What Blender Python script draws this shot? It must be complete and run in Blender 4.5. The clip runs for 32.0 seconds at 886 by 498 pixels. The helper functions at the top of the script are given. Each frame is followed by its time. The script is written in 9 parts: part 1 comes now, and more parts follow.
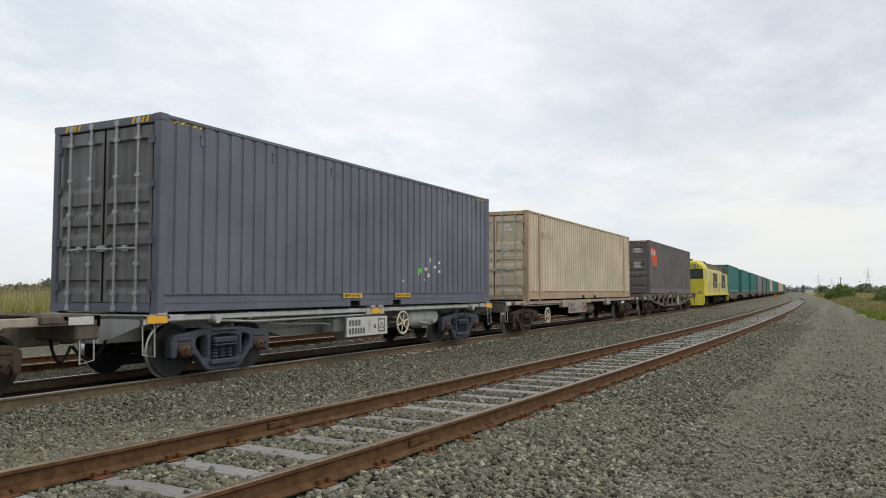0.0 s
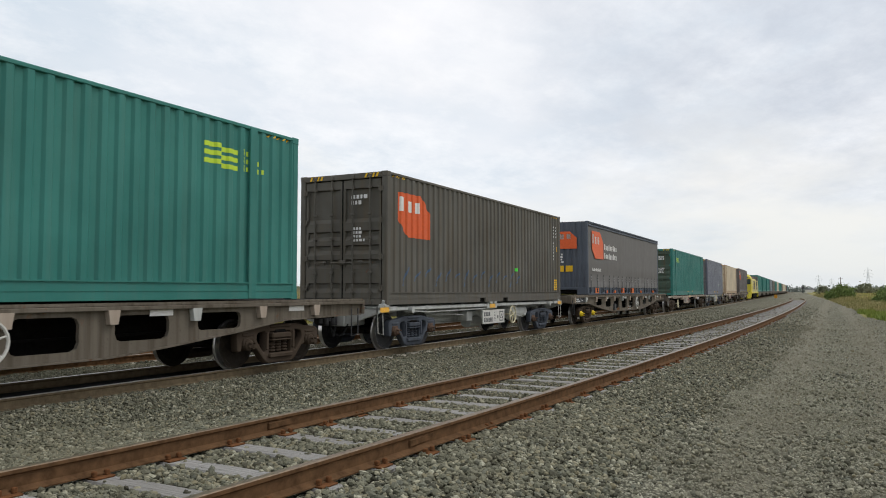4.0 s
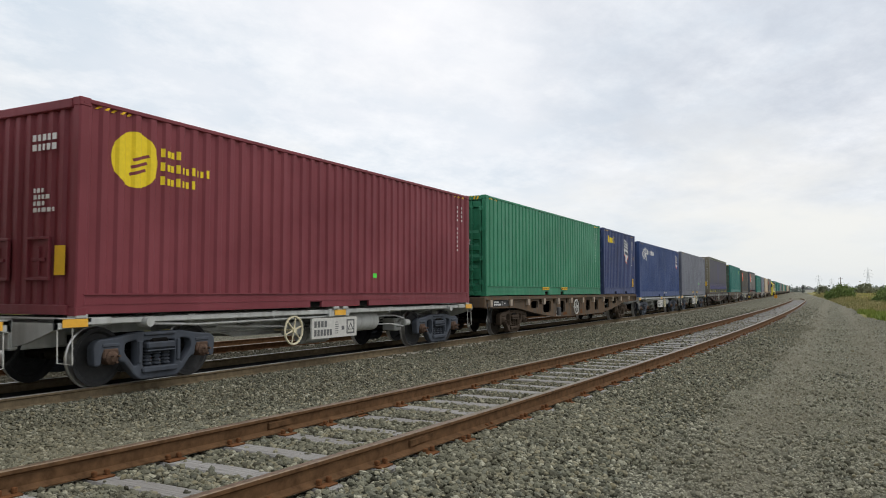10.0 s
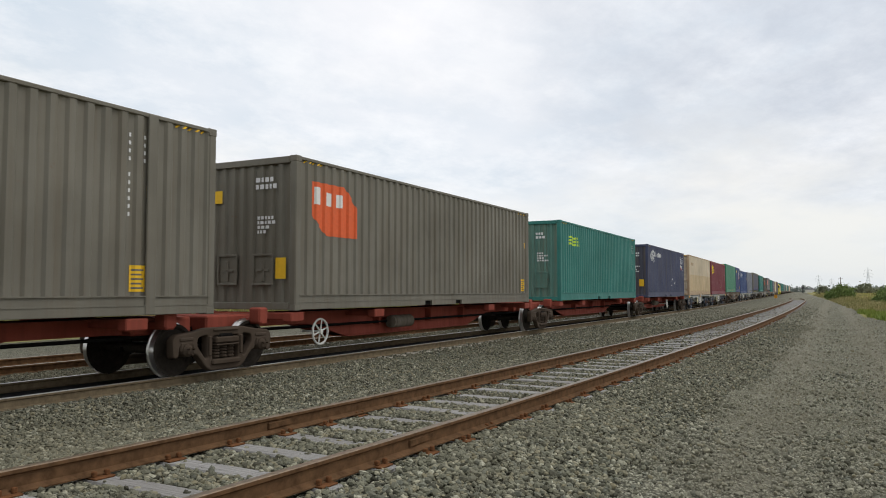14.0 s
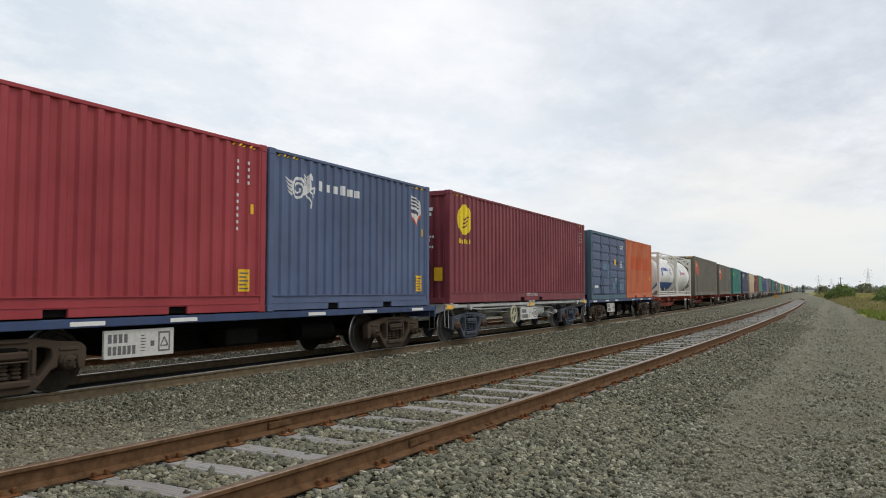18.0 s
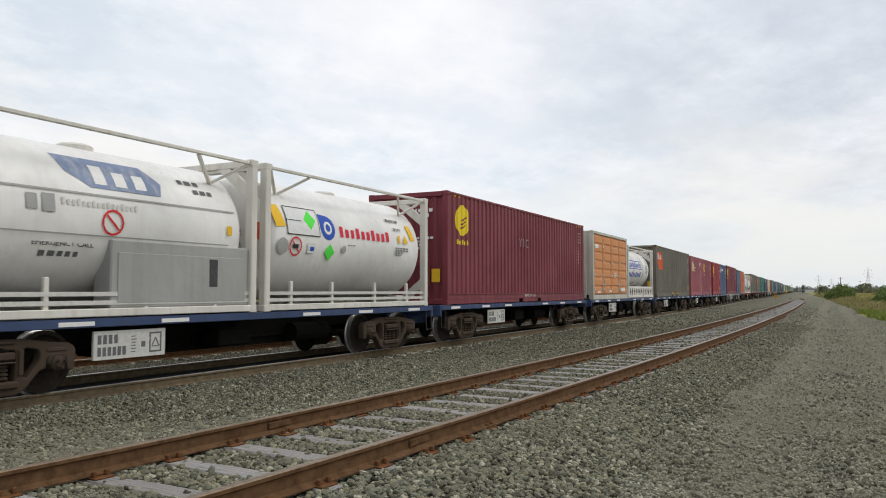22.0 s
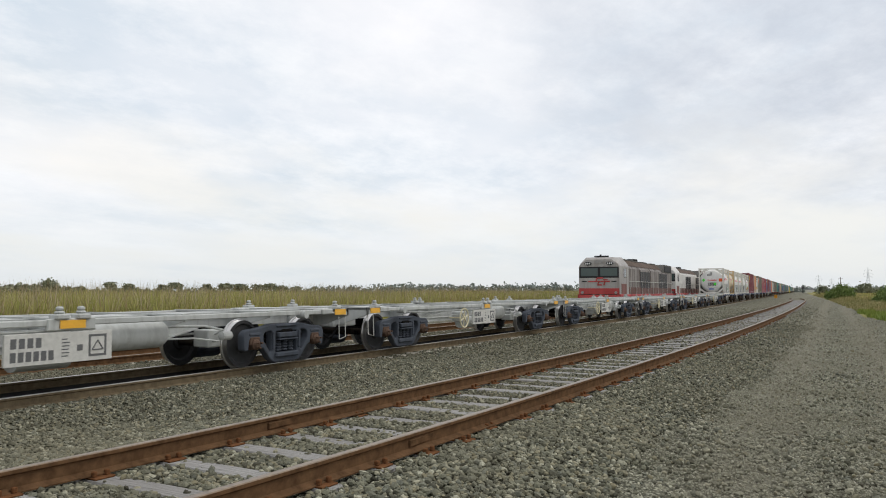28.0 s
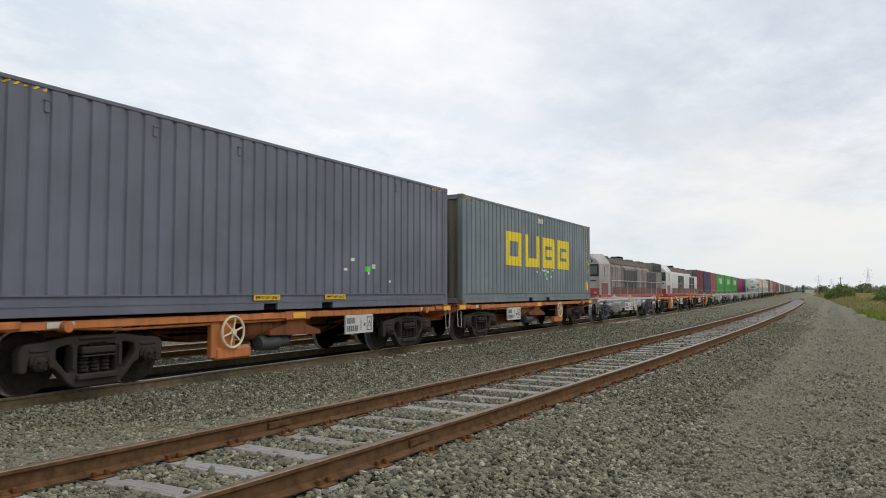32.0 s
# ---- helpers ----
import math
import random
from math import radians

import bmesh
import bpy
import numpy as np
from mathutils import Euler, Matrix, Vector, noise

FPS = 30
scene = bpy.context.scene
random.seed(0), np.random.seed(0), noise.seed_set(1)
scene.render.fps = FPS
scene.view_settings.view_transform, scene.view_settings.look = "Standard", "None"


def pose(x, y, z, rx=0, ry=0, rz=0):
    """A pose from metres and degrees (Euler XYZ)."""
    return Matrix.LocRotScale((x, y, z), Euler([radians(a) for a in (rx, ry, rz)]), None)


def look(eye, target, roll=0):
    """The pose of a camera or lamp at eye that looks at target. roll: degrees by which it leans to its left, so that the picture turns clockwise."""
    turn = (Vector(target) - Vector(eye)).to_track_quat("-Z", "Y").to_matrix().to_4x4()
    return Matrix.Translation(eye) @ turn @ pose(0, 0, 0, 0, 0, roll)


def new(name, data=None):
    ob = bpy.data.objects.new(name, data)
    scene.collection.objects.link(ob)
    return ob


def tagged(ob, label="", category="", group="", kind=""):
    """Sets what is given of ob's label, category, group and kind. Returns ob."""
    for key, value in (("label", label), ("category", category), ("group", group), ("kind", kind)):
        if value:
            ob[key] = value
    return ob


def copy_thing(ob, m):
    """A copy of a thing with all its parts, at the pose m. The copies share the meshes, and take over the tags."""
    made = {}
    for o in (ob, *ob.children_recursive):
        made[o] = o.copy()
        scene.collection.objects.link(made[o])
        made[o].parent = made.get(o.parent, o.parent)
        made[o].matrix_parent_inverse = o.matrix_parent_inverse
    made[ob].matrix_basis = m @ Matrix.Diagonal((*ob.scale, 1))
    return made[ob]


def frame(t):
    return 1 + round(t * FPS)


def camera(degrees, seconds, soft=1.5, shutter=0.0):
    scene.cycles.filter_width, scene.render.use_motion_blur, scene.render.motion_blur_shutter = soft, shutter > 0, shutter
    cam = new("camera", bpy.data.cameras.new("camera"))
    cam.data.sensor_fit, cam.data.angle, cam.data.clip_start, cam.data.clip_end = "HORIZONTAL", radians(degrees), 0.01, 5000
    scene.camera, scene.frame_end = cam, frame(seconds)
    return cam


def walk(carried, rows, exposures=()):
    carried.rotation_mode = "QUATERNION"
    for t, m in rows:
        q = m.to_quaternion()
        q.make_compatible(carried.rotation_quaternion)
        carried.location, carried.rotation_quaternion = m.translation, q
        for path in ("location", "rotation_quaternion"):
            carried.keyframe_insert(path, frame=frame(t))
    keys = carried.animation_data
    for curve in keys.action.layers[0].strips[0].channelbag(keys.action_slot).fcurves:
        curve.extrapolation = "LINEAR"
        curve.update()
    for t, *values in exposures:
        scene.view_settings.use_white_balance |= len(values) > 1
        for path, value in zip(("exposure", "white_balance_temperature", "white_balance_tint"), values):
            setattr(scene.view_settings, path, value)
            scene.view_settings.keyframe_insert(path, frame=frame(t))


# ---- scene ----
EYE = 1.62          # camera over the gravel
RAIL = 0.26         # top of the main line's rails
DECK_Q = 1.02       # container floor over rail, light-grey wagons
LANE = 10.127       # main line's centre, left of the camera
LANE_B = 14.0       # second line's centre
TURN, BEND_A, BEND_B = 0.033, 20.0, 90.0
BEND_R = (BEND_B - BEND_A) / TURN

cam = camera(60.569, 32.0, soft=1.0, shutter=0.03)
EYE_POSE = pose(0, 0, EYE, 90 + 3.146, 0, 27.186)
walk(cam, [(0.0, EYE_POSE), (32.0, EYE_POSE)], exposures=[(0.0, 0.0), (32.0, 0.0)])


def line_at(s, lane=LANE):
    """Point and heading of a line at s metres along, lane metres left of the camera."""
    if s <= BEND_A:
        return -lane, s, 0.0
    if s <= BEND_B:
        a = (s - BEND_A) / BEND_R
        return -lane - BEND_R * (1 - math.cos(a)), BEND_A + BEND_R * math.sin(a), a
    a = TURN
    x = -lane - BEND_R * (1 - math.cos(a)) - (s - BEND_B) * math.sin(a)
    y = BEND_A + BEND_R * math.sin(a) + (s - BEND_B) * math.cos(a)
    return x, y, a


def bend(y):
    """How far the lines have swung to the left at y."""
    if y <= BEND_A:
        return 0.0
    if y <= BEND_B:
        return (y - BEND_A) ** 2 / (2 * BEND_R)
    return (BEND_B - BEND_A) ** 2 / (2 * BEND_R) + (y - BEND_B) * TURN


def ridden(t):
    """How far the freight train has come at t."""
    k = t / 32.0
    return 467.820 * k + 53.557 * k ** 2 + 0.238 * k ** 3 + 0.181 * k ** 4


def crept(t):
    """How far the oncoming train has come at t: it starts off slowly."""
    return 0.0 if t < 17.0 else 0.05 * (t - 17.0) ** 2


# ---- light ----
def make_world():
    w = bpy.data.worlds.new("overcast_sky")
    scene.world = w
    w.use_nodes = True
    nt = w.node_tree
    nt.nodes.clear()
    N = nt.nodes.new
    L = nt.links.new
    out = N("ShaderNodeOutputWorld")
    bg = N("ShaderNodeBackground")
    bg.inputs["Strength"].default_value = 1.0
    sky = N("ShaderNodeTexSky")
    sky.sky_type = "NISHITA"
    sky.sun_disc = False
    sky.sun_elevation = radians(50)
    sky.sun_rotation = radians(49)
    dim = N("ShaderNodeVectorMath")
    dim.operation = "SCALE"
    dim.inputs["Scale"].default_value = 0.09
    L(sky.outputs[0], dim.inputs[0])
    tc = N("ShaderNodeTexCoord")
    sep = N("ShaderNodeSeparateXYZ")
    L(tc.outputs["Generated"], sep.inputs[0])
    # flat cloud deck: direction divided by its height
    up = N("ShaderNodeMath")
    up.operation = "MAXIMUM"
    up.inputs[1].default_value = 0.0
    L(sep.outputs["Z"], up.inputs[0])
    add = N("ShaderNodeMath")
    add.operation = "ADD"
    add.inputs[1].default_value = 0.16
    L(up.outputs[0], add.inputs[0])
    dx = N("ShaderNodeMath")
    dx.operation = "DIVIDE"
    dy = N("ShaderNodeMath")
    dy.operation = "DIVIDE"
    L(sep.outputs["X"], dx.inputs[0])
    L(sep.outputs["Y"], dy.inputs[0])
    L(add.outputs[0], dx.inputs[1])
    L(add.outputs[0], dy.inputs[1])
    com = N("ShaderNodeCombineXYZ")
    L(dx.outputs[0], com.inputs[0])
    L(dy.outputs[0], com.inputs[1])

    def clouds(scale, detail, rough, lo, hi, shift):
        mp = N("ShaderNodeMapping")
        mp.inputs["Location"].default_value = shift
        mp.inputs["Rotation"].default_value = (0, 0, radians(35))
        mp.inputs["Scale"].default_value = (1.0, 0.75, 1.0)
        L(com.outputs[0], mp.inputs[0])
        n = N("ShaderNodeTexNoise")
        n.inputs["Scale"].default_value = scale
        n.inputs["Detail"].default_value = detail
        n.inputs["Roughness"].default_value = rough
        L(mp.outputs[0], n.inputs["Vector"])
        r = N("ShaderNodeMapRange")
        r.inputs["From Min"].default_value = lo
        r.inputs["From Max"].default_value = hi
        L(n.outputs[0], r.inputs[0])
        return r

    def mixc(fac, a, b):
        m = N("ShaderNodeMix")
        m.data_type = "RGBA"
        for sock, v in (("Factor", fac), (6, a), (7, b)):
            target = m.inputs[sock]
            if isinstance(v, (tuple, float)):
                target.default_value = v
            else:
                L(v, target)
        return m.outputs[2]

    big = clouds(0.55, 6.0, 0.55, 0.36, 0.62, (3.1, 7.4, 0))
    puff = clouds(2.3, 10.0, 0.66, 0.44, 0.62, (1.3, 2.2, 0))
    col = mixc(big.outputs[0], (0.70, 0.79, 0.88, 1), (1.06, 1.05, 1.07, 1))
    pw = N("ShaderNodeMath")
    pw.operation = "MULTIPLY"
    pw.inputs[1].default_value = 0.5
    L(puff.outputs[0], pw.inputs[0])
    col = mixc(pw.outputs[0], col, (1.15, 1.14, 1.14, 1))
    # a greyer bank of cloud to the north
    dot = N("ShaderNodeVectorMath")
    dot.operation = "DOT_PRODUCT"
    dot.inputs[1].default_value = (0.06, 0.93, 0.36)
    L(tc.outputs["Generated"], dot.inputs[0])
    bank = N("ShaderNodeMapRange")
    bank.interpolation_type = "SMOOTHSTEP"
    bank.inputs["From Min"].default_value = 0.86
    bank.inputs["From Max"].default_value = 1.0
    L(dot.outputs["Value"], bank.inputs[0])
    lumps = clouds(3.4, 11.0, 0.66, 0.36, 0.66, (5.3, 0.4, 0))
    bl = N("ShaderNodeMapRange")
    bl.inputs["To Min"].default_value = 0.95
    bl.inputs["To Max"].default_value = 0.25
    L(lumps.outputs[0], bl.inputs[0])
    bm_ = N("ShaderNodeMath")
    bm_.operation = "MULTIPLY"
    L(bank.outputs[0], bm_.inputs[0])
    L(bl.outputs[0], bm_.inputs[1])
    col = mixc(bm_.outputs[0], col, (0.66, 0.70, 0.77, 1))
    # cream breaks in the cloud above the horizon
    gap = clouds(0.9, 5.0, 0.55, 0.42, 0.62, (8.2, 3.1, 0))
    band = N("ShaderNodeMapRange")
    band.inputs["From Min"].default_value = 0.30
    band.inputs["From Max"].default_value = 0.08
    band.inputs["To Max"].default_value = 0.9
    L(sep.outputs["Z"], band.inputs[0])
    gb_ = N("ShaderNodeMath")
    gb_.operation = "MULTIPLY"
    L(band.outputs[0], gb_.inputs[0])
    L(gap.outputs[0], gb_.inputs[1])
    col = mixc(gb_.outputs[0], col, (1.04, 1.0, 0.93, 1))
    # pale haze low down
    low = N("ShaderNodeMapRange")
    low.inputs["From Min"].default_value = 0.0
    low.inputs["From Max"].default_value = 0.15
    low.inputs["To Min"].default_value = 0.85
    low.inputs["To Max"].default_value = 0.0
    L(sep.outputs["Z"], low.inputs[0])
    col = mixc(low.outputs[0], col, (0.80, 0.845, 0.875, 1))
    col = mixc(0.9, dim.outputs[0], col)
    L(col, bg.inputs["Color"])
    L(bg.outputs[0], out.inputs[0])


make_world()
sun = new("sun", bpy.data.lights.new("sun", "SUN"))
sun.data.energy, sun.data.angle, sun.data.color = 1.0, radians(20), (1.0, 0.97, 0.92)
sun.matrix_world = look((30, 26, 48), (0, 0, 0))
# ---- materials ----
MATS = {}


def nodes_of(name):
    m = bpy.data.materials.new(name)
    m.use_nodes = True
    nt = m.node_tree
    return m, nt, nt.nodes["Principled BSDF"]


def ramp(nt, src, stops):
    r = nt.nodes.new("ShaderNodeValToRGB")
    els = r.color_ramp.elements
    while len(els) < len(stops):
        els.new(0.5)
    for e, (p, c) in zip(els, stops):
        e.position = p
        e.color = (*c, 1) if len(c) == 3 else c
    nt.links.new(src, r.inputs[0])
    return r.outputs[0]


def noise_tex(nt, vec, scale, detail=4.0, rough=0.55, stretch=None):
    if stretch:
        mp = nt.nodes.new("ShaderNodeMapping")
        mp.inputs["Scale"].default_value = stretch
        nt.links.new(vec, mp.inputs[0])
        vec = mp.outputs[0]
    n = nt.nodes.new("ShaderNodeTexNoise")
    n.inputs["Scale"].default_value = scale
    n.inputs["Detail"].default_value = detail
    n.inputs["Roughness"].default_value = rough
    nt.links.new(vec, n.inputs["Vector"])
    return n.outputs[0]


def mix(nt, fac, a, b, mode="MIX"):
    m = nt.nodes.new("ShaderNodeMix")
    m.data_type = "RGBA"
    m.blend_type = mode
    for sock, v in (("Factor", fac), (6, a), (7, b)):
        target = m.inputs[sock]
        if isinstance(v, (int, float)):
            target.default_value = v
        elif isinstance(v, tuple):
            target.default_value = (*v, 1) if len(v) == 3 else v
        else:
            nt.links.new(v, target)
    return m.outputs[2]


def coords(nt, which="Object"):
    t = nt.nodes.new("ShaderNodeTexCoord")
    return t.outputs[which]


def bump(nt, bsdf, height, strength, dist=0.02):
    b = nt.nodes.new("ShaderNodeBump")
    b.inputs["Strength"].default_value = strength
    b.inputs["Distance"].default_value = dist
    nt.links.new(height, b.inputs["Height"])
    nt.links.new(b.outputs[0], bsdf.inputs["Normal"])


def paint(name, rgb, dirt=(0.16, 0.12, 0.08), wear=0.25, rough=0.5, rust=0.0, streak=0.35):
    """Weathered paint: fading, streaks that run down, specks of rust."""
    if name in MATS:
        return MATS[name]
    m, nt, bs = nodes_of(name)
    co = coords(nt)
    fade = noise_tex(nt, co, 0.7, 3.0)
    run = noise_tex(nt, co, 1.0, 5.0, 0.6, (1.3, 1.3, 0.22) if name == "engine_grimy_silver" else (7.0, 7.0, 0.35))
    fine = noise_tex(nt, co, 22.0, 5.0, 0.7)
    pale = tuple(min(1.0, c * 1.12 + 0.012) for c in rgb)
    deep = tuple(c * 0.86 for c in rgb)
    col = ramp(nt, fade, [(0.3, deep), (0.7, pale)])
    col = mix(nt, ramp(nt, run, [(0.46, (0, 0, 0)), (0.74, (streak, streak, streak))]), col, dirt)
    col = mix(nt, ramp(nt, fine, [(0.60, (0, 0, 0)), (0.74, (wear, wear, wear))]), col, dirt)
    scuff = noise_tex(nt, co, 5.0, 7.0, 0.8, (1.0, 2.4, 1.0))
    col = mix(nt, ramp(nt, scuff, [(0.665, (0, 0, 0)), (0.70, (0.35, 0.35, 0.35))]), col, tuple(min(1.0, c * 1.5 + 0.05) for c in rgb))
    if rust:
        spots = noise_tex(nt, co, 3.2, 8.0, 0.75)
        col = mix(nt, ramp(nt, spots, [(0.66 - 0.2 * rust, (0, 0, 0)), (0.74 - 0.16 * rust, (0.9, 0.9, 0.9))]), col, (0.17, 0.07, 0.03))
    nt.links.new(col, bs.inputs["Base Color"])
    nt.links.new(ramp(nt, run, [(0.3, (rough - 0.1,) * 3), (0.7, (min(1, rough + 0.2),) * 3)]), bs.inputs["Roughness"])
    bs.inputs["Specular IOR Level"].default_value = 0.28 if rough < 0.7 else 0.08
    bump(nt, bs, fine, 0.08, 0.004)
    # shallow dents in the sheet
    dent = nt.nodes.new("ShaderNodeBump")
    dent.inputs["Strength"].default_value = 0.22
    dent.inputs["Distance"].default_value = 0.05
    nt.links.new(noise_tex(nt, co, 3.1, 3.0, 0.6), dent.inputs["Height"])
    nt.links.new(dent.outputs[0], bs.inputs["Normal"].links[0].from_node.inputs["Normal"])
    MATS[name] = m
    return m


def plain(name, rgb, rough=0.6, metal=0.0, grain=0.15, scale=14.0):
    if name in MATS:
        return MATS[name]
    m, nt, bs = nodes_of(name)
    n = noise_tex(nt, coords(nt), scale, 5.0, 0.65)
    col = ramp(nt, n, [(0.3, tuple(c * (1 - grain) for c in rgb)), (0.7, tuple(min(1, c * (1 + grain)) for c in rgb))])
    nt.links.new(col, bs.inputs["Base Color"])
    bs.inputs["Roughness"].default_value = rough
    bs.inputs["Metallic"].default_value = metal
    bs.inputs["Specular IOR Level"].default_value = 0.5 if metal > 0.3 or rough < 0.5 else (0.15 if rough < 0.78 else 0.04)
    bump(nt, bs, n, 0.1, 0.004)
    MATS[name] = m
    return m


def stone_mat(name, stops, per_island=True, rough=0.9):
    m, nt, bs = nodes_of(name)
    co = coords(nt)
    if per_island:
        g = nt.nodes.new("ShaderNodeNewGeometry")
        col = ramp(nt, g.outputs["Random Per Island"], stops)
    else:
        v = nt.nodes.new("ShaderNodeTexVoronoi")
        v.inputs["Scale"].default_value = 26.0
        nt.links.new(co, v.inputs["Vector"])
        s = nt.nodes.new("ShaderNodeSeparateColor")
        nt.links.new(v.outputs["Color"], s.inputs[0])
        col = ramp(nt, s.outputs[0], stops)
        edge = nt.nodes.new("ShaderNodeTexVoronoi")
        edge.feature = "DISTANCE_TO_EDGE"
        edge.inputs["Scale"].default_value = 26.0
        nt.links.new(co, edge.inputs["Vector"])
        h = ramp(nt, edge.outputs["Distance"], [(0.0, (0, 0, 0)), (0.25, (1, 1, 1))])
        col = mix(nt, 0.75, col, mix(nt, h, (0.25, 0.24, 0.22), (1, 1, 1)), "MULTIPLY")
        bump(nt, bs, h, 0.8, 0.03)
    if not per_island:
        v2 = nt.nodes.new("ShaderNodeTexVoronoi")
        v2.inputs["Scale"].default_value = 9.0
        nt.links.new(co, v2.inputs["Vector"])
        s2 = nt.nodes.new("ShaderNodeSeparateColor")
        nt.links.new(v2.outputs["Color"], s2.inputs[0])
        col = mix(nt, 0.7, col, ramp(nt, s2.outputs[0], [(0.0, (0.55, 0.55, 0.53)), (1.0, (1.0, 1.0, 0.98))]), "MULTIPLY")
    # darker towards the running line, with a wavering edge
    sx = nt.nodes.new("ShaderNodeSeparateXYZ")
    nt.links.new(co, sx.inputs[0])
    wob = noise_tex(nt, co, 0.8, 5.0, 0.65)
    wavy_x = nt.nodes.new("ShaderNodeMath")
    wavy_x.operation = "MULTIPLY_ADD"
    wavy_x.inputs[1].default_value = 1.6
    nt.links.new(wob, wavy_x.inputs[0])
    nt.links.new(sx.outputs["X"], wavy_x.inputs[2])
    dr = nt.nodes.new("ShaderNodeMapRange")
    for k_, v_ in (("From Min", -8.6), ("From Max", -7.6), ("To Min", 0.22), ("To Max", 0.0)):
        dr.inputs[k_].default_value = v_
    nt.links.new(wavy_x.outputs[0], dr.inputs[0])
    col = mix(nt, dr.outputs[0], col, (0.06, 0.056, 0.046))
    big = noise_tex(nt, co, 0.35, 5.0, 0.6)
    col = mix(nt, ramp(nt, big, [(0.42, (0, 0, 0)), (0.68, (0.5, 0.5, 0.5))]), col, (0.19, 0.172, 0.115))
    # two dusty wheel lanes worn into the gravel track
    for lane_x in (-0.75, 1.0):
        off = nt.nodes.new("ShaderNodeMath")
        off.operation = "MULTIPLY_ADD"
        off.inputs[1].default_value = 0.5
        off.inputs[2].default_value = -lane_x - 0.25
        nt.links.new(wob, off.inputs[0])
        side = nt.nodes.new("ShaderNodeMath")
        side.operation = "ADD"
        nt.links.new(sx.outputs["X"], side.inputs[0])
        nt.links.new(off.outputs[0], side.inputs[1])
        away = nt.nodes.new("ShaderNodeMath")
        away.operation = "ABSOLUTE"
        nt.links.new(side.outputs[0], away.inputs[0])
        worn = nt.nodes.new("ShaderNodeMapRange")
        for k_, v_ in (("From Min", 0.15), ("From Max", 0.62), ("To Min", 0.45), ("To Max", 0.0)):
            worn.inputs[k_].default_value = v_
        nt.links.new(away.outputs[0], worn.inputs[0])
        col = mix(nt, worn.outputs[0], col, (0.285, 0.265, 0.195))
    fine = noise_tex(nt, co, 60.0, 4.0, 0.7)
    col = mix(nt, 0.5, col, ramp(nt, fine, [(0.3, (0.62, 0.62, 0.62)), (0.7, (1, 1, 1))]), "MULTIPLY")
    nt.links.new(col, bs.inputs["Base Color"])
    bs.inputs["Roughness"].default_value = rough
    bs.inputs["Specular IOR Level"].default_value = 0.2
    MATS[name] = m
    return m


BALLAST_STOPS = [(0.0, (0.045, 0.043, 0.03)), (0.2, (0.13, 0.128, 0.092)), (0.45, (0.20, 0.196, 0.138)), (0.65, (0.158, 0.162, 0.128)), (0.82, (0.235, 0.21, 0.132)), (1.0, (0.43, 0.42, 0.32))]
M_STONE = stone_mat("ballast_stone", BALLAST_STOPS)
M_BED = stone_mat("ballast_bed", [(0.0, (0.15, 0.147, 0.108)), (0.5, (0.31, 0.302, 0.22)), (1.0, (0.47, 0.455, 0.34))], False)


def leaf_mat(name, stops, trans=0.25, island=True):
    m, nt, bs = nodes_of(name)
    g = nt.nodes.new("ShaderNodeNewGeometry")
    col = ramp(nt, g.outputs["Random Per Island"], stops)
    patch = noise_tex(nt, coords(nt), 0.12, 3.0)
    col = mix(nt, 0.7, col, ramp(nt, patch, [(0.3, (0.66, 0.72, 0.6)), (0.5, (1.0, 1.0, 1.0)), (0.7, (1.0, 0.86, 0.78))]), "MULTIPLY")
    nt.links.new(col, bs.inputs["Base Color"])
    bs.inputs["Roughness"].default_value = 0.75
    bs.inputs["Specular IOR Level"].default_value = 0.2
    MATS[name] = m
    return m


M_REED = leaf_mat("reed_grass", [(0.0, (0.22, 0.23, 0.06)), (0.4, (0.375, 0.365, 0.11)), (0.72, (0.44, 0.40, 0.15)), (0.85, (0.32, 0.23, 0.12)), (1.0, (0.56, 0.48, 0.30))])
M_DRYGRASS = leaf_mat("dry_grass", [(0.0, (0.13, 0.15, 0.04)), (0.5, (0.27, 0.245, 0.10)), (1.0, (0.42, 0.355, 0.20))])
M_PLUME = leaf_mat("grass_plume", [(0.0, (0.24, 0.20, 0.11)), (0.6, (0.36, 0.29, 0.18)), (1.0, (0.50, 0.43, 0.30))])
M_FRESHGRASS = leaf_mat("fresh_grass", [(0.0, (0.12, 0.17, 0.03)), (1.0, (0.26, 0.32, 0.07))])
M_LEAF = leaf_mat("bush_leaf", [(0.0, (0.085, 0.13, 0.04)), (0.6, (0.16, 0.22, 0.065)), (1.0, (0.25, 0.31, 0.10))])
M_FARLEAF = leaf_mat("far_tree_leaf", [(0.0, (0.14, 0.155, 0.10)), (1.0, (0.27, 0.28, 0.18))])
# distance haze is put into the leaf colour of the farthest trees
M_HAZELEAF = leaf_mat("haze_paled_leaf", [(0.0, (0.19, 0.22, 0.20)), (1.0, (0.27, 0.30, 0.27))])
M_GALV = plain("galvanised_bar", (0.42, 0.43, 0.43), 0.5, 0.3, 0.12)
M_FIELD = plain("field_soil", (0.24, 0.22, 0.09), 0.95, 0, 0.3, 0.8)
M_BARK = plain("bark", (0.13, 0.10, 0.075), 0.9, 0, 0.3)
M_RAILSIDE = plain("rusty_rail", (0.118, 0.066, 0.034), 0.85, 0.05, 0.4, 9.0)
M_RAILDUST = plain("dusty_rail_side", (0.145, 0.112, 0.070), 0.9, 0.05, 0.3, 9.0)
M_RAILTOP = plain("rail_head", (0.50, 0.47, 0.43), 0.38, 0.7, 0.1, 30.0)
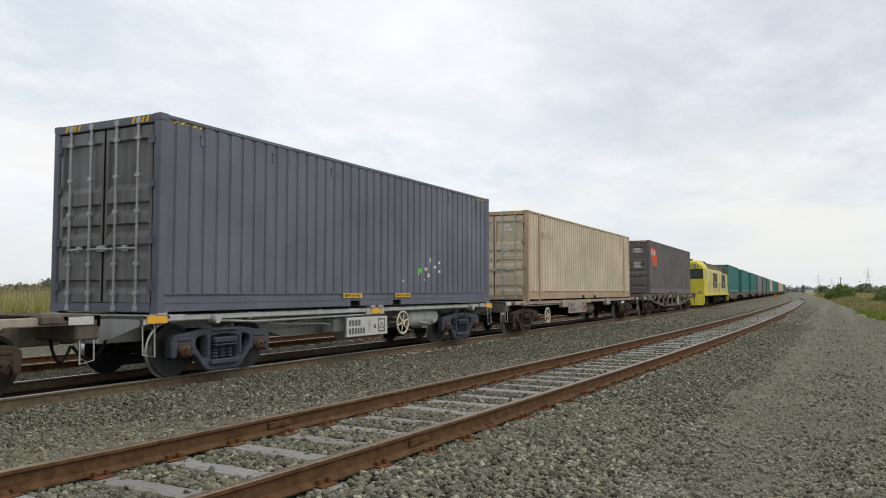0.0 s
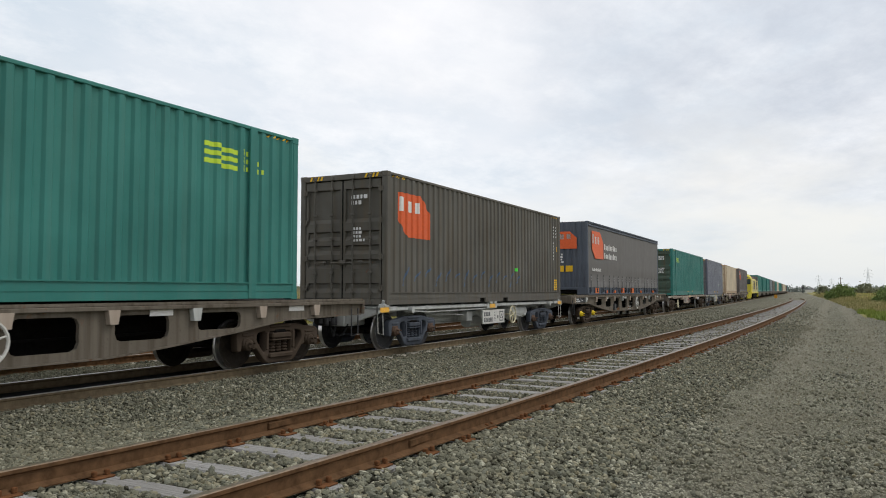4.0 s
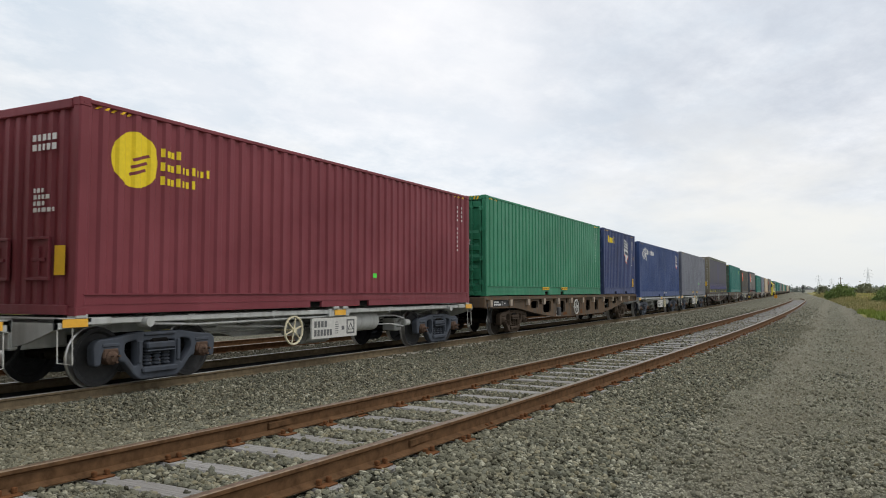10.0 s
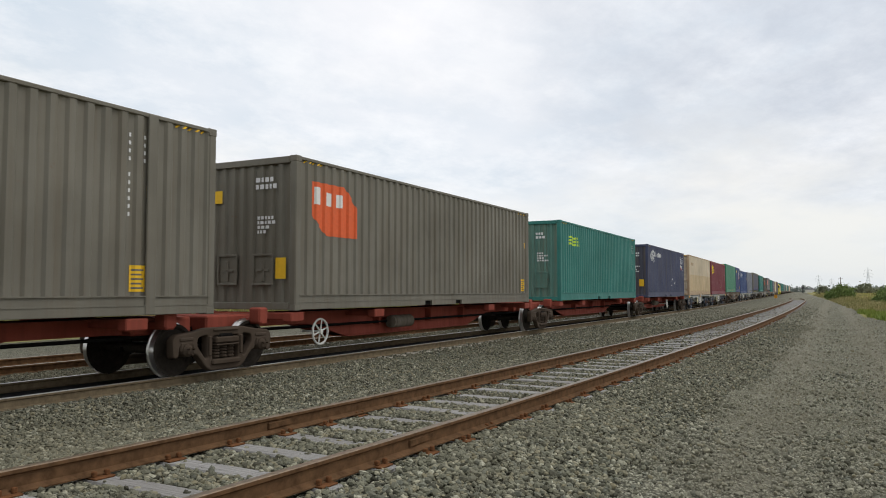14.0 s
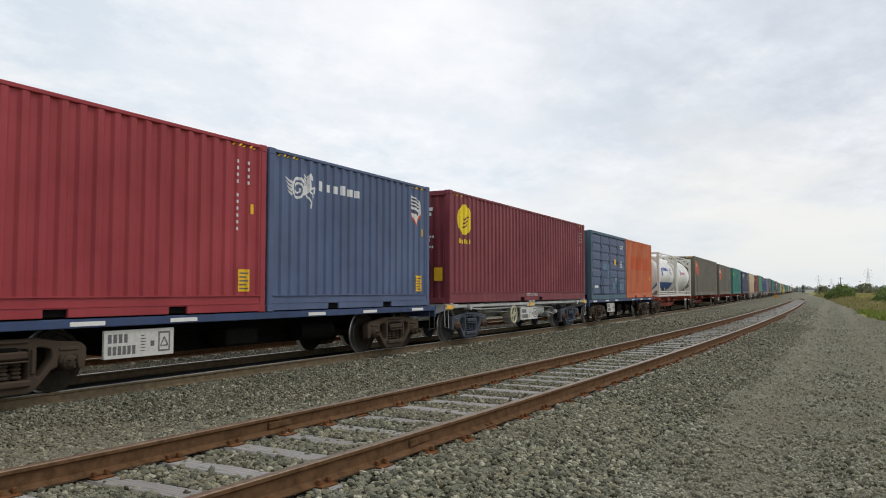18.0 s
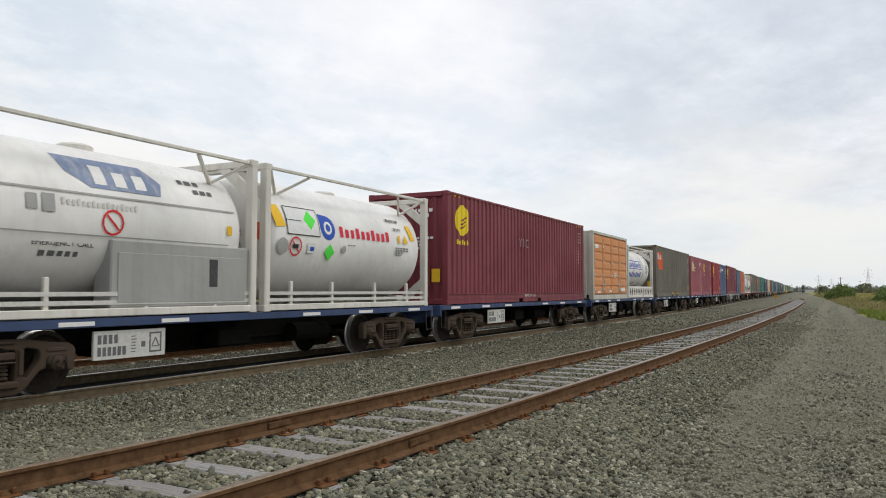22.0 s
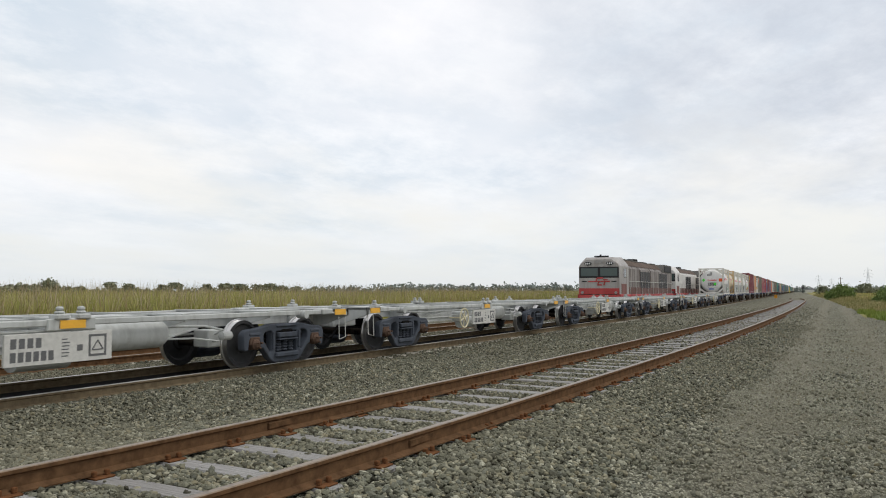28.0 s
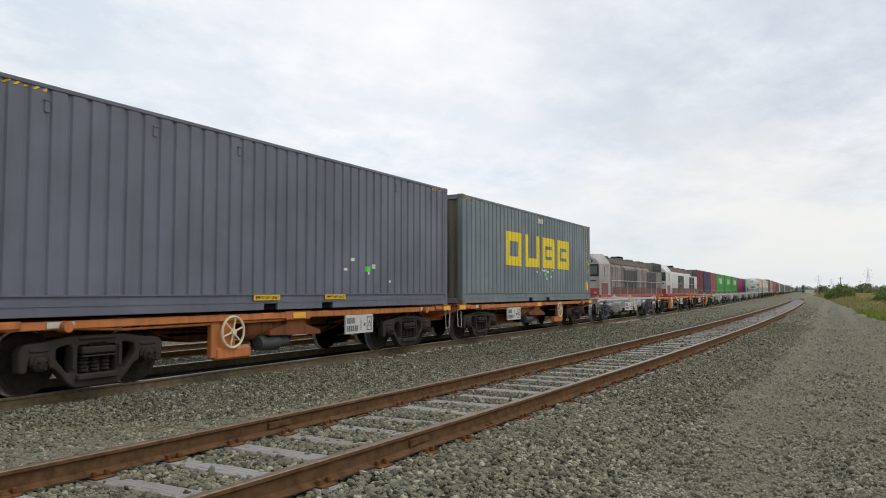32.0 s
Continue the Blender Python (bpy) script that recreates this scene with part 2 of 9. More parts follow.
M_RAILDULL = plain("dull_rail_head", (0.20, 0.145, 0.095), 0.36, 0.55, 0.3, 18.0)
M_RUST = plain("rust_plate", (0.145, 0.066, 0.030), 0.9, 0.1, 0.35, 20.0)
M_CONC = plain("concrete", (0.38, 0.35, 0.29), 0.9, 0, 0.2, 12.0)
M_BLACKBED = plain("near_black_bed", (0.007, 0.0065, 0.006), 0.95, 0, 0.4, 12.0)


def timber():
    m, nt, bs = nodes_of("grey_timber")
    co = coords(nt)
    g = noise_tex(nt, co, 6.0, 6.0, 0.65, (0.35, 7.0, 7.0))
    col = ramp(nt, g, [(0.28, (0.10, 0.095, 0.09)), (0.45, (0.25, 0.24, 0.225)), (0.7, (0.37, 0.36, 0.34))])
    o = nt.nodes.new("ShaderNodeObjectInfo")
    col = mix(nt, 0.5, col, ramp(nt, o.outputs["Random"], [(0, (0.62, 0.6, 0.57)), (1, (1, 1, 1))]), "MULTIPLY")
    nt.links.new(col, bs.inputs["Base Color"])
    bs.inputs["Roughness"].default_value = 0.95
    bump(nt, bs, g, 0.7, 0.02)
    return m


M_TIMBER = timber()
M_STEEL = plain("worn_steel", (0.30, 0.29, 0.28), 0.42, 0.75, 0.15)
M_WHEEL = plain("wheel_steel", (0.030, 0.025, 0.020), 0.8, 0.1, 0.3)
M_WHEELGREY = plain("clean_wheel_steel", (0.045, 0.045, 0.046), 0.65, 0.15, 0.2)
M_TREAD = plain("wheel_tread", (0.55, 0.54, 0.53), 0.28, 0.9, 0.1)
M_BOGIE_GREY = paint("bogie_grey_paint", (0.060, 0.069, 0.085), (0.05, 0.042, 0.034), 0.45, 0.7)
M_BOGIE_BROWN = paint("bogie_brown_grime", (0.058, 0.041, 0.028), (0.05, 0.04, 0.03), 0.5, 0.8)
M_BOGIE_DARK = paint("bogie_dark_grime", (0.036, 0.031, 0.025), (0.03, 0.025, 0.02), 0.5, 0.8)
M_AXBOX = plain("rusty_axle_box", (0.115, 0.075, 0.055), 0.85, 0.1, 0.3)
M_QGREY = paint("wagon_light_grey", (0.44, 0.45, 0.43), (0.13, 0.11, 0.09), 0.25, 0.6)
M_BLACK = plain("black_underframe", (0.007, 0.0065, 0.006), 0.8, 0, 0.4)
M_DKGREY = plain("dark_grey_metal", (0.07, 0.07, 0.072), 0.7, 0.1, 0.3)
M_BLUE = paint("wagon_blue", (0.03, 0.055, 0.13), (0.05, 0.05, 0.05), 0.3, 0.55)
M_BROWN = paint("wagon_rusty_brown", (0.138, 0.118, 0.092), (0.05, 0.038, 0.026), 0.6, 0.8, 0.28, 0.75)
M_DKBROWN = paint("girder_dark_rust", (0.062, 0.05, 0.042), (0.17, 0.085, 0.045), 0.4, 0.85, 0.35)
M_OLDRUST = paint("girder_yellowed_rust", (0.095, 0.074, 0.055), (0.20, 0.105, 0.04), 0.6, 0.85, 0.42, 0.7)
M_TANRAIL = paint("pale_dusty_rail", (0.38, 0.315, 0.255), (0.16, 0.11, 0.075), 0.4, 0.8, 0.1)
M_RED = paint("wagon_red_oxide", (0.25, 0.055, 0.035), (0.07, 0.035, 0.025), 0.4, 0.7)
M_ORANGE = paint("wagon_orange", (0.50, 0.165, 0.045), (0.10, 0.05, 0.03), 0.45, 0.6, 0.05, 0.5)
# sill, arms and belly: grime, with their shade put into a darker orange
M_ORANGESHADE = paint("wagon_shaded_grimy_orange", (0.20, 0.072, 0.028), (0.035, 0.025, 0.02), 0.5, 0.75, 0.1, 0.8)
M_WHITE = plain("white_paint", (0.72, 0.71, 0.68), 0.5, 0, 0.06)
M_OFFWHITE = plain("grimy_white", (0.55, 0.54, 0.50), 0.6, 0, 0.12)
M_YELLOW = plain("yellow_sticker", (0.78, 0.47, 0.03), 0.5, 0, 0.06)
M_AMBER = plain("amber_reflector", (0.80, 0.42, 0.04), 0.35, 0, 0.05)
M_INK = plain("dark_lettering", (0.03, 0.03, 0.032), 0.6, 0, 0.1)
M_DIMINK = plain("faded_lettering_ink", (0.13, 0.13, 0.13), 0.7, 0, 0.1)
M_LETTER = plain("white_lettering", (0.68, 0.68, 0.67), 0.6, 0, 0.08)
M_STENCIL = plain("worn_stencil", (0.30, 0.29, 0.27), 0.8, 0, 0.3)
M_CREAM = plain("cream_rim", (0.66, 0.60, 0.42), 0.55, 0, 0.1)
M_GREENTAG = plain("green_tag", (0.10, 0.75, 0.08), 0.5, 0, 0.05)
M_LOGORED = plain("logo_orange_red", (0.70, 0.13, 0.045), 0.5, 0, 0.08)
M_LOGOYEL = plain("logo_yellow", (0.80, 0.60, 0.03), 0.5, 0, 0.08)
M_LOGOLIME = plain("logo_lime", (0.52, 0.70, 0.06), 0.5, 0, 0.08)
M_LOGOBLUE = plain("logo_blue", (0.03, 0.09, 0.42), 0.5, 0, 0.08)
M_RUBBER = plain("black_rubber", (0.012, 0.012, 0.012), 0.7, 0, 0.2)
M_HOLE = plain("dark_recess", (0.012, 0.012, 0.012), 0.9, 0, 0.1)
# ---- mesh building ----
class Shape:
    """Collects points and faces of one mesh."""

    def __init__(self):
        self.v, self.f = [], []

    def add(self, pts, faces):
        k = len(self.v)
        self.v.extend(pts)
        self.f.extend([tuple(i + k for i in fc) for fc in faces])
        return self

    def box(self, x0, x1, y0, y1, z0, z1, ch=0.0):
        if x0 > x1: x0, x1 = x1, x0
        if y0 > y1: y0, y1 = y1, y0
        if z0 > z1: z0, z1 = z1, z0
        if ch <= 0:
            p = [(x, y, z) for x in (x0, x1) for y in (y0, y1) for z in (z0, z1)]
            return self.add(p, [(0, 1, 3, 2), (4, 6, 7, 5), (0, 4, 5, 1), (2, 3, 7, 6), (0, 2, 6, 4), (1, 5, 7, 3)])
        c = min(ch, (x1 - x0) * 0.45, (y1 - y0) * 0.45, (z1 - z0) * 0.45)
        rings = []
        for z, d in ((z0, c), (z0 + c, 0), (z1 - c, 0), (z1, c)):
            a, b, e, g = x0 + d, x1 - d, y0 + d, y1 - d
            k = c if d == 0 else c * 0.3
            rings.append([(a + k, e, z), (b - k, e, z), (b, e + k, z), (b, g - k, z), (b - k, g, z), (a + k, g, z), (a, g - k, z), (a, e + k, z)])
        pts = [q for r in rings for q in r]
        faces = [tuple(range(7, -1, -1)), tuple(range(24, 32))]
        for r in range(3):
            for i in range(8):
                j = (i + 1) % 8
                faces.append((r * 8 + i, r * 8 + j, r * 8 + 8 + j, r * 8 + 8 + i))
        return self.add(pts, faces)

    def prism(self, poly, axis, a0, a1):
        """A convex outline (anticlockwise from the positive end of axis) drawn out along an axis."""
        def at(u, w, a):
            return (a, u, w) if axis == "x" else ((w, a, u) if axis == "y" else (u, w, a))
        n = len(poly)
        pts = [at(u, w, a0) for u, w in poly] + [at(u, w, a1) for u, w in poly]
        faces = [tuple(range(n - 1, -1, -1)), tuple(range(n, 2 * n))]
        faces += [(i, (i + 1) % n, n + (i + 1) % n, n + i) for i in range(n)]
        return self.add(pts, faces)

    def tube(self, p0, p1, r0, r1=None, n=10, caps=True):
        r1 = r0 if r1 is None else r1
        a, b = Vector(p0), Vector(p1)
        d = (b - a).normalized()
        u = d.orthogonal().normalized()
        w = d.cross(u)
        ring = [(math.cos(2 * math.pi * i / n), math.sin(2 * math.pi * i / n)) for i in range(n)]
        pts = [tuple(a + (u * c + w * s) * r0) for c, s in ring] + [tuple(b + (u * c + w * s) * r1) for c, s in ring]
        faces = [(i, (i + 1) % n, n + (i + 1) % n, n + i) for i in range(n)]
        if caps:
            faces += [tuple(range(n - 1, -1, -1)), tuple(range(n, 2 * n))]
        return self.add(pts, faces)

    def path(self, pts, r, n=6):
        q = [Vector(p) for p in pts]
        ring, faces = [], []
        u = (q[1] - q[0]).orthogonal().normalized()
        for i, p in enumerate(q):
            d = (q[min(i + 1, len(q) - 1)] - q[max(i - 1, 0)]).normalized()
            u = (u - d * u.dot(d)).normalized()
            w = d.cross(u)
            ring += [tuple(p + (u * math.cos(2 * math.pi * k / n) + w * math.sin(2 * math.pi * k / n)) * r) for k in range(n)]
        for i in range(len(q) - 1):
            for k in range(n):
                m = (k + 1) % n
                faces.append((i * n + k, i * n + m, i * n + n + m, i * n + n + k))
        m = (len(q) - 1) * n
        faces += [tuple(range(n - 1, -1, -1)), tuple(range(m, m + n))]
        return self.add(ring, faces)

    def turned(self, prof, axis, centre, n=20, closed=False):
        """A profile of (along, radius) turned about an axis."""
        cx, cy, cz = centre
        pts = []
        for a, r in prof:
            for i in range(n):
                t = 2 * math.pi * i / n
                c, s = r * math.cos(t), r * math.sin(t)
                pts.append((cx + a, cy + c, cz + s) if axis == "x" else ((cx + s, cy + a, cz + c) if axis == "y" else (cx + c, cy + s, cz + a)))
        faces = []
        for k in range(len(prof) - 1):
            for i in range(n):
                j = (i + 1) % n
                faces.append((k * n + i, k * n + j, (k + 1) * n + j, (k + 1) * n + i))
        faces.append(tuple(range(n - 1, -1, -1)))
        m = (len(prof) - 1) * n
        faces.append(tuple(range(m, m + n)))
        return self.add(pts, faces)

    def moved(self, m):
        self.v = [tuple(m @ Vector(p)) for p in self.v]
        return self

    def mesh(self, name, material, smooth=False):
        me = bpy.data.meshes.new(name)
        me.from_pydata(self.v, [], self.f)
        me.update()
        bm = bmesh.new()
        bm.from_mesh(me)
        bmesh.ops.recalc_face_normals(bm, faces=bm.faces)
        bm.to_mesh(me)
        bm.free()
        if smooth:
            me.polygons.foreach_set("use_smooth", [True] * len(me.polygons))
            me.set_sharp_from_angle(angle=radians(40))
        me.materials.append(material)
        return me


CACHE = {}


def part(name, key, shape, material, parent, label="", at=None, smooth=False):
    """One mesh object under a thing or a part. Alike pieces share their mesh: shape is a function that draws it."""
    k = (key, material.name) if key else None
    if k and k in CACHE:
        me = CACHE[k]
    else:
        s = shape() if callable(shape) else shape
        me = s.mesh(name, material, smooth)
        if k:
            CACHE[k] = me
    ob = new(name, me)
    ob.parent = parent
    if at:
        ob.location = at
    if label:
        ob["label"] = label
    return ob


def thing(name, label, category, group="", kind=""):
    e = new(name)
    e.empty_display_size = 0.3
    return tagged(e, label, category, group, kind)


def words(text, size, material, name, parent, at, turn=(90, 0, 90), label=""):
    """Flat lettering with the built-in font."""
    cu = bpy.data.curves.new(name, "FONT")
    cu.body, cu.size, cu.align_x, cu.align_y, cu.extrude, cu.resolution_u = text, size, "CENTER", "CENTER", 0.001, 2
    tmp = bpy.data.objects.new(name, cu)
    scene.collection.objects.link(tmp)
    dg = bpy.context.evaluated_depsgraph_get()
    me = bpy.data.meshes.new_from_object(tmp.evaluated_get(dg))
    bpy.data.objects.remove(tmp)
    bpy.data.curves.remove(cu)
    me.materials.clear()
    me.materials.append(material)
    ob = new(name, me)
    ob.parent = parent
    ob.matrix_local = pose(*at, *turn)
    if label:
        ob["label"] = label
    return ob
# ---- ground and tracks ----
SIDING = [(-30, -6.9), (-8, -5.05), (3.5, -4.15), (6, -4.0), (8.5, -3.88), (13.5, -3.68), (20.0, -3.5), (28, -3.34), (40, -3.24), (55, -3.24), (80, -3.5), (105, -3.95),
          (130, -5.1), (155, -8.2), (180, -11.3), (205, -14.2), (230, -15.9)]


def siding_x(y):
    p = SIDING
    if y <= p[0][0]:
        return p[0][1] + (y - p[0][0]) * 0.085
    for i in range(len(p) - 1):
        if y <= p[i + 1][0]:
            (y1, x1), (y2, x2) = p[i], p[i + 1]
            y0, x0 = p[max(0, i - 1)]
            y3, x3 = p[min(len(p) - 1, i + 2)]
            m1 = (x2 - x0) / (y2 - y0)
            m2 = (x3 - x1) / (y3 - y1)
            h = y2 - y1
            k = (y - y1) / h
            return (2 * k ** 3 - 3 * k ** 2 + 1) * x1 + (k ** 3 - 2 * k ** 2 + k) * h * m1 + (-2 * k ** 3 + 3 * k ** 2) * x2 + (k ** 3 - k ** 2) * h * m2
    return p[-1][1]


SIDING_TOP = 0.42
SIDING_HALF = 0.80
SLEEPERS = []
STEPS = lambda v, pts: float(np.interp(v, [a for a, _ in pts], [b for _, b in pts]))
CROSS = [(-400, 0.15), (-40, 0.1), (-14, 0.05), (-6, 0.0), (0.5, 0.0), (3.0, 0.03), (7.0, 0.06), (8.3, 0.09), (8.7, 0.10), (16.0, 0.10), (17.5, -0.05), (21, -0.2), (27, -0.1), (400, 0.0)]


def ground_z(x, y):
    q = -(x + bend(y))
    z = STEPS(q, CROSS)
    if y < 150:
        d = abs(x - siding_x(y))
        top = SIDING_TOP - 0.19
        b = STEPS(d, [(1.45, top), (2.7, z), (100, z)])
        z = max(z, min(b, top)) if d < 2.7 else z
    return z


def rail_shape(xs, ys, zt, side=1):
    """Flat-bottomed rail drawn along points."""
    prof = [(-0.068, -0.16), (0.068, -0.16), (0.068, -0.15), (0.012, -0.125), (0.012, -0.045), (0.034, -0.03), (0.034, -0.006), (0.026, 0.0), (-0.026, 0.0), (-0.034, -0.006), (-0.034, -0.03), (-0.012, -0.045), (-0.012, -0.125), (-0.068, -0.15)]
    s = Shape()
    n = len(prof)
    pts, faces = [], []
    for i in range(len(xs)):
        j0, j1 = max(0, i - 1), min(len(xs) - 1, i + 1)
        t = Vector((xs[j1] - xs[j0], ys[j1] - ys[j0])).normalized()
        nx, ny = t.y, -t.x
        for u, w in prof:
            pts.append((xs[i] + nx * u, ys[i] + ny * u, zt + w))
    for i in range(len(xs) - 1):
        for k in range(n):
            m = (k + 1) % n
            faces.append((i * n + k, i * n + m, (i + 1) * n + m, (i + 1) * n + k))
    s.add(pts, faces)
    return s


def rail_object(name, xs, ys, zt, parent, top, label, flank=None):
    sh = rail_shape(xs, ys, zt)
    me = bpy.data.meshes.new(name)
    me.from_pydata(sh.v, [], sh.f)
    me.materials.append(flank or M_RAILSIDE)
    me.materials.append(top)
    n = 14
    for i, p in enumerate(me.polygons):
        p.material_index = 1 if i % n in (6, 7, 8) else 0
    bm = bmesh.new()
    bm.from_mesh(me)
    bmesh.ops.recalc_face_normals(bm, faces=bm.faces)
    bm.to_mesh(me)
    bm.free()
    ob = new(name, me)
    ob.parent = parent
    ob["label"] = label
    return ob


def spaced(a, b):
    """Stations along a line, wider apart far off."""
    out, s = [], a
    while s < b:
        out.append(s)
        s += 1.0 if s < 60 else (4.0 if s < 240 else 25.0)
    return out + [b]


def make_ground():
    qs = sorted(set([-2600, -1500, -800, -400, -200, -120, -80, -60, -45, -35, -28, -22, -18, -15, -12] + [round(-10 + 0.35 * i, 2) for i in range(80)] + [18.5, 19.5, 21, 23, 25, 27, 30, 35, 42, 50, 60, 80, 110, 160, 250, 400, 800, 1500, 2600]))
    ys = sorted(set([-300, -120, -60, -30, -15, -8, -4] + [round(-2 + 0.35 * i, 2) for i in range(90)] + [round(30 + 1.5 * i, 2) for i in range(60)] + [125, 135, 145, 160, 180, 200, 230, 270, 320, 400, 500, 700, 1000, 1500, 2300, 4000]))
    pts, faces, mats = [], [], []
    for y in ys:
        for q in qs:
            x = -q - bend(y)
            z = ground_z(x, y)
            if abs(q) < 30 and -5 < y < 60:
                z += 0.018 * (noise.noise(Vector((x * 0.9, y * 0.9, 3.0)))) + 0.012 * noise.noise(Vector((x * 4, y * 4, 9.0)))
            pts.append((x, y, z - 0.015))
    nq = len(qs)
    for i in range(len(ys) - 1):
        for k in range(nq - 1):
            faces.append((i * nq + k, (i + 1) * nq + k, (i + 1) * nq + k + 1, i * nq + k + 1))
            q = (qs[k] + qs[k + 1]) / 2
            y = (ys[i] + ys[i + 1]) / 2
            edge = verge_q(y)
            if q > 24 or q < edge:
                mats.append(2)
            elif q < 1.2 + 0.4 * math.sin(y * 0.4) and y > 4:
                mats.append(1)
            else:
                mats.append(0)
    me = bpy.data.meshes.new("ground")
    me.from_pydata(pts, [], faces)
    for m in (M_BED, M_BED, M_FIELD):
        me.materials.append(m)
    me.polygons.foreach_set("material_index", mats)
    me.polygons.foreach_set("use_smooth", [True] * len(mats))
    return tagged(new("ground", me), "grey crushed-stone formation with a gravel track and grassy field", "ground", kind="structure")


def verge_q(y):
    """Edge of the grass on the camera's side of the lines."""
    return -STEPS(y, [(-300, 2.9), (46, 2.75), (53, 2.1), (66, 2.15), (81, 2.25), (127, 2.3), (163, 2.55), (217, 2.0), (364, 1.3), (4000, 1.3)])


def make_track(name, label, lane, top, rail_mat, far, sleeper_mat, sl_half, shown):
    t = thing(name, label, "railway track", kind="structure")
    for side, nm in ((1, "rail"), (-1, "rail")):
        st = spaced(-25, far)
        xs, ys = [], []
        for s in st:
            x, y, a = line_at(s, lane)
            xs.append(x + side * 0.7525 * math.cos(a))
            ys.append(y + side * 0.7525 * math.sin(a))
        rail_object(nm, xs, ys, top, t, rail_mat, "steel rail with a worn bright head", M_RAILDUST if rail_mat is M_RAILTOP else None)
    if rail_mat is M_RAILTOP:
        # near-black strip down the middle of the running line
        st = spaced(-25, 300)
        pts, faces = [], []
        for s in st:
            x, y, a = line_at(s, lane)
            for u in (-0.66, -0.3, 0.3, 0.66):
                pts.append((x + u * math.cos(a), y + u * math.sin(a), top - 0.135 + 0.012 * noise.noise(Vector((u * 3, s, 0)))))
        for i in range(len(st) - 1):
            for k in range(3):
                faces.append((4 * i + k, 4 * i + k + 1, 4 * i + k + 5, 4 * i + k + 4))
        part("oily_bed", None, Shape().add(pts, faces), M_BLACKBED, t, "near-black strip between the rails")
    def sleeper():
        return Shape().box(-sl_half, sl_half, -0.12, 0.12, -0.17, 0.0, 0.02)
    rest = Shape()
    n = 0
    s = -3.0
    while s < 160:
        x, y, a = line_at(s, lane)
        if n < shown:
            ob = part("sleeper", name + "_sleeper", sleeper, sleeper_mat, t)
            ob.matrix_basis = pose(x, y, top - 0.150, 0, 0, math.degrees(a))
        else:
            sh = sleeper().moved(pose(x, y, top - 0.162, 0, 0, math.degrees(a)))
            rest.add(sh.v, sh.f)
        n += 1
        s += 0.62
    ob = part("far_sleepers", None, rest, sleeper_mat, t)
    ob["kind"] = "stuff"
    return t


def make_siding():
    t = thing("siding_track", "rusty siding rails on weathered grey timber sleepers", "railway track", kind="structure")
    st = spaced(-20, 134)
    for side in (1, -1):
        xs, ys = [], []
        for y in st:
            dx = (siding_x(y + 0.1) - siding_x(y - 0.1)) / 0.2
            c = 1 / math.sqrt(1 + dx * dx)
            xs.append(siding_x(y) + side * SIDING_HALF * c)
            ys.append(y - side * SIDING_HALF * dx * c)
        rail_object("rail", xs, ys, SIDING_TOP, t, M_RAILDULL, "rusty rail with a dull worn head")
    rng = random.Random(5)
    def sl():
        return Shape().box(-0.98, 0.98, -0.115, 0.115, -0.15, 0.0, 0.015)
    def plate():
        s = Shape().box(-0.15, 0.15, -0.085, 0.085, 0.0, 0.016, 0.005)
        for a in (-0.088, 0.088):
            for b in (-0.055, 0.05):
                s.box(a - 0.018, a + 0.018, b - 0.015, b + 0.02, 0.015, 0.055, 0.006)
        return s
    rest = Shape()
    y, n = -1.5, 0
    while y < 120:
        dx = (siding_x(y + 0.1) - siding_x(y - 0.1)) / 0.2
        a = -math.degrees(math.atan(dx)) + rng.uniform(-1.6, 1.6)
        m = pose(siding_x(y) + rng.uniform(-0.05, 0.05), y, SIDING_TOP - 0.172 + rng.uniform(-0.012, 0.004), 0, rng.uniform(-0.4, 0.4), a)
        if n < 110:
            ob = part("sleeper", "siding_sleeper", sl, M_TIMBER, t)
            ob.matrix_basis = m
            if n < 70:
                for sd in (-1, 1):
                    p = part("tie_plate", "tie_plate", plate, M_RUST, ob)
                    p.location = (sd * SIDING_HALF, 0, 0)
        else:
            sh = sl().moved(m)
            rest.add(sh.v, sh.f)
        SLEEPERS.append(y)
        n += 1
        y += 0.66 + rng.uniform(-0.04, 0.04)
    ob = part("far_sleepers", None, rest, M_TIMBER, t)
    ob["kind"] = "stuff"
    # fishplates of a rail joint
    for yj, sd in ((5.95, -1), (5.85, 1)):
        part("fishplate", "fishplate", lambda: Shape().box(-0.022, 0.022, -0.24, 0.24, -0.115, -0.052, 0.008), M_RAILSIDE, t, at=(siding_x(yj) + sd * SIDING_HALF, yj, SIDING_TOP))
    return t


make_ground()
TRACK_MAIN = make_track("main_track", "main line of bright-topped rails on concrete sleepers", LANE, RAIL, M_RAILTOP, 1500, M_CONC, 1.12, 150)
TRACK_B = make_track("second_track", "second line of rusty rails on concrete sleepers", LANE_B, RAIL, M_RAILDULL, 1500, M_CONC, 0.96, 60)
make_siding()
# ---- wagons ----
AX = 0.865          # half wheelbase
WR = 0.42           # wheel radius


def rounded(poly, r, n=3):
    """An outline with its corners rounded off."""
    out = []
    m = len(poly)
    for i in range(m):
        p, a, b = Vector(poly[i]), Vector(poly[i - 1]), Vector(poly[(i + 1) % m])
        d = min(r, 0.45 * (a - p).length, 0.45 * (b - p).length)
        s0, s1 = p + (a - p).normalized() * d, p + (b - p).normalized() * d
        for j in range(n + 1):
            k = j / n
            q = s0 * (1 - k) ** 2 + p * 2 * k * (1 - k) + s1 * k ** 2
            out.append((q.x, q.y))
    return out


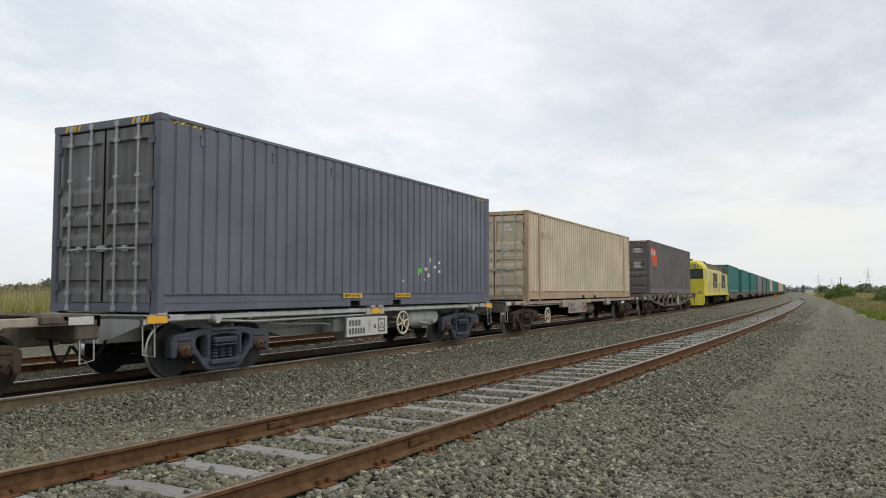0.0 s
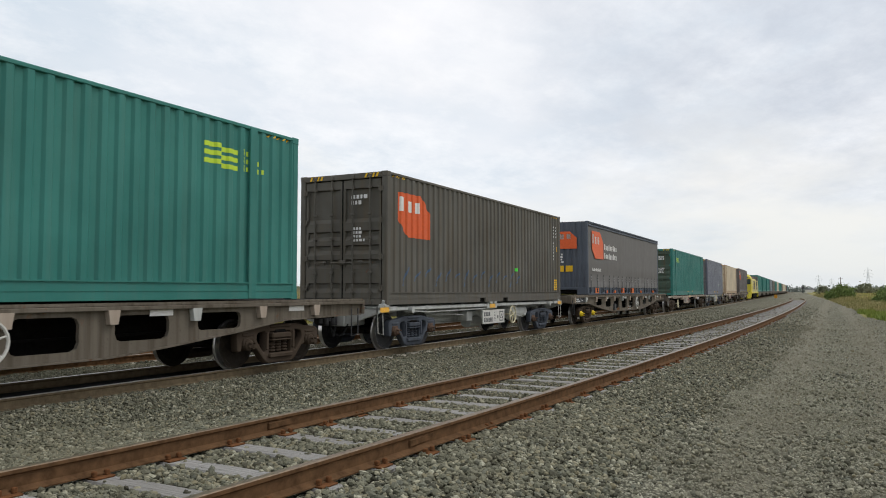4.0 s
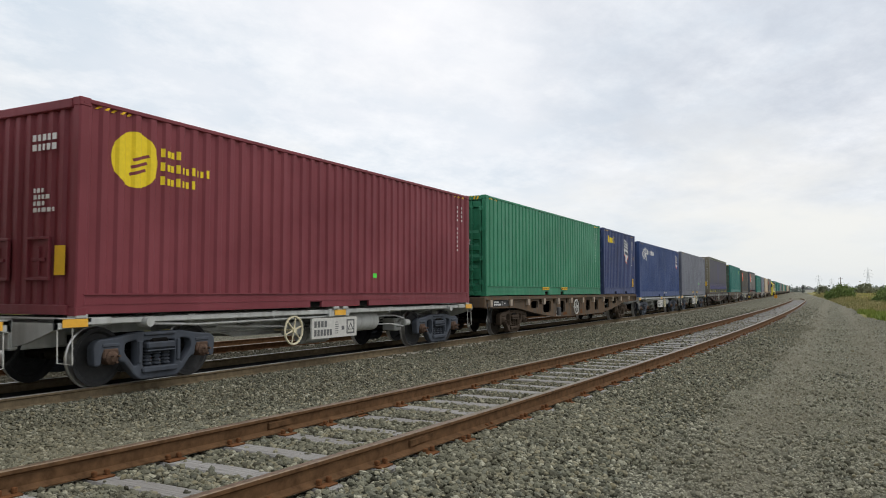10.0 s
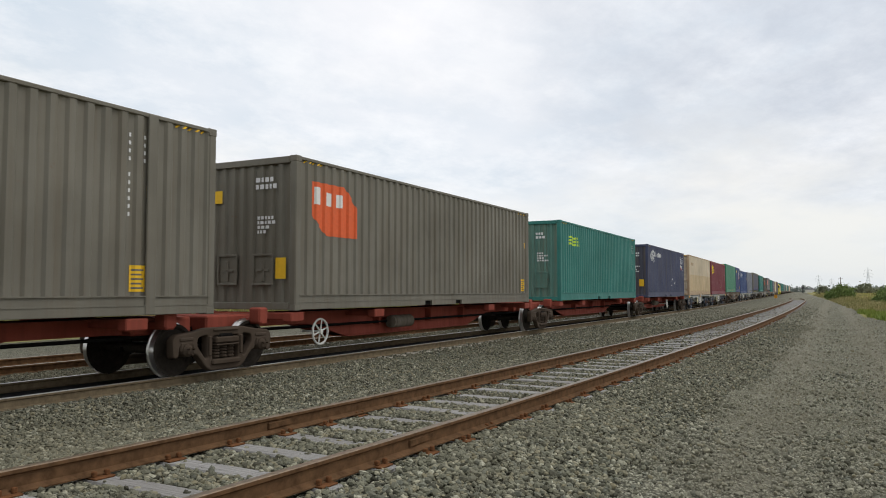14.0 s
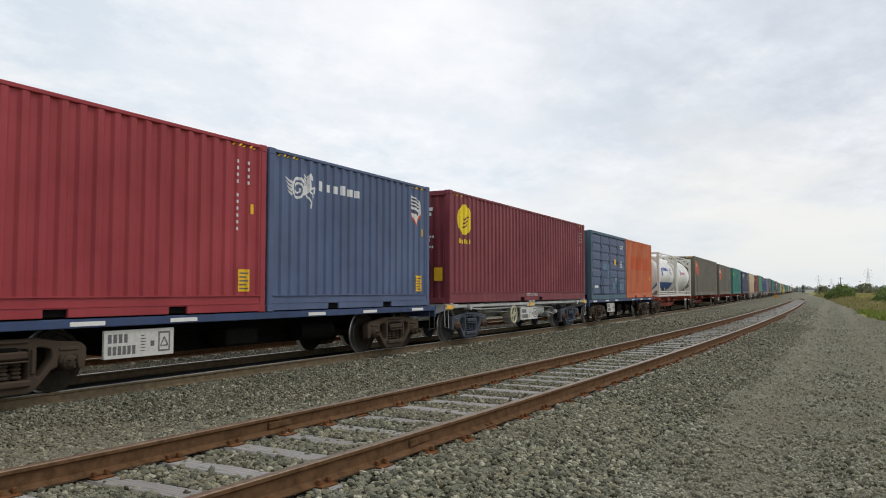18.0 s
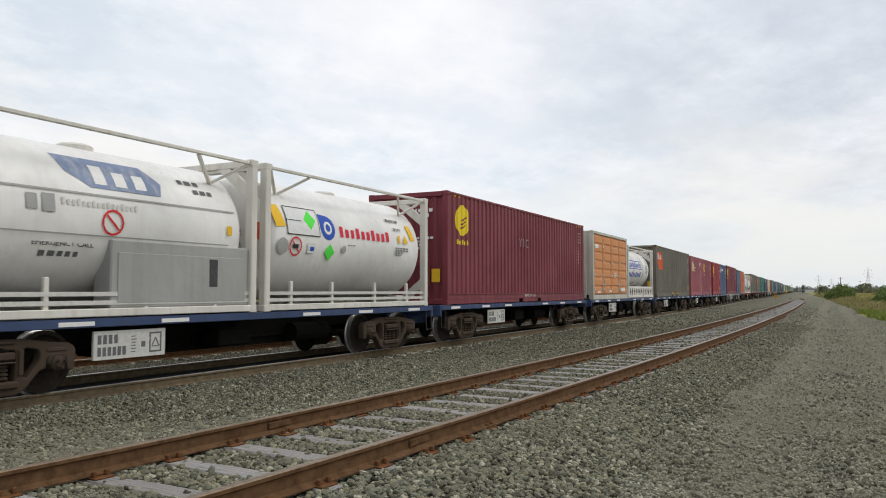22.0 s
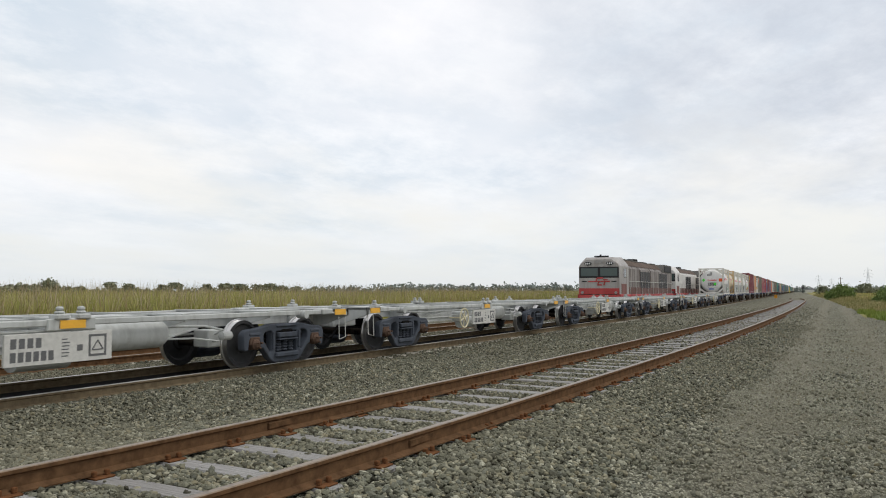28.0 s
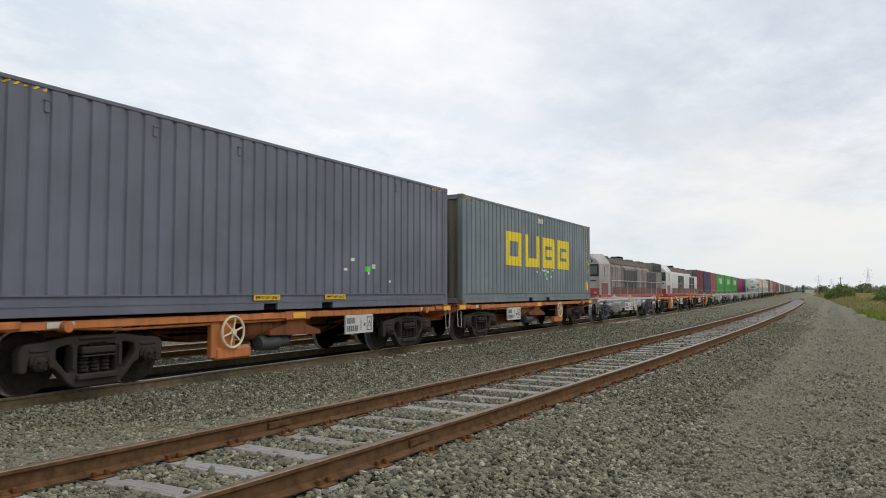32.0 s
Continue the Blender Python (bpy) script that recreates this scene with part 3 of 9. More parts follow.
def cast_plate(outlines, half, lip):
    """A thick casting in the y-z plane, pierced by its inner outlines, with rounded edges."""
    cu = bpy.data.curves.new("casting", "CURVE")
    cu.dimensions, cu.fill_mode, cu.extrude = "2D", "BOTH", half - lip
    cu.bevel_depth, cu.bevel_resolution, cu.offset = lip, 1, -lip
    for o in outlines:
        sp = cu.splines.new("POLY")
        sp.points.add(len(o) - 1)
        for pt, (u, w) in zip(sp.points, o):
            pt.co = (u, w, 0, 1)
        sp.use_cyclic_u = True
    tmp = bpy.data.objects.new("casting", cu)
    scene.collection.objects.link(tmp)
    me = bpy.data.meshes.new_from_object(tmp.evaluated_get(bpy.context.evaluated_depsgraph_get()))
    s = Shape().add([(v.co.z, v.co.x, v.co.y) for v in me.vertices], [tuple(p.vertices) for p in me.polygons])
    bpy.data.objects.remove(tmp)
    bpy.data.curves.remove(cu)
    bpy.data.meshes.remove(me)
    return s


def sh_side_frame():
    h = [(0.42, 0.755), (0.74, 0.70), (1.06, 0.675), (1.15, 0.60), (1.13, 0.31), (1.02, 0.31), (1.00, 0.51), (0.73, 0.51), (0.72, 0.35), (0.64, 0.34), (0.44, 0.12), (0.34, 0.06)]
    edge = rounded(h + [(-u, w) for u, w in h[::-1]], 0.05)
    win = [(0.41, 0.645), (0.62, 0.605), (0.635, 0.48), (0.45, 0.26), (0.41, 0.28)]
    holes = [rounded(win, 0.05), rounded([(-u, w) for u, w in win], 0.05), rounded([(-0.30, 0.62), (0.30, 0.62), (0.30, 0.23), (-0.30, 0.23)], 0.04)]
    s = cast_plate([edge] + holes, 0.075, 0.022)
    # spring seat and pedestal lips
    s.box(-0.12, 0.125, -0.33, 0.33, 0.15, 0.24, 0.02)
    s.box(-0.10, 0.10, -0.30, 0.30, 0.69, 0.745, 0.02)
    for k in (1, -1):
        s.box(-0.09, 0.09, k * 0.71, k * 1.02, 0.56, 0.63, 0.02)
        s.box(0.06, 0.10, k * 0.33, k * 0.40, 0.30, 0.62, 0.012)
    return s


def sh_wheel():
    s = Shape()
    s.turned([(-0.035, 0.05), (-0.035, 0.13), (-0.005, 0.15), (0.0, 0.32), (-0.05, 0.355), (-0.06, WR + 0.026), (-0.035, WR + 0.028), (-0.028, WR + 0.004), (0.065, WR - 0.004), (0.07, 0.362), (0.03, 0.33), (0.035, 0.16), (0.075, 0.13), (0.075, 0.05)], "x", (0, 0, 0), 28)
    return s


def sh_springs():
    s = Shape()
    for y in (-0.17, 0.0, 0.17):
        prof = []
        for i in range(7):
            z = i * 0.0515
            prof += [(z, 0.05), (z + 0.017, 0.074), (z + 0.035, 0.074), (z + 0.05, 0.05)]
        s.turned(prof, "z", (0, y, 0.25), 8)
    return s


def sh_axlebox():
    s = Shape().box(-0.09, 0.09, -0.13, 0.13, -0.02, 0.13, 0.02)
    s.turned([(-0.06, 0.10), (0.11, 0.10), (0.13, 0.08), (0.16, 0.06), (0.17, 0.0)], "x", (0, 0, 0), 14)
    for i in range(3):
        a = 2.1 * i + 0.5
        s.tube((0.15, 0.055 * math.cos(a), 0.055 * math.sin(a)), (0.215, 0.055 * math.cos(a), 0.055 * math.sin(a)), 0.018, n=6)
    return s


def bogie(wagon, y, m_frame, m_box, cap=None):
    def body():
        s = Shape().box(-1.1, 1.1, -0.17, 0.17, 0.50, 0.66, 0.03)
        s.turned([(0, 0.24), (0.1, 0.24)], "z", (0, 0, 0.64), 14)
        for x in (-0.3, 0.3):
            s.box(x - 0.03, x + 0.03, -0.95, 0.95, 0.36, 0.44)
        for k in (1, -1):
            s.box(-0.85, 0.85, k * 0.36 - 0.05, k * 0.36 + 0.05, 0.34, 0.48, 0.02)
            for x in (-0.75, 0.75):
                s.box(x - 0.05, x + 0.05, k * 0.42 - 0.04, k * 0.42 + 0.05, 0.26, 0.58, 0.02)
        return s
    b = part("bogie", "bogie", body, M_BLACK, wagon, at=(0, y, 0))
    for sd in (1, -1):
        part("side_frame", "side_frame%d" % sd, lambda: sh_side_frame() if sd > 0 else sh_side_frame().moved(pose(0, 0, 0, 0, 0, 180)), m_frame, b, at=(sd * 1.0, 0, 0), smooth=True)
        part("bolster_end", "bolster_end", lambda: Shape().box(-0.10, 0.10, -0.27, 0.27, 0.50, 0.60, 0.02).box(-0.11, 0.11, -0.27, 0.27, 0.46, 0.485, 0.01), m_frame, b, at=(sd * 1.03, 0, 0))
        part("spring_nest", "springs", sh_springs, m_frame, b, at=(sd * 1.0, 0, 0), smooth=True)
        for k in (1, -1):
            w = part("wheel", "wheel%d" % sd, lambda: sh_wheel() if sd > 0 else sh_wheel().moved(pose(0, 0, 0, 0, 0, 180)), M_WHEELGREY if m_frame is M_BOGIE_GREY else M_WHEEL, b, at=(sd * 0.74, k * AX, WR), smooth=True)
            if len(w.data.materials) < 2:
                w.data.materials.append(M_TREAD)
                for pl in w.data.polygons:
                    if min(math.hypot(*w.data.vertices[i].co[1:]) for i in pl.vertices) > WR - 0.01:
                        pl.material_index = 1
            part("axle_box", "axlebox%d" % sd, lambda: sh_axlebox() if sd > 0 else sh_axlebox().moved(pose(0, 0, 0, 0, 0, 180)), cap or m_box, b, at=(sd * 1.0, k * AX, WR))
    for k in (1, -1):
        part("axle", "axle", lambda: Shape().tube((-0.98, 0, 0), (0.98, 0, 0), 0.075, n=12), M_WHEEL, b, at=(0, k * AX, WR), smooth=True)
    return b


def handwheel(wagon, y, z, x, rim=M_CREAM, r=0.27):
    def w():
        s = Shape()
        n = 20
        ring = [(0, r * math.cos(2 * math.pi * i / n), r * math.sin(2 * math.pi * i / n)) for i in range(n + 1)]
        s.path(ring, 0.022, 6)
        return s
    def sp():
        s = Shape()
        for i in range(6):
            a = math.pi * i / 3 + 0.3
            s.tube((0, 0, 0), (0.0, r * math.cos(a), r * math.sin(a)), 0.02, 0.012, 6)
        s.turned([(-0.03, 0.05), (0.04, 0.05)], "x", (0, 0, 0), 10)
        s.tube((-0.45, 0, 0), (0, 0, 0), 0.022, n=6)
        return s
    h = part("handbrake_wheel", "hw%.2f" % r, w, rim, wagon, "round handbrake wheel", at=(x, y, z))
    part("spoke_hub", "hs%.2f" % r, sp, rim, h)
    return h


def board(wagon, y0, y1, z0, z1, x, mark=True, m=None, ink=None):
    b = part("number_board", "board%.2f_%.2f" % (y1 - y0, z1 - z0), lambda: Shape().box(-0.03, 0.012, 0, y1 - y0, 0, z1 - z0, 0.004), m or M_OFFWHITE, wagon, "white number board with rows of dark lettering", at=(x, y0, z0))
    W, H = y1 - y0, z1 - z0
    def bars():
        s = Shape()
        r = random.Random(3)
        a = 0.05 * W
        for i in range(4):
            s.box(0.012, 0.0155, a + i * 0.072 * W, a + (i * 0.072 + 0.048) * W, 0.55 * H, 0.86 * H)
        for i in range(6):
            s.box(0.012, 0.0155, a + i * 0.066 * W, a + (i * 0.066 + 0.046) * W, 0.13 * H, 0.44 * H)
        for i in range(6):
            s.box(0.012, 0.0155, 0.50 * W, (0.50 + r.uniform(0.05, 0.09)) * W, (0.2 + 0.11 * i) * H, (0.235 + 0.11 * i) * H)
        s.box(0.012, 0.0155, 0.645 * W, 0.70 * W, 0.36 * H, 0.56 * H)
        if mark:
            c0, c1, d0, d1 = 0.76 * W, 0.94 * W, 0.14 * H, 0.88 * H
            e = 0.02 * W
            for p in ((c0, c1, d0, d0 + e), (c0, c1, d1 - e, d1), (c0, c0 + e, d0, d1), (c1 - e, c1, d0, d1)):
                s.box(0.012, 0.0155, *p)
            m_, hh = (c0 + c1) / 2, 0.055 * W
            for u0, w0, u1, w1 in ((m_ - hh, 0.36 * H, m_, 0.68 * H), (m_, 0.68 * H, m_ + hh, 0.36 * H), (m_ - hh, 0.36 * H, m_ + hh, 0.36 * H)):
                s.tube((0.014, u0, w0), (0.014, u1, w1), 0.009, n=4)
        return s
    part("lettering", "bars%.2f_%.2f_%d" % (W, H, mark), bars, ink or M_DIMINK, b)["kind"] = "stuff"
    return b


def coupler(wagon, y, k):
    def c():
        s = Shape().box(-0.09, 0.09, 0, 0.42, -0.09, 0.09, 0.02)
        s.box(-0.16, 0.16, 0.38, 0.50, -0.14, 0.14, 0.03)
        s.box(-0.17, -0.05, 0.48, 0.62, -0.13, 0.13, 0.03)
        s.box(0.08, 0.17, 0.46, 0.56, -0.13, 0.13, 0.02)
        return s
    ob = part("coupler", "coupler%d" % k, lambda: c() if k > 0 else c().moved(pose(0, 0, 0, 0, 0, 180)), M_DKGREY, wagon, at=(0, y, 0.72))
    def hose():
        s = Shape()
        pts = [(0.35 - 0.02 * i, k * 0.052 * i, 0.70 - 0.36 * math.sin(math.pi * (i / 9) ** 0.8 * 0.86)) for i in range(10)]
        return s.path(pts, 0.024, 7)
    part("air_hose", "hose%d" % k, hose, M_RUBBER, wagon, at=(0, y, 0))
    return ob


def twistlocks(wagon, z, spots, m):
    for y in spots:
        for x in (-1.13, 1.13):
            part("twistlock", "twistlock", lambda: Shape().box(-0.09, 0.09, -0.1, 0.1, 0, 0.07, 0.015).box(-0.05, 0.05, -0.06, 0.06, 0.07, 0.11, 0.02).box(-0.035, 0.035, -0.05, 0.05, 0.11, 0.17, 0.02), m, wagon, at=(x, y, z))


def skeletal_wagon(kind, half, deck, m, m_bog, m_cap, belly, boards, wheel_y, bog=4.55, name_label="", tank_y=2.15, m_sill=None, orange=0):
    """Open frame wagon for containers: deep middle sill, thin side rails and cross arms."""
    w = thing("container_wagon", name_label, "wagon", "wagons of the passing train")
    H = deck
    def sill():
        s = Shape()
        b = bog - 1.5
        for x in (-0.27, 0.27):
            s.prism([(-half + 0.1, H - 0.30), (-b, H - 0.30), (-b + 0.9, H - belly), (b - 0.9, H - belly), (b, H - 0.30), (half - 0.1, H - 0.30), (half - 0.1, H - 0.06), (-half + 0.1, H - 0.06)], "x", x - 0.015, x + 0.015)
        s.box(-0.38, 0.38, -half + 0.1, half - 0.1, H - 0.07, H - 0.045)
        s.box(-0.36, 0.36, -b + 0.9, b - 0.9, H - belly - 0.02, H - belly)
        for k in (1, -1):
            s.prism([(k * (b - 0.9), H - belly - 0.02), (k * b, H - 0.32), (k * b, H - 0.30), (k * (b - 0.9), H - belly)], "x", -0.36, 0.36)
        return s
    part("centre_sill", kind + "sill", sill, m_sill or m, w)
    for sd in (1, -1):
        part("side_rail", kind + "rail%d" % sd, lambda: Shape().box(sd * 1.13 - 0.035, sd * 1.13 + 0.035, -half + 0.45, half - 0.45, H - (0.15 if orange or kind == "t" else 0.12), H - 0.035, 0.012), m, w)
    def arm():
        s = Shape()
        s.box(-1.16, 1.16, -0.07, 0.07, H - 0.05, H - 0.02)
        for k in (1, -1):
            pts = [(k * 0.28, -0.012, H - 0.34), (k * 1.15, -0.012, H - 0.14), (k * 1.15, -0.012, H - 0.05), (k * 0.28, -0.012, H - 0.05)]
            s.add(pts + [(a, -b, c) for a, b, c in pts], [(0, 1, 2, 3), (7, 6, 5, 4), (0, 4, 5, 1), (1, 5, 6, 2), (2, 6, 7, 3), (3, 7, 4, 0)])
        return s
    n_arm = 5 if half < 8 else 7
    for i in range(n_arm):
        y = -half * 0.62 + i * (2 * half * 0.62) / (n_arm - 1)
        part("cross_arm", kind + "arm", arm, m_sill or m, w, at=(0, y, 0))
    for k in (1, -1):
        def head():
            s = Shape()
            s.box(-1.2, 1.2, k * (half - 0.62), k * (half - 0.06), H - 0.09, H - 0.02, 0.01)
            for sd in (1, -1):
                pts = [(0.30, H - 0.42), (0.62, H - 0.36), (1.2, H - 0.17), (1.2, H - 0.02), (0.30, H - 0.02)]
                pp = [(sd * u, k * (half - 0.06), z) for u, z in pts] + [(sd * u, k * (half - 0.11), z) for u, z in pts]
                s.add(pp, [(0, 1, 2, 3, 4), (9, 8, 7, 6, 5)] + [(i, (i + 1) % 5, 5 + (i + 1) % 5, 5 + i) for i in range(5)])
                s.prism([(k * (half - 0.06), H - 0.17), (k * (half - 0.62), H - 0.11), (k * (half - 0.62), H - 0.02), (k * (half - 0.06), H - 0.02)], "x", sd * 1.17, sd * 1.2)
                s.box(sd * 0.95, sd * 1.2, k * (half - 0.95), k * (half - 0.6), H - 0.13, H - 0.02, 0.02)
            s.box(-0.34, 0.34, k * (half - 0.9), k * (half - 0.02), H - 0.46, H - 0.05, 0.02)
            return s
        part("headstock", kind + "head%d" % k, head, M_BROWN if kind == "t" else m, w)
        if kind == "t":
            part("end_box", "tend%d" % k, lambda: Shape().box(-1.19, 1.19, k * (half - 0.42), k * (half - 0.045), H - 0.36, H - 0.09, 0.03), M_BROWN, w, "rusty brown end beam")
        for sd in (1, -1):
            part("reflector", "reflector", lambda: Shape().box(-0.006, 0.006, -0.19, 0.19, -0.055, 0.055, 0.002), M_OFFWHITE if kind == "t" else M_AMBER, w, "white reflector strip" if kind == "t" else "amber reflector strip", at=(sd * 1.207, k * (half - 0.36), H - 0.09))
            part("lifting_lug", "lug", lambda: Shape().turned([(-0.1, 0.075), (0.1, 0.075)], "x", (0, 0, 0), 12), m, w, at=(sd * 1.17, k * (half - 1.55), H - 0.11), smooth=True)
        coupler(w, k * (half - 0.2), k)
        part("step_iron", "step%d" % k, lambda: Shape().path([(1.16, k * 0.12, H - 0.14), (1.18, k * 0.12, 0.42), (1.18, k * -0.1, 0.38), (1.16, k * -0.1, H - 0.14)], 0.010, 5), M_OFFWHITE, w, at=(0, k * (half - 0.25), 0))
    for sd in (1, -1):
        part("reflector", "reflector", None, M_AMBER, w, "amber reflector strip", at=(sd * 1.19, 0.0, H - 0.10))
        part("reflector_bracket", kind + "rbr", lambda: Shape().box(-0.03, 0.03, -0.36, 0.36, -0.07, 0.09, 0.012), m, w, at=(sd * 1.15, 0.0, H - 0.11))
        for y0, y1, z0, z1 in boards:
            if sd > 0:
                board(w, y0, y1, z0, z1, 1.16)
            else:
                board(w, y0, y1, z0, z1, -1.16)
    handwheel(w, wheel_y, 0.50 if kind == "t" else (0.67 if orange else 0.62), 1.17 if orange else 1.13, M_CREAM, 0.26)
    if orange:
        # deep post behind the handbrake wheel, and a belly of sloping plates
        k = -orange
        def post():
            s = Shape().box(1.02, 1.12, -0.45, 0.12, 0.26, 0.92, 0.015).box(0.98, 1.14, -0.35, 0.5, 0.22, 0.42, 0.03)
            return s.moved(Matrix.Diagonal((1, -orange, 1, 1))) if orange > 0 else s
        part("brake_post", kind + "post", post, m, w, at=(0, wheel_y, 0))
        part("belly_beam", kind + "belly", lambda: Shape().prism([(-0.75, 0.56), (0.75, 0.52), (0.75, 0.60), (0.3, 0.72), (0.2, 0.9), (-0.2, 0.9), (-0.3, 0.74), (-0.75, 0.64)], "x", 0.9, 1.12), m_sill or m, w, at=(0, 0.0, 0))
        part("brake_cylinder", "ocyl", lambda: Shape().turned([(-0.42, 0.05), (-0.40, 0.13), (0.1, 0.15), (0.12, 0.10), (0.4, 0.10), (0.42, 0.03)], "y", (0, 0, 0), 14), M_DKGREY, w, at=(0.95, -0.5, 0.42), smooth=True)
        for sd in (1, -1):
            for y in (-4.95, 4.95):
                part("reflector", "orefl", lambda: Shape().box(-0.004, 0.004, -0.2, 0.2, -0.04, 0.04), M_OFFWHITE, w, "white reflector strip", at=(sd * 1.172, y, H - 0.085))
    def tank():
        return Shape().turned([(-0.78, 0.02), (-0.74, 0.17), (-0.66, 0.22), (0.66, 0.22), (0.74, 0.17), (0.78, 0.02)], "y", (0, 0, 0), 16)
    part("air_reservoir", kind + "tank", tank, M_BROWN if kind == "t" else (m_sill or m), w, at=(0.80, tank_y, 0.62 if kind == "t" else 0.70), smooth=True)
    def gear():
        s = Shape()
        s.tube((0.5, -0.4, 0.45), (0.5, 0.4, 0.45), 0.17, n=12)
        s.tube((0.3, -3.2, 0.62), (0.3, 3.2, 0.62), 0.022, n=6)
        s.tube((-0.3, -3.2, 0.58), (-0.3, 3.2, 0.58), 0.022, n=6)
        s.box(0.6, 0.9, -1.15, -0.8, 0.5, 0.78, 0.02)
        s.box(0.4, 0.75, 2.9, 3.2, 0.4, 0.7, 0.02)
        s.box(-0.8, -0.45, 0.6, 1.4, 0.45, 0.75, 0.03)
        s.path([(0.75, 3.05, 0.62), (0.92, 3.05, 0.70), (0.95, 2.6, 0.78), (0.95, 1.9, 0.80), (0.7, 1.5, 0.72)], 0.02, 6)
        s.path([(0.75, 3.0, 0.50), (0.98, 2.9, 0.52), (1.0, 2.3, 0.60), (0.8, 1.8, 0.6)], 0.016, 6)
        s.path([(0.4, -3.4, 0.74), (0.9, -3.2, 0.76), (0.98, -1.6, 0.70), (0.7, -1.0, 0.64)], 0.018, 6)
        s.turned([(-0.12, 0.03), (-0.10, 0.075), (0.10, 0.075), (0.12, 0.03)], "y", (0.94, 3.1, 0.60), 12)
        return s
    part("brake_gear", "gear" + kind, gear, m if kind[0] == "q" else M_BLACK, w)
    part("brake_rod", kind + "rod", lambda: Shape().path([(1.12, -half + 1.5, H - 0.13), (1.1, -half + 2.6, H - 0.19), (1.1, 0.4, H - 0.17)], 0.022, 6), m, w)
    for k in (1, -1):
        bogie(w, k * bog, m_bog, m_cap)
    twistlocks(w, H - 0.035, (-6.0, -0.16, 0.16, 6.0) if kind[0] == 'q' else ((-6.0, 6.0) if half < 8 else (-7.1, -6.0, 6.0, 7.1)), m)
    return w


def blue_wagon():
    """Flat-decked wagon for two short containers."""
    half, H, bog = 6.45, 0.985, 4.65
    w = thing("container_wagon", "low container wagon with blue side sills and black underframe", "wagon", "wagons of the passing train")
    for sd in (1, -1):
        part("side_sill", "bsill%d" % sd, lambda: Shape().box(sd * 1.12, sd * 1.2, -half, half, H - 0.125, H, 0.01).box(sd * 1.04, sd * 1.14, -half, half, H - 0.125, H - 0.105), M_BLUE, w)
        for y in (-5.6, -3.6, -1.9, 1.5, 3.4, 5.5):
            part("reflector", "wrefl", lambda: Shape().box(-0.004, 0.004, -0.27, 0.27, -0.03, 0.03), M_WHITE, w, "white reflector strip", at=(sd * 1.205, y, H - 0.07))
    def frame_():
        s = Shape()
        for x in (-0.3, 0.3):
            s.prism([(-half + 0.1, H - 0.36), (-3.3, H - 0.36), (-2.4, H - 0.62), (2.4, H - 0.62), (3.3, H - 0.36), (half - 0.1, H - 0.36), (half - 0.1, H - 0.05), (-half + 0.1, H - 0.05)], "x", x - 0.02, x + 0.02)
        s.box(-0.4, 0.4, -half + 0.1, half - 0.1, H - 0.07, H - 0.04)
        s.box(-0.36, 0.36, -2.4, 2.4, H - 0.64, H - 0.62)
        for y in (-6.3, -4.6, -2.6, -0.3, 0.3, 2.6, 4.6, 6.3):
            s.box(-1.13, 1.13, y - 0.1, y + 0.1, H - 0.14, H - 0.03)
        return s
    part("underframe", "bframe", frame_, M_BLACK, w)
    for k in (1, -1):
        part("headstock", "bhead%d" % k, lambda: Shape().box(-1.2, 1.2, k * (half - 0.05), k * (half + 0.03), H - 0.28, H, 0.015).box(-0.36, 0.36, k * (half - 0.8), k * half, H - 0.48, H - 0.1), M_BLUE, w)
        coupler(w, k * (half - 0.1), k)
        part("step_iron", "bstep%d" % k, lambda: Shape().path([(1.18, k * 0.15, H - 0.05), (1.19, k * 0.15, 0.42), (1.19, k * -0.1, 0.4), (1.18, k * -0.1, H - 0.14)], 0.012, 5), M_DKGREY, w, at=(0, k * (half - 0.2), 0))
    for sd in (1, -1):
        board(w, -3.28, -2.03, 0.40, 0.80, sd * 1.12)
    def gear():
        s = Shape()
        s.tube((0.6, 1.6, 0.55), (0.6, 2.7, 0.55), 0.18, n=12)
        s.tube((0.35, -3.2, 0.5), (0.35, 3.2, 0.5), 0.022, n=6)
        s.box(0.5, 0.95, -0.7, 0.1, 0.42, 0.72, 0.03)
        s.box(-0.9, -0.5, -0.6, 0.3, 0.42, 0.72, 0.03)
        return s
    part("brake_gear", "bgear", gear, M_BLACK, w)
    for k in (1, -1):
        bogie(w, k * bog, M_BOGIE_BROWN, M_BOGIE_BROWN)
    return w


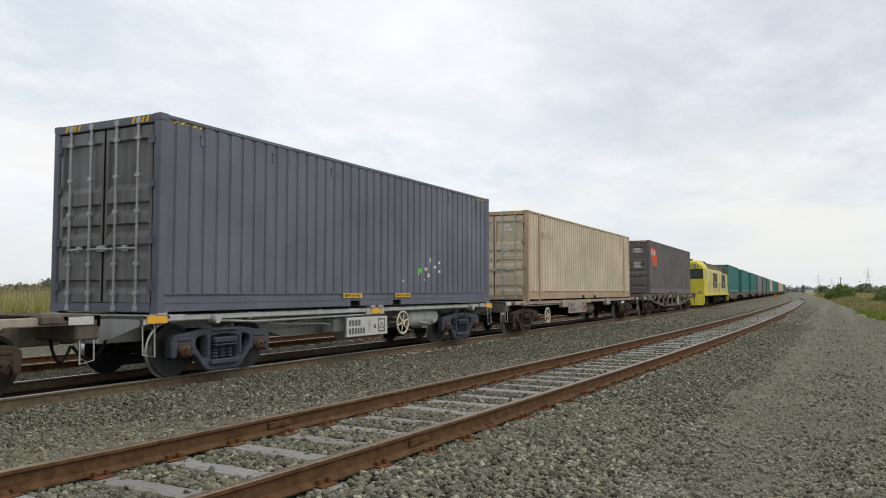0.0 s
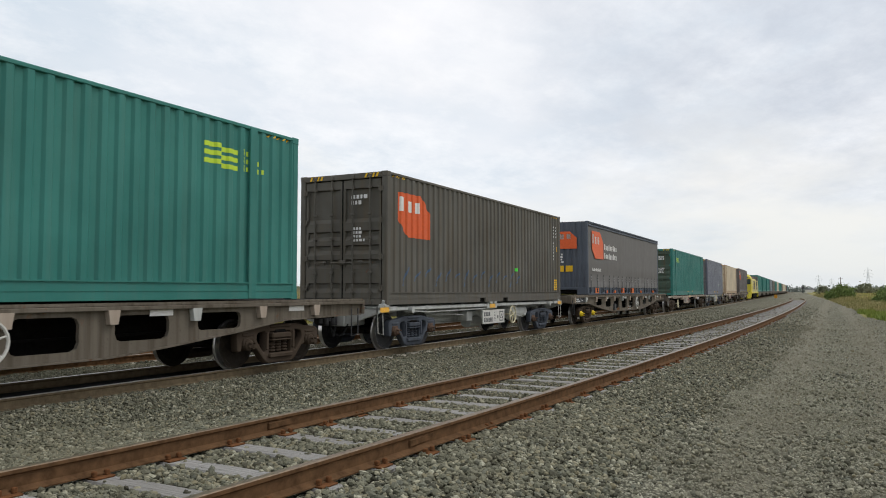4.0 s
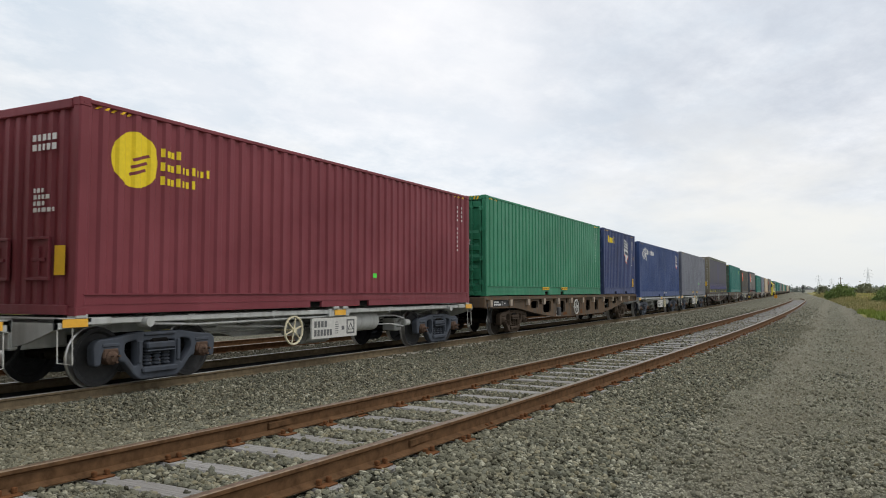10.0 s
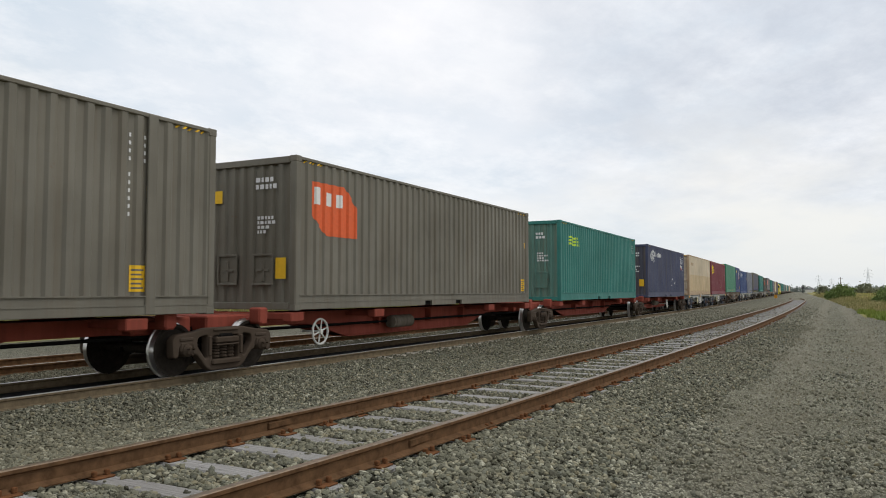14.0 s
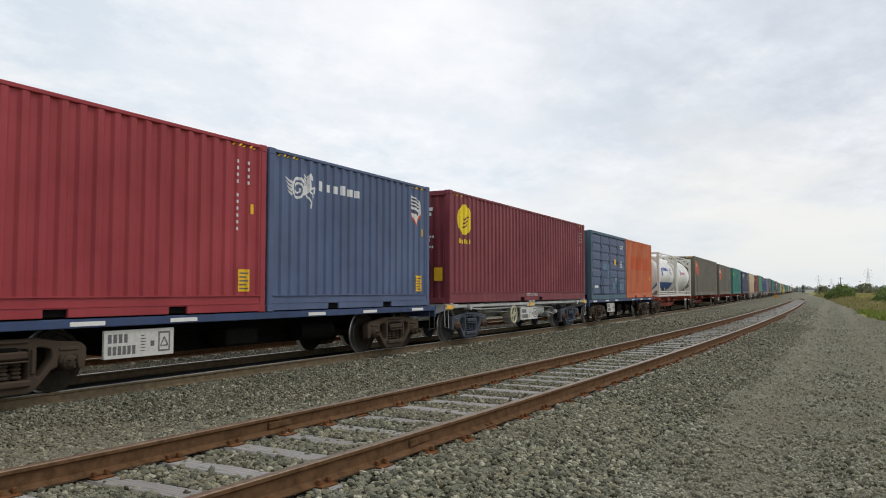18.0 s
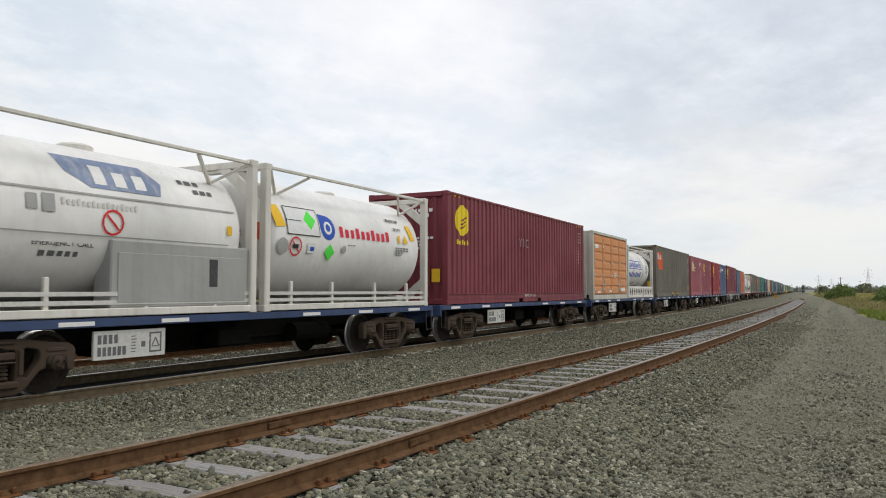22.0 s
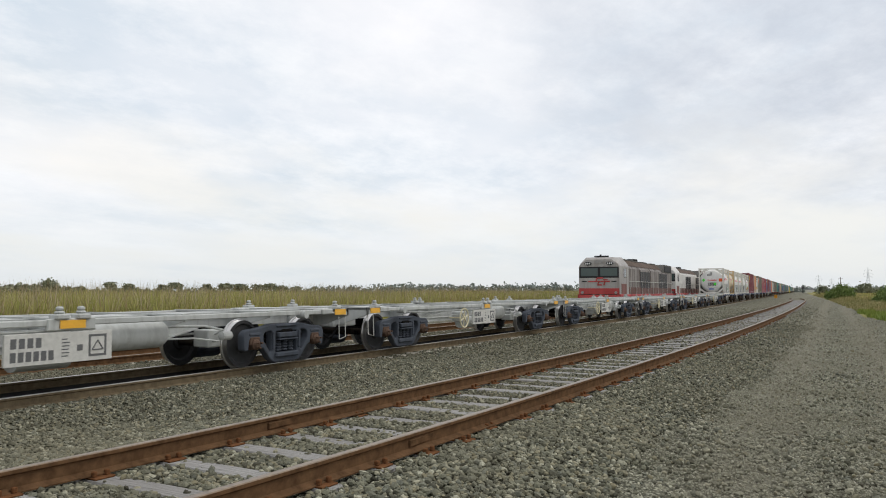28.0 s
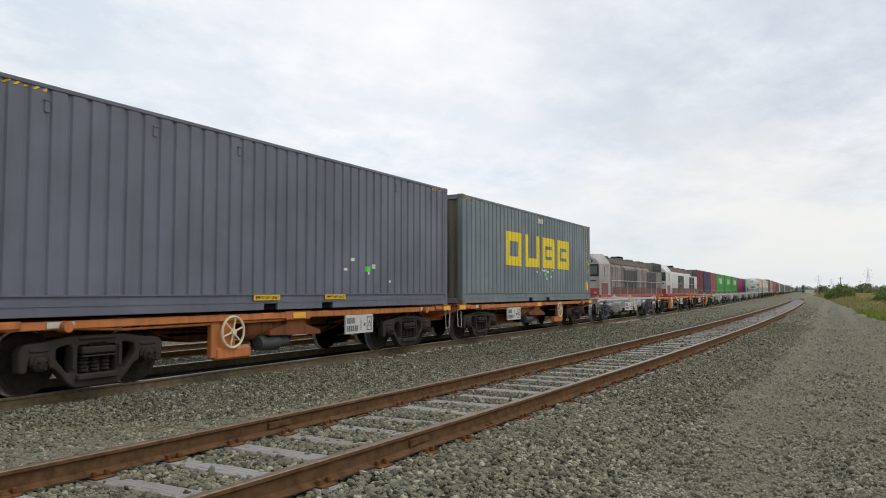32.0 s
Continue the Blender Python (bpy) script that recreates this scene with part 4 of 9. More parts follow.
def girder_wagon(kind="a"):
    """Long wagon with deep side girders pierced by windows."""
    m = {"a": M_BROWN, "b": M_DKBROWN, "c": M_OLDRUST}[kind]
    half, H, bog = 9.55, 1.19, 7.0
    w = thing("container_wagon", "long %s container wagon with pierced side girders" % ({"a": "dusty brown", "b": "dark rusty", "c": "yellowed rusty"}[kind]), "wagon", "wagons of the passing train")
    def low(y):
        return STEPS(abs(y), [(0, 0.42), (3.2, 0.44), (4.3, 0.53), (5.85, 0.69), (7.0, 0.84), (9.6, 0.88)])
    if kind == "a":
        holes = [(c - 0.49, c + 0.49, low(abs(c) + 0.49) + (0.11 if abs(c) < 5 else 0.04), 1.01) for c in (-5.36, -3.8, -2.33, -0.81, 0.71, 2.25, 3.8, 5.36)]
    else:
        holes = [(-5.66, -5.0, 0.77, 1.01), (-4.46, -3.62, 0.60, 1.0), (-2.57, -2.05, 0.55, 0.99), (-0.71, -0.15, 0.53, 0.99), (0.75, 1.35, 0.55, 0.99), (2.05, 2.57, 0.55, 0.99), (3.62, 4.46, 0.60, 1.0), (5.0, 5.66, 0.77, 1.01)]
        holes += [(c - 0.1, c + 0.1, 0.89, 1.08) for c in (-5.9, -4.76, -3.3, -1.8, 0.25, 1.75, 3.3, 4.76, 5.9)]
    def girder(sd):
        s = Shape()
        xa, xb = min(sd * 1.10, sd * 1.16), max(sd * 1.10, sd * 1.16)
        s.box(sd * 1.02, sd * 1.24, -half, half, H - 0.11, H - 0.05, 0.008)
        s.box(sd * 1.04, sd * 1.20, -half, half, H - 0.05, H, 0.008)
        st = sorted(set([-9.5, -7.0, -5.85, -4.3, -3.2, 0, 3.2, 4.3, 5.85, 7.0, 9.5] + [round(v, 3) for h in holes for v in h[:2]]))
        for a, b in zip(st, st[1:]):
            mid = (a + b) / 2
            hole = [h for h in holes if h[0] <= mid <= h[1]]
            if not hole:
                s.prism([(a, low(a)), (b, low(b)), (b, H - 0.11), (a, H - 0.11)], "x", xa, xb)
                continue
            h = hole[0]
            s.prism([(a, low(a)), (b, low(b)), (b, h[2]), (a, h[2])], "x", xa, xb)
            s.prism([(a, h[3]), (b, h[3]), (b, H - 0.11), (a, H - 0.11)], "x", xa, xb)
        for y0, y1, z0, z1 in holes:
            r = min(0.11, 0.3 * (z1 - z0))
            for ya, k in ((y0, 1), (y1, -1)):
                for za, kz in ((z0, 1), (z1, -1)):
                    q = r * 0.3
                    tri = [(ya, za), (ya + k * r, za), (ya + k * q, za + kz * q), (ya, za + kz * r)]
                    s.prism(tri if k * kz > 0 else tri[::-1], "x", xa, xb)
        # lower flange
        for a, b in zip(st, st[1:]):
            s.prism([(a, low(a) - 0.025), (b, low(b) - 0.025), (b, low(b)), (a, low(a))], "x", min(sd * 1.04, sd * 1.2), max(sd * 1.04, sd * 1.2))
        return s
    for sd in (1, -1):
        part("side_girder", kind + "girder%d" % sd, lambda: girder(sd), m, w)
        for i in range(13):
            y = -9.17 + i * 1.55
            if abs(y) > 9.3:
                continue
            part("stake_pocket", "pocket%d" % sd, lambda: Shape().prism([(-0.065, 0), (0.065, 0), (0.10, 0.20), (-0.10, 0.20)], "x", min(sd * 1.16, sd * 1.25), max(sd * 1.16, sd * 1.25)), M_QGREY if kind == "b" or (kind == "a" and i % 4 == 1) else M_TANRAIL, w, "pale stake pocket", at=(0, y, 0.89))
            if kind == "b":
                part("lashing_ring", "ring", lambda: Shape().path([(0, 0.055 * math.cos(i * math.pi / 5), 0.10 * math.sin(i * math.pi / 5)) for i in range(11)], 0.014, 5), M_OFFWHITE, w, at=(sd * 1.215, y + 0.75, 1.0))
        for y in (-7.35, -4.1, -0.6, 4.13, 7.35) if kind == "a" else (-7.7,):
            part("reflector", "wrefl2", lambda: Shape().box(-0.004, 0.004, -0.22, 0.22, -0.05, 0.05), M_WHITE, w, "white reflector strip", at=(sd * 1.168, y, H - 0.155))
        part("stencil", kind + "stencil", lambda: painted(code_rows(0, 0, 1, 0.05, 0.06, 5) + code_rows(0, -0.12, 1, 0.05, 0.06, 6), [(-9, 0), (9, 0)]), M_STENCIL, w, at=(sd * 1.164, -0.05 if kind == "a" else -3.1, 0.62))
        part("rust_patch", kind + "rustp", lambda: painted([[(0, 0), (0.5, 0.02), (0.42, 0.12), (0.1, 0.1)], [(2.2, 0.01), (2.5, 0.0), (2.45, 0.16), (2.28, 0.18)]], [(-9, 0), (9, 0)]), M_RUST, w, at=(sd * 1.163, -2.3, 0.46))
    def frame_():
        s = Shape()
        for x in (-0.45, 0.45):
            # deep black plates added to close off the girder windows in the dark
            s.box(x - 0.02, x + 0.02, -6.2, 6.2, 0.44, H - 0.05)
            s.box(x - 0.02, x + 0.02, -half, half, H - 0.42, H - 0.05)
        for i in range(14):
            y = -9.1 + i * 1.4
            s.box(-1.09, 1.09, y - 0.06, y + 0.06, H - 0.22, H - 0.06)
        return s
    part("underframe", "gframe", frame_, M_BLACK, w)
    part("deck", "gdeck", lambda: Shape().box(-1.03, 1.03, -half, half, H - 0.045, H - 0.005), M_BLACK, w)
    for k in (1, -1):
        part("headstock", kind + "ghead%d" % k, lambda: Shape().box(-1.22, 1.22, k * (half - 0.03), k * (half + 0.06), H - 0.32, H - 0.02, 0.02), m, w)
        coupler(w, k * (half + 0.0), k)
        part("step_iron", "gstep%d" % k, lambda: Shape().path([(1.2, k * 0.12, H - 0.2), (1.2, k * 0.12, 0.45), (1.2, k * -0.12, 0.42), (1.2, k * -0.12, H - 0.2)], 0.014, 5), M_DKGREY, w, at=(0, k * (half - 0.3), 0))
    board(w, -8.9, -7.6, H - 0.30, H - 0.12, 1.17, False, M_DKGREY, M_LETTER)
    handwheel(w, 1.42 if kind == "a" else -0.97, 0.74, 1.28, M_OFFWHITE, 0.27)
    def gear():
        s = Shape()
        s.tube((0.75, -1.6, 0.6), (0.75, -0.7, 0.6), 0.2, n=12)
        s.tube((0.7, -5, 0.7), (0.7, 5, 0.7), 0.022, n=6)
        s.box(0.6, 0.9, -3.2, -2.6, 0.5, 0.9, 0.03)
        s.box(0.6, 0.9, 1.2, 1.7, 0.5, 0.9, 0.03)
        return s
    part("brake_gear", "ggear", gear, M_BLACK, w)
    part("valve_box", "gvalve", lambda: Shape().box(-0.05, 0.05, -0.14, 0.14, -0.14, 0.14, 0.02), M_DKGREY, w, at=(1.19, -2.85 if kind == "a" else -2.85, 0.62))
    return w, bog


def spine_platform(first, last, has_wheel, wheel_y=0.44):
    """One platform of the red articulated set; it carries the bogie at its near end."""
    pitch, H = 15.5, 0.98
    half = pitch / 2
    w = thing("spine_wagon_platform", "red oxide spine wagon platform on shared bogies", "wagon", "platforms of the articulated red wagon")
    def spine():
        s = Shape()
        for x in (-0.32, 0.32):
            s.prism([(-half + 0.3, H - 0.30), (-4.6, H - 0.30), (-3.2, H - 0.62), (3.2, H - 0.62), (4.6, H - 0.30), (half - 0.3, H - 0.30), (half - 0.3, H - 0.06), (-half + 0.3, H - 0.06)], "x", x - 0.02, x + 0.02)
        s.box(-0.42, 0.42, -half + 0.3, half - 0.3, H - 0.08, H - 0.05)
        s.box(-0.42, 0.42, -3.2, 3.2, H - 0.64, H - 0.62)
        return s
    part("spine_girder", "spine", spine, M_RED, w)
    for y in (-6.0, -3.1, 3.1, 6.0):
        big = abs(y) > 5
        part("cross_arm", "sparm%d" % big, lambda: Shape().box(-1.18, 1.18, -0.16 if big else -0.08, 0.16 if big else 0.08, H - 0.17, H - 0.03, 0.02).box(-1.2, -1.0, -0.2, 0.2, H - 0.2, H - 0.02, 0.02).box(1.0, 1.2, -0.2, 0.2, H - 0.2, H - 0.02, 0.02), M_RED, w, at=(0, y, 0))
    for k in (1, -1):
        part("end_platform", "spend%d" % k, lambda: Shape().box(-0.55, 0.55, k * (half - 1.3), k * (half - 0.08), H - 0.32, H - 0.05, 0.03).box(-1.05, -0.8, k * (half - 1.1), k * (half - 0.85), H - 0.2, H + 0.08, 0.03).box(0.8, 1.05, k * (half - 1.1), k * (half - 0.85), H - 0.2, H + 0.08, 0.03).box(-1.05, 1.05, k * (half - 1.08), k * (half - 0.9), H - 0.22, H - 0.1, 0.02), M_RED, w)
    part("piping", "sppipe", lambda: Shape().tube((0.5, -half + 0.5, H - 0.35), (0.5, half - 0.5, H - 0.35), 0.03, n=6), M_BLACK, w)
    for y in (-2.0, 0.6, 2.6):
        part("pipe_clip", "spclip", lambda: Shape().box(0.32, 0.52, -0.04, 0.04, H - 0.42, H - 0.1, 0.01), M_RED, w, at=(0, y, 0))
    if has_wheel:
        handwheel(w, wheel_y, 0.55, 1.02, M_OFFWHITE, 0.25)
        part("air_reservoir", "sptank", lambda: Shape().turned([(-0.5, 0.02), (-0.46, 0.15), (0.46, 0.15), (0.5, 0.02)], "y", (0, 0, 0), 14), M_BROWN, w, at=(0.6, -1.2, 0.62), smooth=True)
    bogie(w, -half if not last else -half + 1.6, M_BOGIE_BROWN, M_BOGIE_BROWN)
    if first:
        bogie(w, half - 1.6, M_BOGIE_BROWN, M_BOGIE_BROWN)
        coupler(w, half - 0.3, 1)
    if last:
        coupler(w, -half + 0.3, -1)
    return w
# ---- containers ----
HW = 1.219
SLIM = ("container_slate_grey", "container_green", "container_steel_blue_grey")     # narrow grooves between wide flats


def corrug(y0, y1, pitch=0.278, depth=0.036, slim=False):
    """Knees of a folded wall: (position, inset)."""
    n = max(2, round((y1 - y0) / pitch))
    p = (y1 - y0) / n
    out = [(y0, 0.0)]
    for i in range(n):
        a = y0 + i * p
        if slim:
            out += [(a + p * 0.34, 0.0), (a + p * 0.43, depth), (a + p * 0.57, depth), (a + p * 0.66, 0.0)]
            continue
        out += [(a + p * 0.17, 0.0), (a + p * 0.32, depth), (a + p * 0.68, depth), (a + p * 0.83, 0.0)]
    return out + [(y1, 0.0)]


def folded_wall(knees, z0, z1):
    """A folded sheet across y, facing +x, at x = 0, with thickness."""
    s = Shape()
    pts, faces = [], []
    for y, d in knees:
        pts += [(-d, y, z0), (-d, y, z1)]
    for i in range(len(knees) - 1):
        faces.append((2 * i, 2 * i + 2, 2 * i + 3, 2 * i + 1))
    return s.add(pts, faces)


def clip(poly, a, b):
    """A convex outline in (y, z) cut to a <= y <= b."""
    for lim, sg in ((a, 1), (b, -1)):
        out = []
        for i in range(len(poly)):
            p, q = poly[i], poly[(i + 1) % len(poly)]
            ip, iq = sg * (p[0] - lim) >= 0, sg * (q[0] - lim) >= 0
            if ip:
                out.append(p)
            if ip != iq:
                k = (lim - p[0]) / (q[0] - p[0])
                out.append((lim, p[1] + k * (q[1] - p[1])))
        poly = out
        if len(poly) < 3:
            return []
    return poly


def painted(polys, knees, lift=0.004):
    """Outlines laid on a folded wall, following its folds."""
    s = Shape()
    for poly in polys:
        for (ya, da), (yb, db) in zip(knees, knees[1:]):
            c = clip(poly, ya, yb)
            if c:
                pts = [(-(da + (db - da) * (y - ya) / (yb - ya)) + lift, y, z) for y, z in c]
                s.add(pts, [tuple(range(len(pts)))])
    return s


def disc(cy, cz, r, n=24):
    return [(cy + r * math.cos(2 * math.pi * i / n), cz + r * math.sin(2 * math.pi * i / n)) for i in range(n)]


def bar(y0, y1, z0, z1):
    return [(y0, z0), (y1, z0), (y1, z1), (y0, z1)]


def stroke(y0, z0, y1, z1, w):
    d = Vector((y1 - y0, z1 - z0)).normalized() * (w / 2)
    return [(y0 + d.y, z0 - d.x), (y1 + d.y, z1 - d.x), (y1 - d.y, z1 + d.x), (y0 - d.y, z0 + d.x)]


def code_column(y, z1, n, h=0.10, w=0.07, gap=0.03):
    """A column of dashes where small lettering runs down a wall."""
    w, h, gap = w * 0.6, h * 0.66, gap + h * 0.34
    return [bar(y, y + w, z1 - i * (h + gap) - h, z1 - i * (h + gap)) for i in range(n) if i not in (4, 11)]


def code_rows(y, z, rows, w=0.05, h=0.06, seed=1):
    r = random.Random(seed)
    out = []
    for k in range(rows):
        a = y
        for _ in range(r.randint(3, 5)):
            b = w * r.uniform(1.0, 2.2)
            out.append(bar(a, a + b, z - k * h * 1.5 - h, z - k * h * 1.5))
            a += b + w * 0.7
    return out


def lettered(ob, name):
    """Small print that cannot be told apart letter by letter."""
    if any(k in name for k in ("lettering", "print", "code", "sticker", "scrawl", "rows", "edge_mark", "stripes", "slots", "bars")):
        ob["kind"] = "stuff"
    return ob


def container(name, length, height, m, label, category="shipping container", end="door", rim=None, group="containers of the passing train",
              marks=(), hazard=True, pockets=True, posts=None, m_end=None, low_rail=True, end_marks=(), castings=None, deep=False):
    """A folded-steel box. marks: (name, material, outlines in (y, z) on the +x wall)."""
    L2, H = length / 2, height
    rim = rim or m
    key = "%s%.2f_%.2f" % (end, length, height)
    c = thing(name, label, category, group)
    rail_h = 0.30
    knees = corrug(-L2 + 0.14, L2 - 0.14, 0.30 if m.name in SLIM else 0.278, 0.026 if m.name in SLIM else 0.036, m.name in SLIM)
    for sd in (1, -1):
        w = part("side_wall", "sw%s%d" % (key, sd), lambda: folded_wall(knees, rail_h, H - 0.06).moved(pose(0, 0, 0, 0, 0, 0 if sd > 0 else 180)), m, c, at=(sd * (HW - 0.012), 0, 0))
        part("top_rail", "tr%s%d" % (key, sd), lambda: Shape().box(sd * (HW - 0.07), sd * HW, -L2 + 0.1, L2 - 0.1, H - 0.07, H - 0.008, 0.01), rim, c)
        def lower():
            s = Shape()
            x0, x1 = sd * (HW - 0.06), sd * (HW - 0.002)
            if pockets:
                cuts = [-1.03, -0.67, 0.67, 1.03] if length > 7 else [-1.21, -0.85, 0.85, 1.21]
                st = [-L2 + 0.1] + cuts + [L2 - 0.1]
                for i in range(len(st) - 1):
                    s.box(x0, x1, st[i], st[i + 1], 0.13 if i % 2 else 0.02, 0.155, 0.006)
            else:
                s.box(x0, x1, -L2 + 0.1, L2 - 0.1, 0.02, 0.155, 0.006)
            # channel above it, between a ledge and a seam
            prof = [(-0.06, 0.15), (0.006, 0.15), (0.006, 0.162), (-0.014, 0.162), (-0.014, rail_h - 0.018), (0.010, rail_h - 0.018), (0.010, rail_h), (-0.06, rail_h)]
            s.prism([(z, sd * (HW + u)) for u, z in prof], "y", -L2 + 0.12, L2 - 0.12)
            return s
        part("bottom_rail", "br%s%d%d%d" % (key, sd, pockets, deep), lower, rim, c)
    def roof():
        k2 = corrug(-L2 + 0.14, L2 - 0.14, 0.21, 0.02)
        s = Shape()
        pts, faces = [], []
        for y, d in k2:
            pts += [(-HW + 0.06, y, H - 0.012 - d), (HW - 0.06, y, H - 0.012 - d)]
        for i in range(len(k2) - 1):
            faces.append((2 * i, 2 * i + 1, 2 * i + 3, 2 * i + 2))
        return s.add(pts, faces)
    part("roof", "roof" + key, roof, m, c)
    part("floor_frame", "floor" + key, lambda: Shape().box(-HW + 0.05, HW - 0.05, -L2 + 0.08, L2 - 0.08, 0.03, 0.15), M_BLACK, c)
    for sd in (1, -1):
        for k in (1, -1):
            part("corner_post", "cp%.2f%d%d" % (height, sd, k), lambda: Shape().box(-0.075 * sd, 0.075 * sd, -0.08, 0.08, 0.1, H - 0.1, 0.02), rim, c, at=(sd * (HW - 0.075), k * (L2 - 0.08), 0))
            for z in (0.0, H - 0.118):
                part("corner_casting", "cast", lambda: Shape().box(-0.085, 0.085, -0.09, 0.09, 0, 0.122, 0.012).box(-0.088, -0.06, -0.03, 0.03, 0.035, 0.085).box(0.06, 0.088, -0.03, 0.03, 0.035, 0.085), castings or rim, c, at=(sd * (HW - 0.083), k * (L2 - 0.088), z))
    me = m_end or m
    for k in (1, -1):
        kind = end if k < 0 else ("wall" if end != "wall" else "door")
        y = k * (L2 - 0.03)
        part("header", "hd%s%d" % (key, k), lambda: Shape().box(-HW + 0.15, HW - 0.15, y - 0.05, y + 0.05, H - 0.14, H - 0.012, 0.01), rim, c)
        part("sill", "sl%s%d" % (key, k), lambda: Shape().box(-HW + 0.15, HW - 0.15, y - 0.05, y + 0.05, 0.015, 0.15, 0.01), rim, c)
        if kind == "wall":
            def ew():
                kn = corrug(-HW + 0.15, HW - 0.15, 0.25, 0.045)
                return folded_wall(kn, 0.15, H - 0.14).moved(pose(0, k * (L2 - 0.02), 0, 0, 0, 90 * k))
            e_ = part("end_wall", "ew%s%d" % (key, k), ew, me, c)
            for u in (-0.44, 0.45):
                def lock():
                    s = Shape()
                    yy = k * (L2 + 0.004)
                    for a_, b_, z0_, z1_ in ((-0.25, 0.25, 0.48, 0.52), (-0.25, 0.25, 1.04, 1.08), (-0.25, -0.21, 0.52, 1.04), (0.21, 0.25, 0.52, 1.04)):
                        s.box(a_, b_, yy - 0.03, yy + 0.012, z0_, z1_, 0.006)
                    s.box(-0.03, 0.03, yy - 0.02, yy + 0.01, 0.55, 0.95, 0.006)
                    s.box(-0.14, 0.14, yy - 0.02, yy + 0.014, 0.74, 0.79, 0.006)
                    return s
                lb_ = part("lock_recess", "lockr%s%d" % (key, k), lock, me, e_, "latch in a framed recess", at=(u, 0, 0))
                part("recess_plate", "lockp%s%d" % (key, k), lambda: Shape().box(-0.22, 0.22, k * (L2 - 0.03), k * (L2 - 0.006), 0.5, 1.06), me, e_, at=(u, 0, 0))
        else:
            for sd in (1, -1):
                def door():
                    xa, xb = (0.01, HW - 0.17) if sd > 0 else (-HW + 0.17, -0.01)
                    h = H - 0.32
                    kn = [(0.16, 0.0)]
                    for lo_, hi_ in ((0.05, 0.13), (0.25, 0.33), (0.37, 0.45), (0.49, 0.57), (0.64, 0.93)):
                        kn += [(0.16 + lo_ * h, 0.0), (0.16 + (lo_ + 0.035) * h, 0.055), (0.16 + (hi_ - 0.008) * h, 0.055), (0.16 + hi_ * h, 0.0)]
                    kn.append((H - 0.16, 0.0))
                    pts, faces = [], []
                    for z, dd in kn:
                        for x, e in ((xa, 0), (xa + 0.06, 0), (xa + 0.07, 1), (xb - 0.07, 1), (xb - 0.06, 0), (xb, 0)):
                            pts.append((x, k * (L2 - 0.02 - dd * e), z))
                    for i in range(len(kn) - 1):
                        for j in range(5):
                            faces.append((6 * i + j, 6 * i + j + 1, 6 * i + j + 7, 6 * i + j + 6))
                    s = Shape().add(pts, faces)
                    return s
                d = part("door", "dr%s%d%d" % (key, k, sd), door, me, c)
                for f in (0.27, 0.73):
                    x = sd * (0.01 + f * (HW - 0.18))
                    def barr():
                        s = Shape().tube((0, 0, 0.06), (0, 0, H - 0.05), 0.021, n=8)
                        for z in (0.3, 0.75, 1.55, 2.1, H - 0.35):
                            s.box(-0.05, 0.05, -0.025, 0.025, z - 0.03, z + 0.03, 0.008)
                        for z in (0.07, H - 0.09):
                            s.box(-0.035, 0.06, -0.03, 0.03, z - 0.045, z + 0.045, 0.01)
                        s.tube((0, k * 0.035, 0.98), (-sd * 0.36, k * 0.035, 0.99), 0.016, n=6)
                        s.box(-sd * 0.30, -sd * 0.20, -0.03, 0.03, 0.94, 1.04, 0.012)
                        return s
                    part("locking_bar", "lb%s%d%d" % (key, k, sd), barr, M_GALV if m.name.startswith(("container_slate", "container_beige")) else me, d, at=(x, k * (L2 + 0.014), 0))
                if k < 0:
                    for z in (0.4, 1.1, 1.95, H - 0.4):
                        part("hinge", "chinge", lambda: Shape().box(-0.06, 0.06, -0.025, 0.02, -0.06, 0.06, 0.01).tube((0, -0.02, -0.075), (0, -0.02, 0.075), 0.018, n=6), rim, d, at=(sd * (HW - 0.165), -L2 - 0.004, z))
            part("door_seal", "dseal%s%d" % (key, k), lambda: Shape().box(-0.014, 0.014, k * (L2 - 0.035), k * (L2 - 0.008), 0.17, H - 0.16), M_HOLE, c)
    if posts:
        for yp in posts:
            for sd in (1, -1):
                part("lifting_post", "lp%.2f" % height, lambda: Shape().box(-0.02, 0.02, -0.09, 0.09, 0.02, H - 0.02, 0.01), rim, c, at=(sd * (HW - 0.005), yp, 0))
    if m.name == "container_slate_grey":
        for yv in (-L2 + 0.85, -L2 + 2.6, -L2 + 4.4, L2 - 2.6, L2 - 0.85):
            part("vent", "vent", lambda: Shape().box(-0.02, 0.012, -0.04, 0.04, -0.08, 0.08, 0.01).box(0.0, 0.02, -0.05, 0.05, 0.07, 0.09, 0.005), m, c, "small louvred vent", at=(HW - 0.008, yv, H - 0.30))
    lay = [(n, mt, pl) for n, mt, pl in marks]
    if hazard:
        # slanted yellow and black edge marks at the top corners
        hz = []
        for k in (1, -1):
            for i in range(5):
                a = k * (L2 - 0.30 - 0.13 * i)
                hz.append([(a - 0.05, H - 0.115), (a, H - 0.115), (a + 0.06, H - 0.07), (a + 0.01, H - 0.07)])
        lay.append(("edge_mark", M_YELLOW, hz))
        if end == "door":
            end_marks = list(end_marks) + [("edge_mark", M_YELLOW, [[(k * (0.62 + 0.1 * i), H - 0.125), (k * (0.62 + 0.1 * i) + 0.05, H - 0.125), (k * (0.62 + 0.1 * i) + 0.09, H - 0.03), (k * (0.62 + 0.1 * i) + 0.04, H - 0.03)] for k in (1, -1) for i in range(4)])]
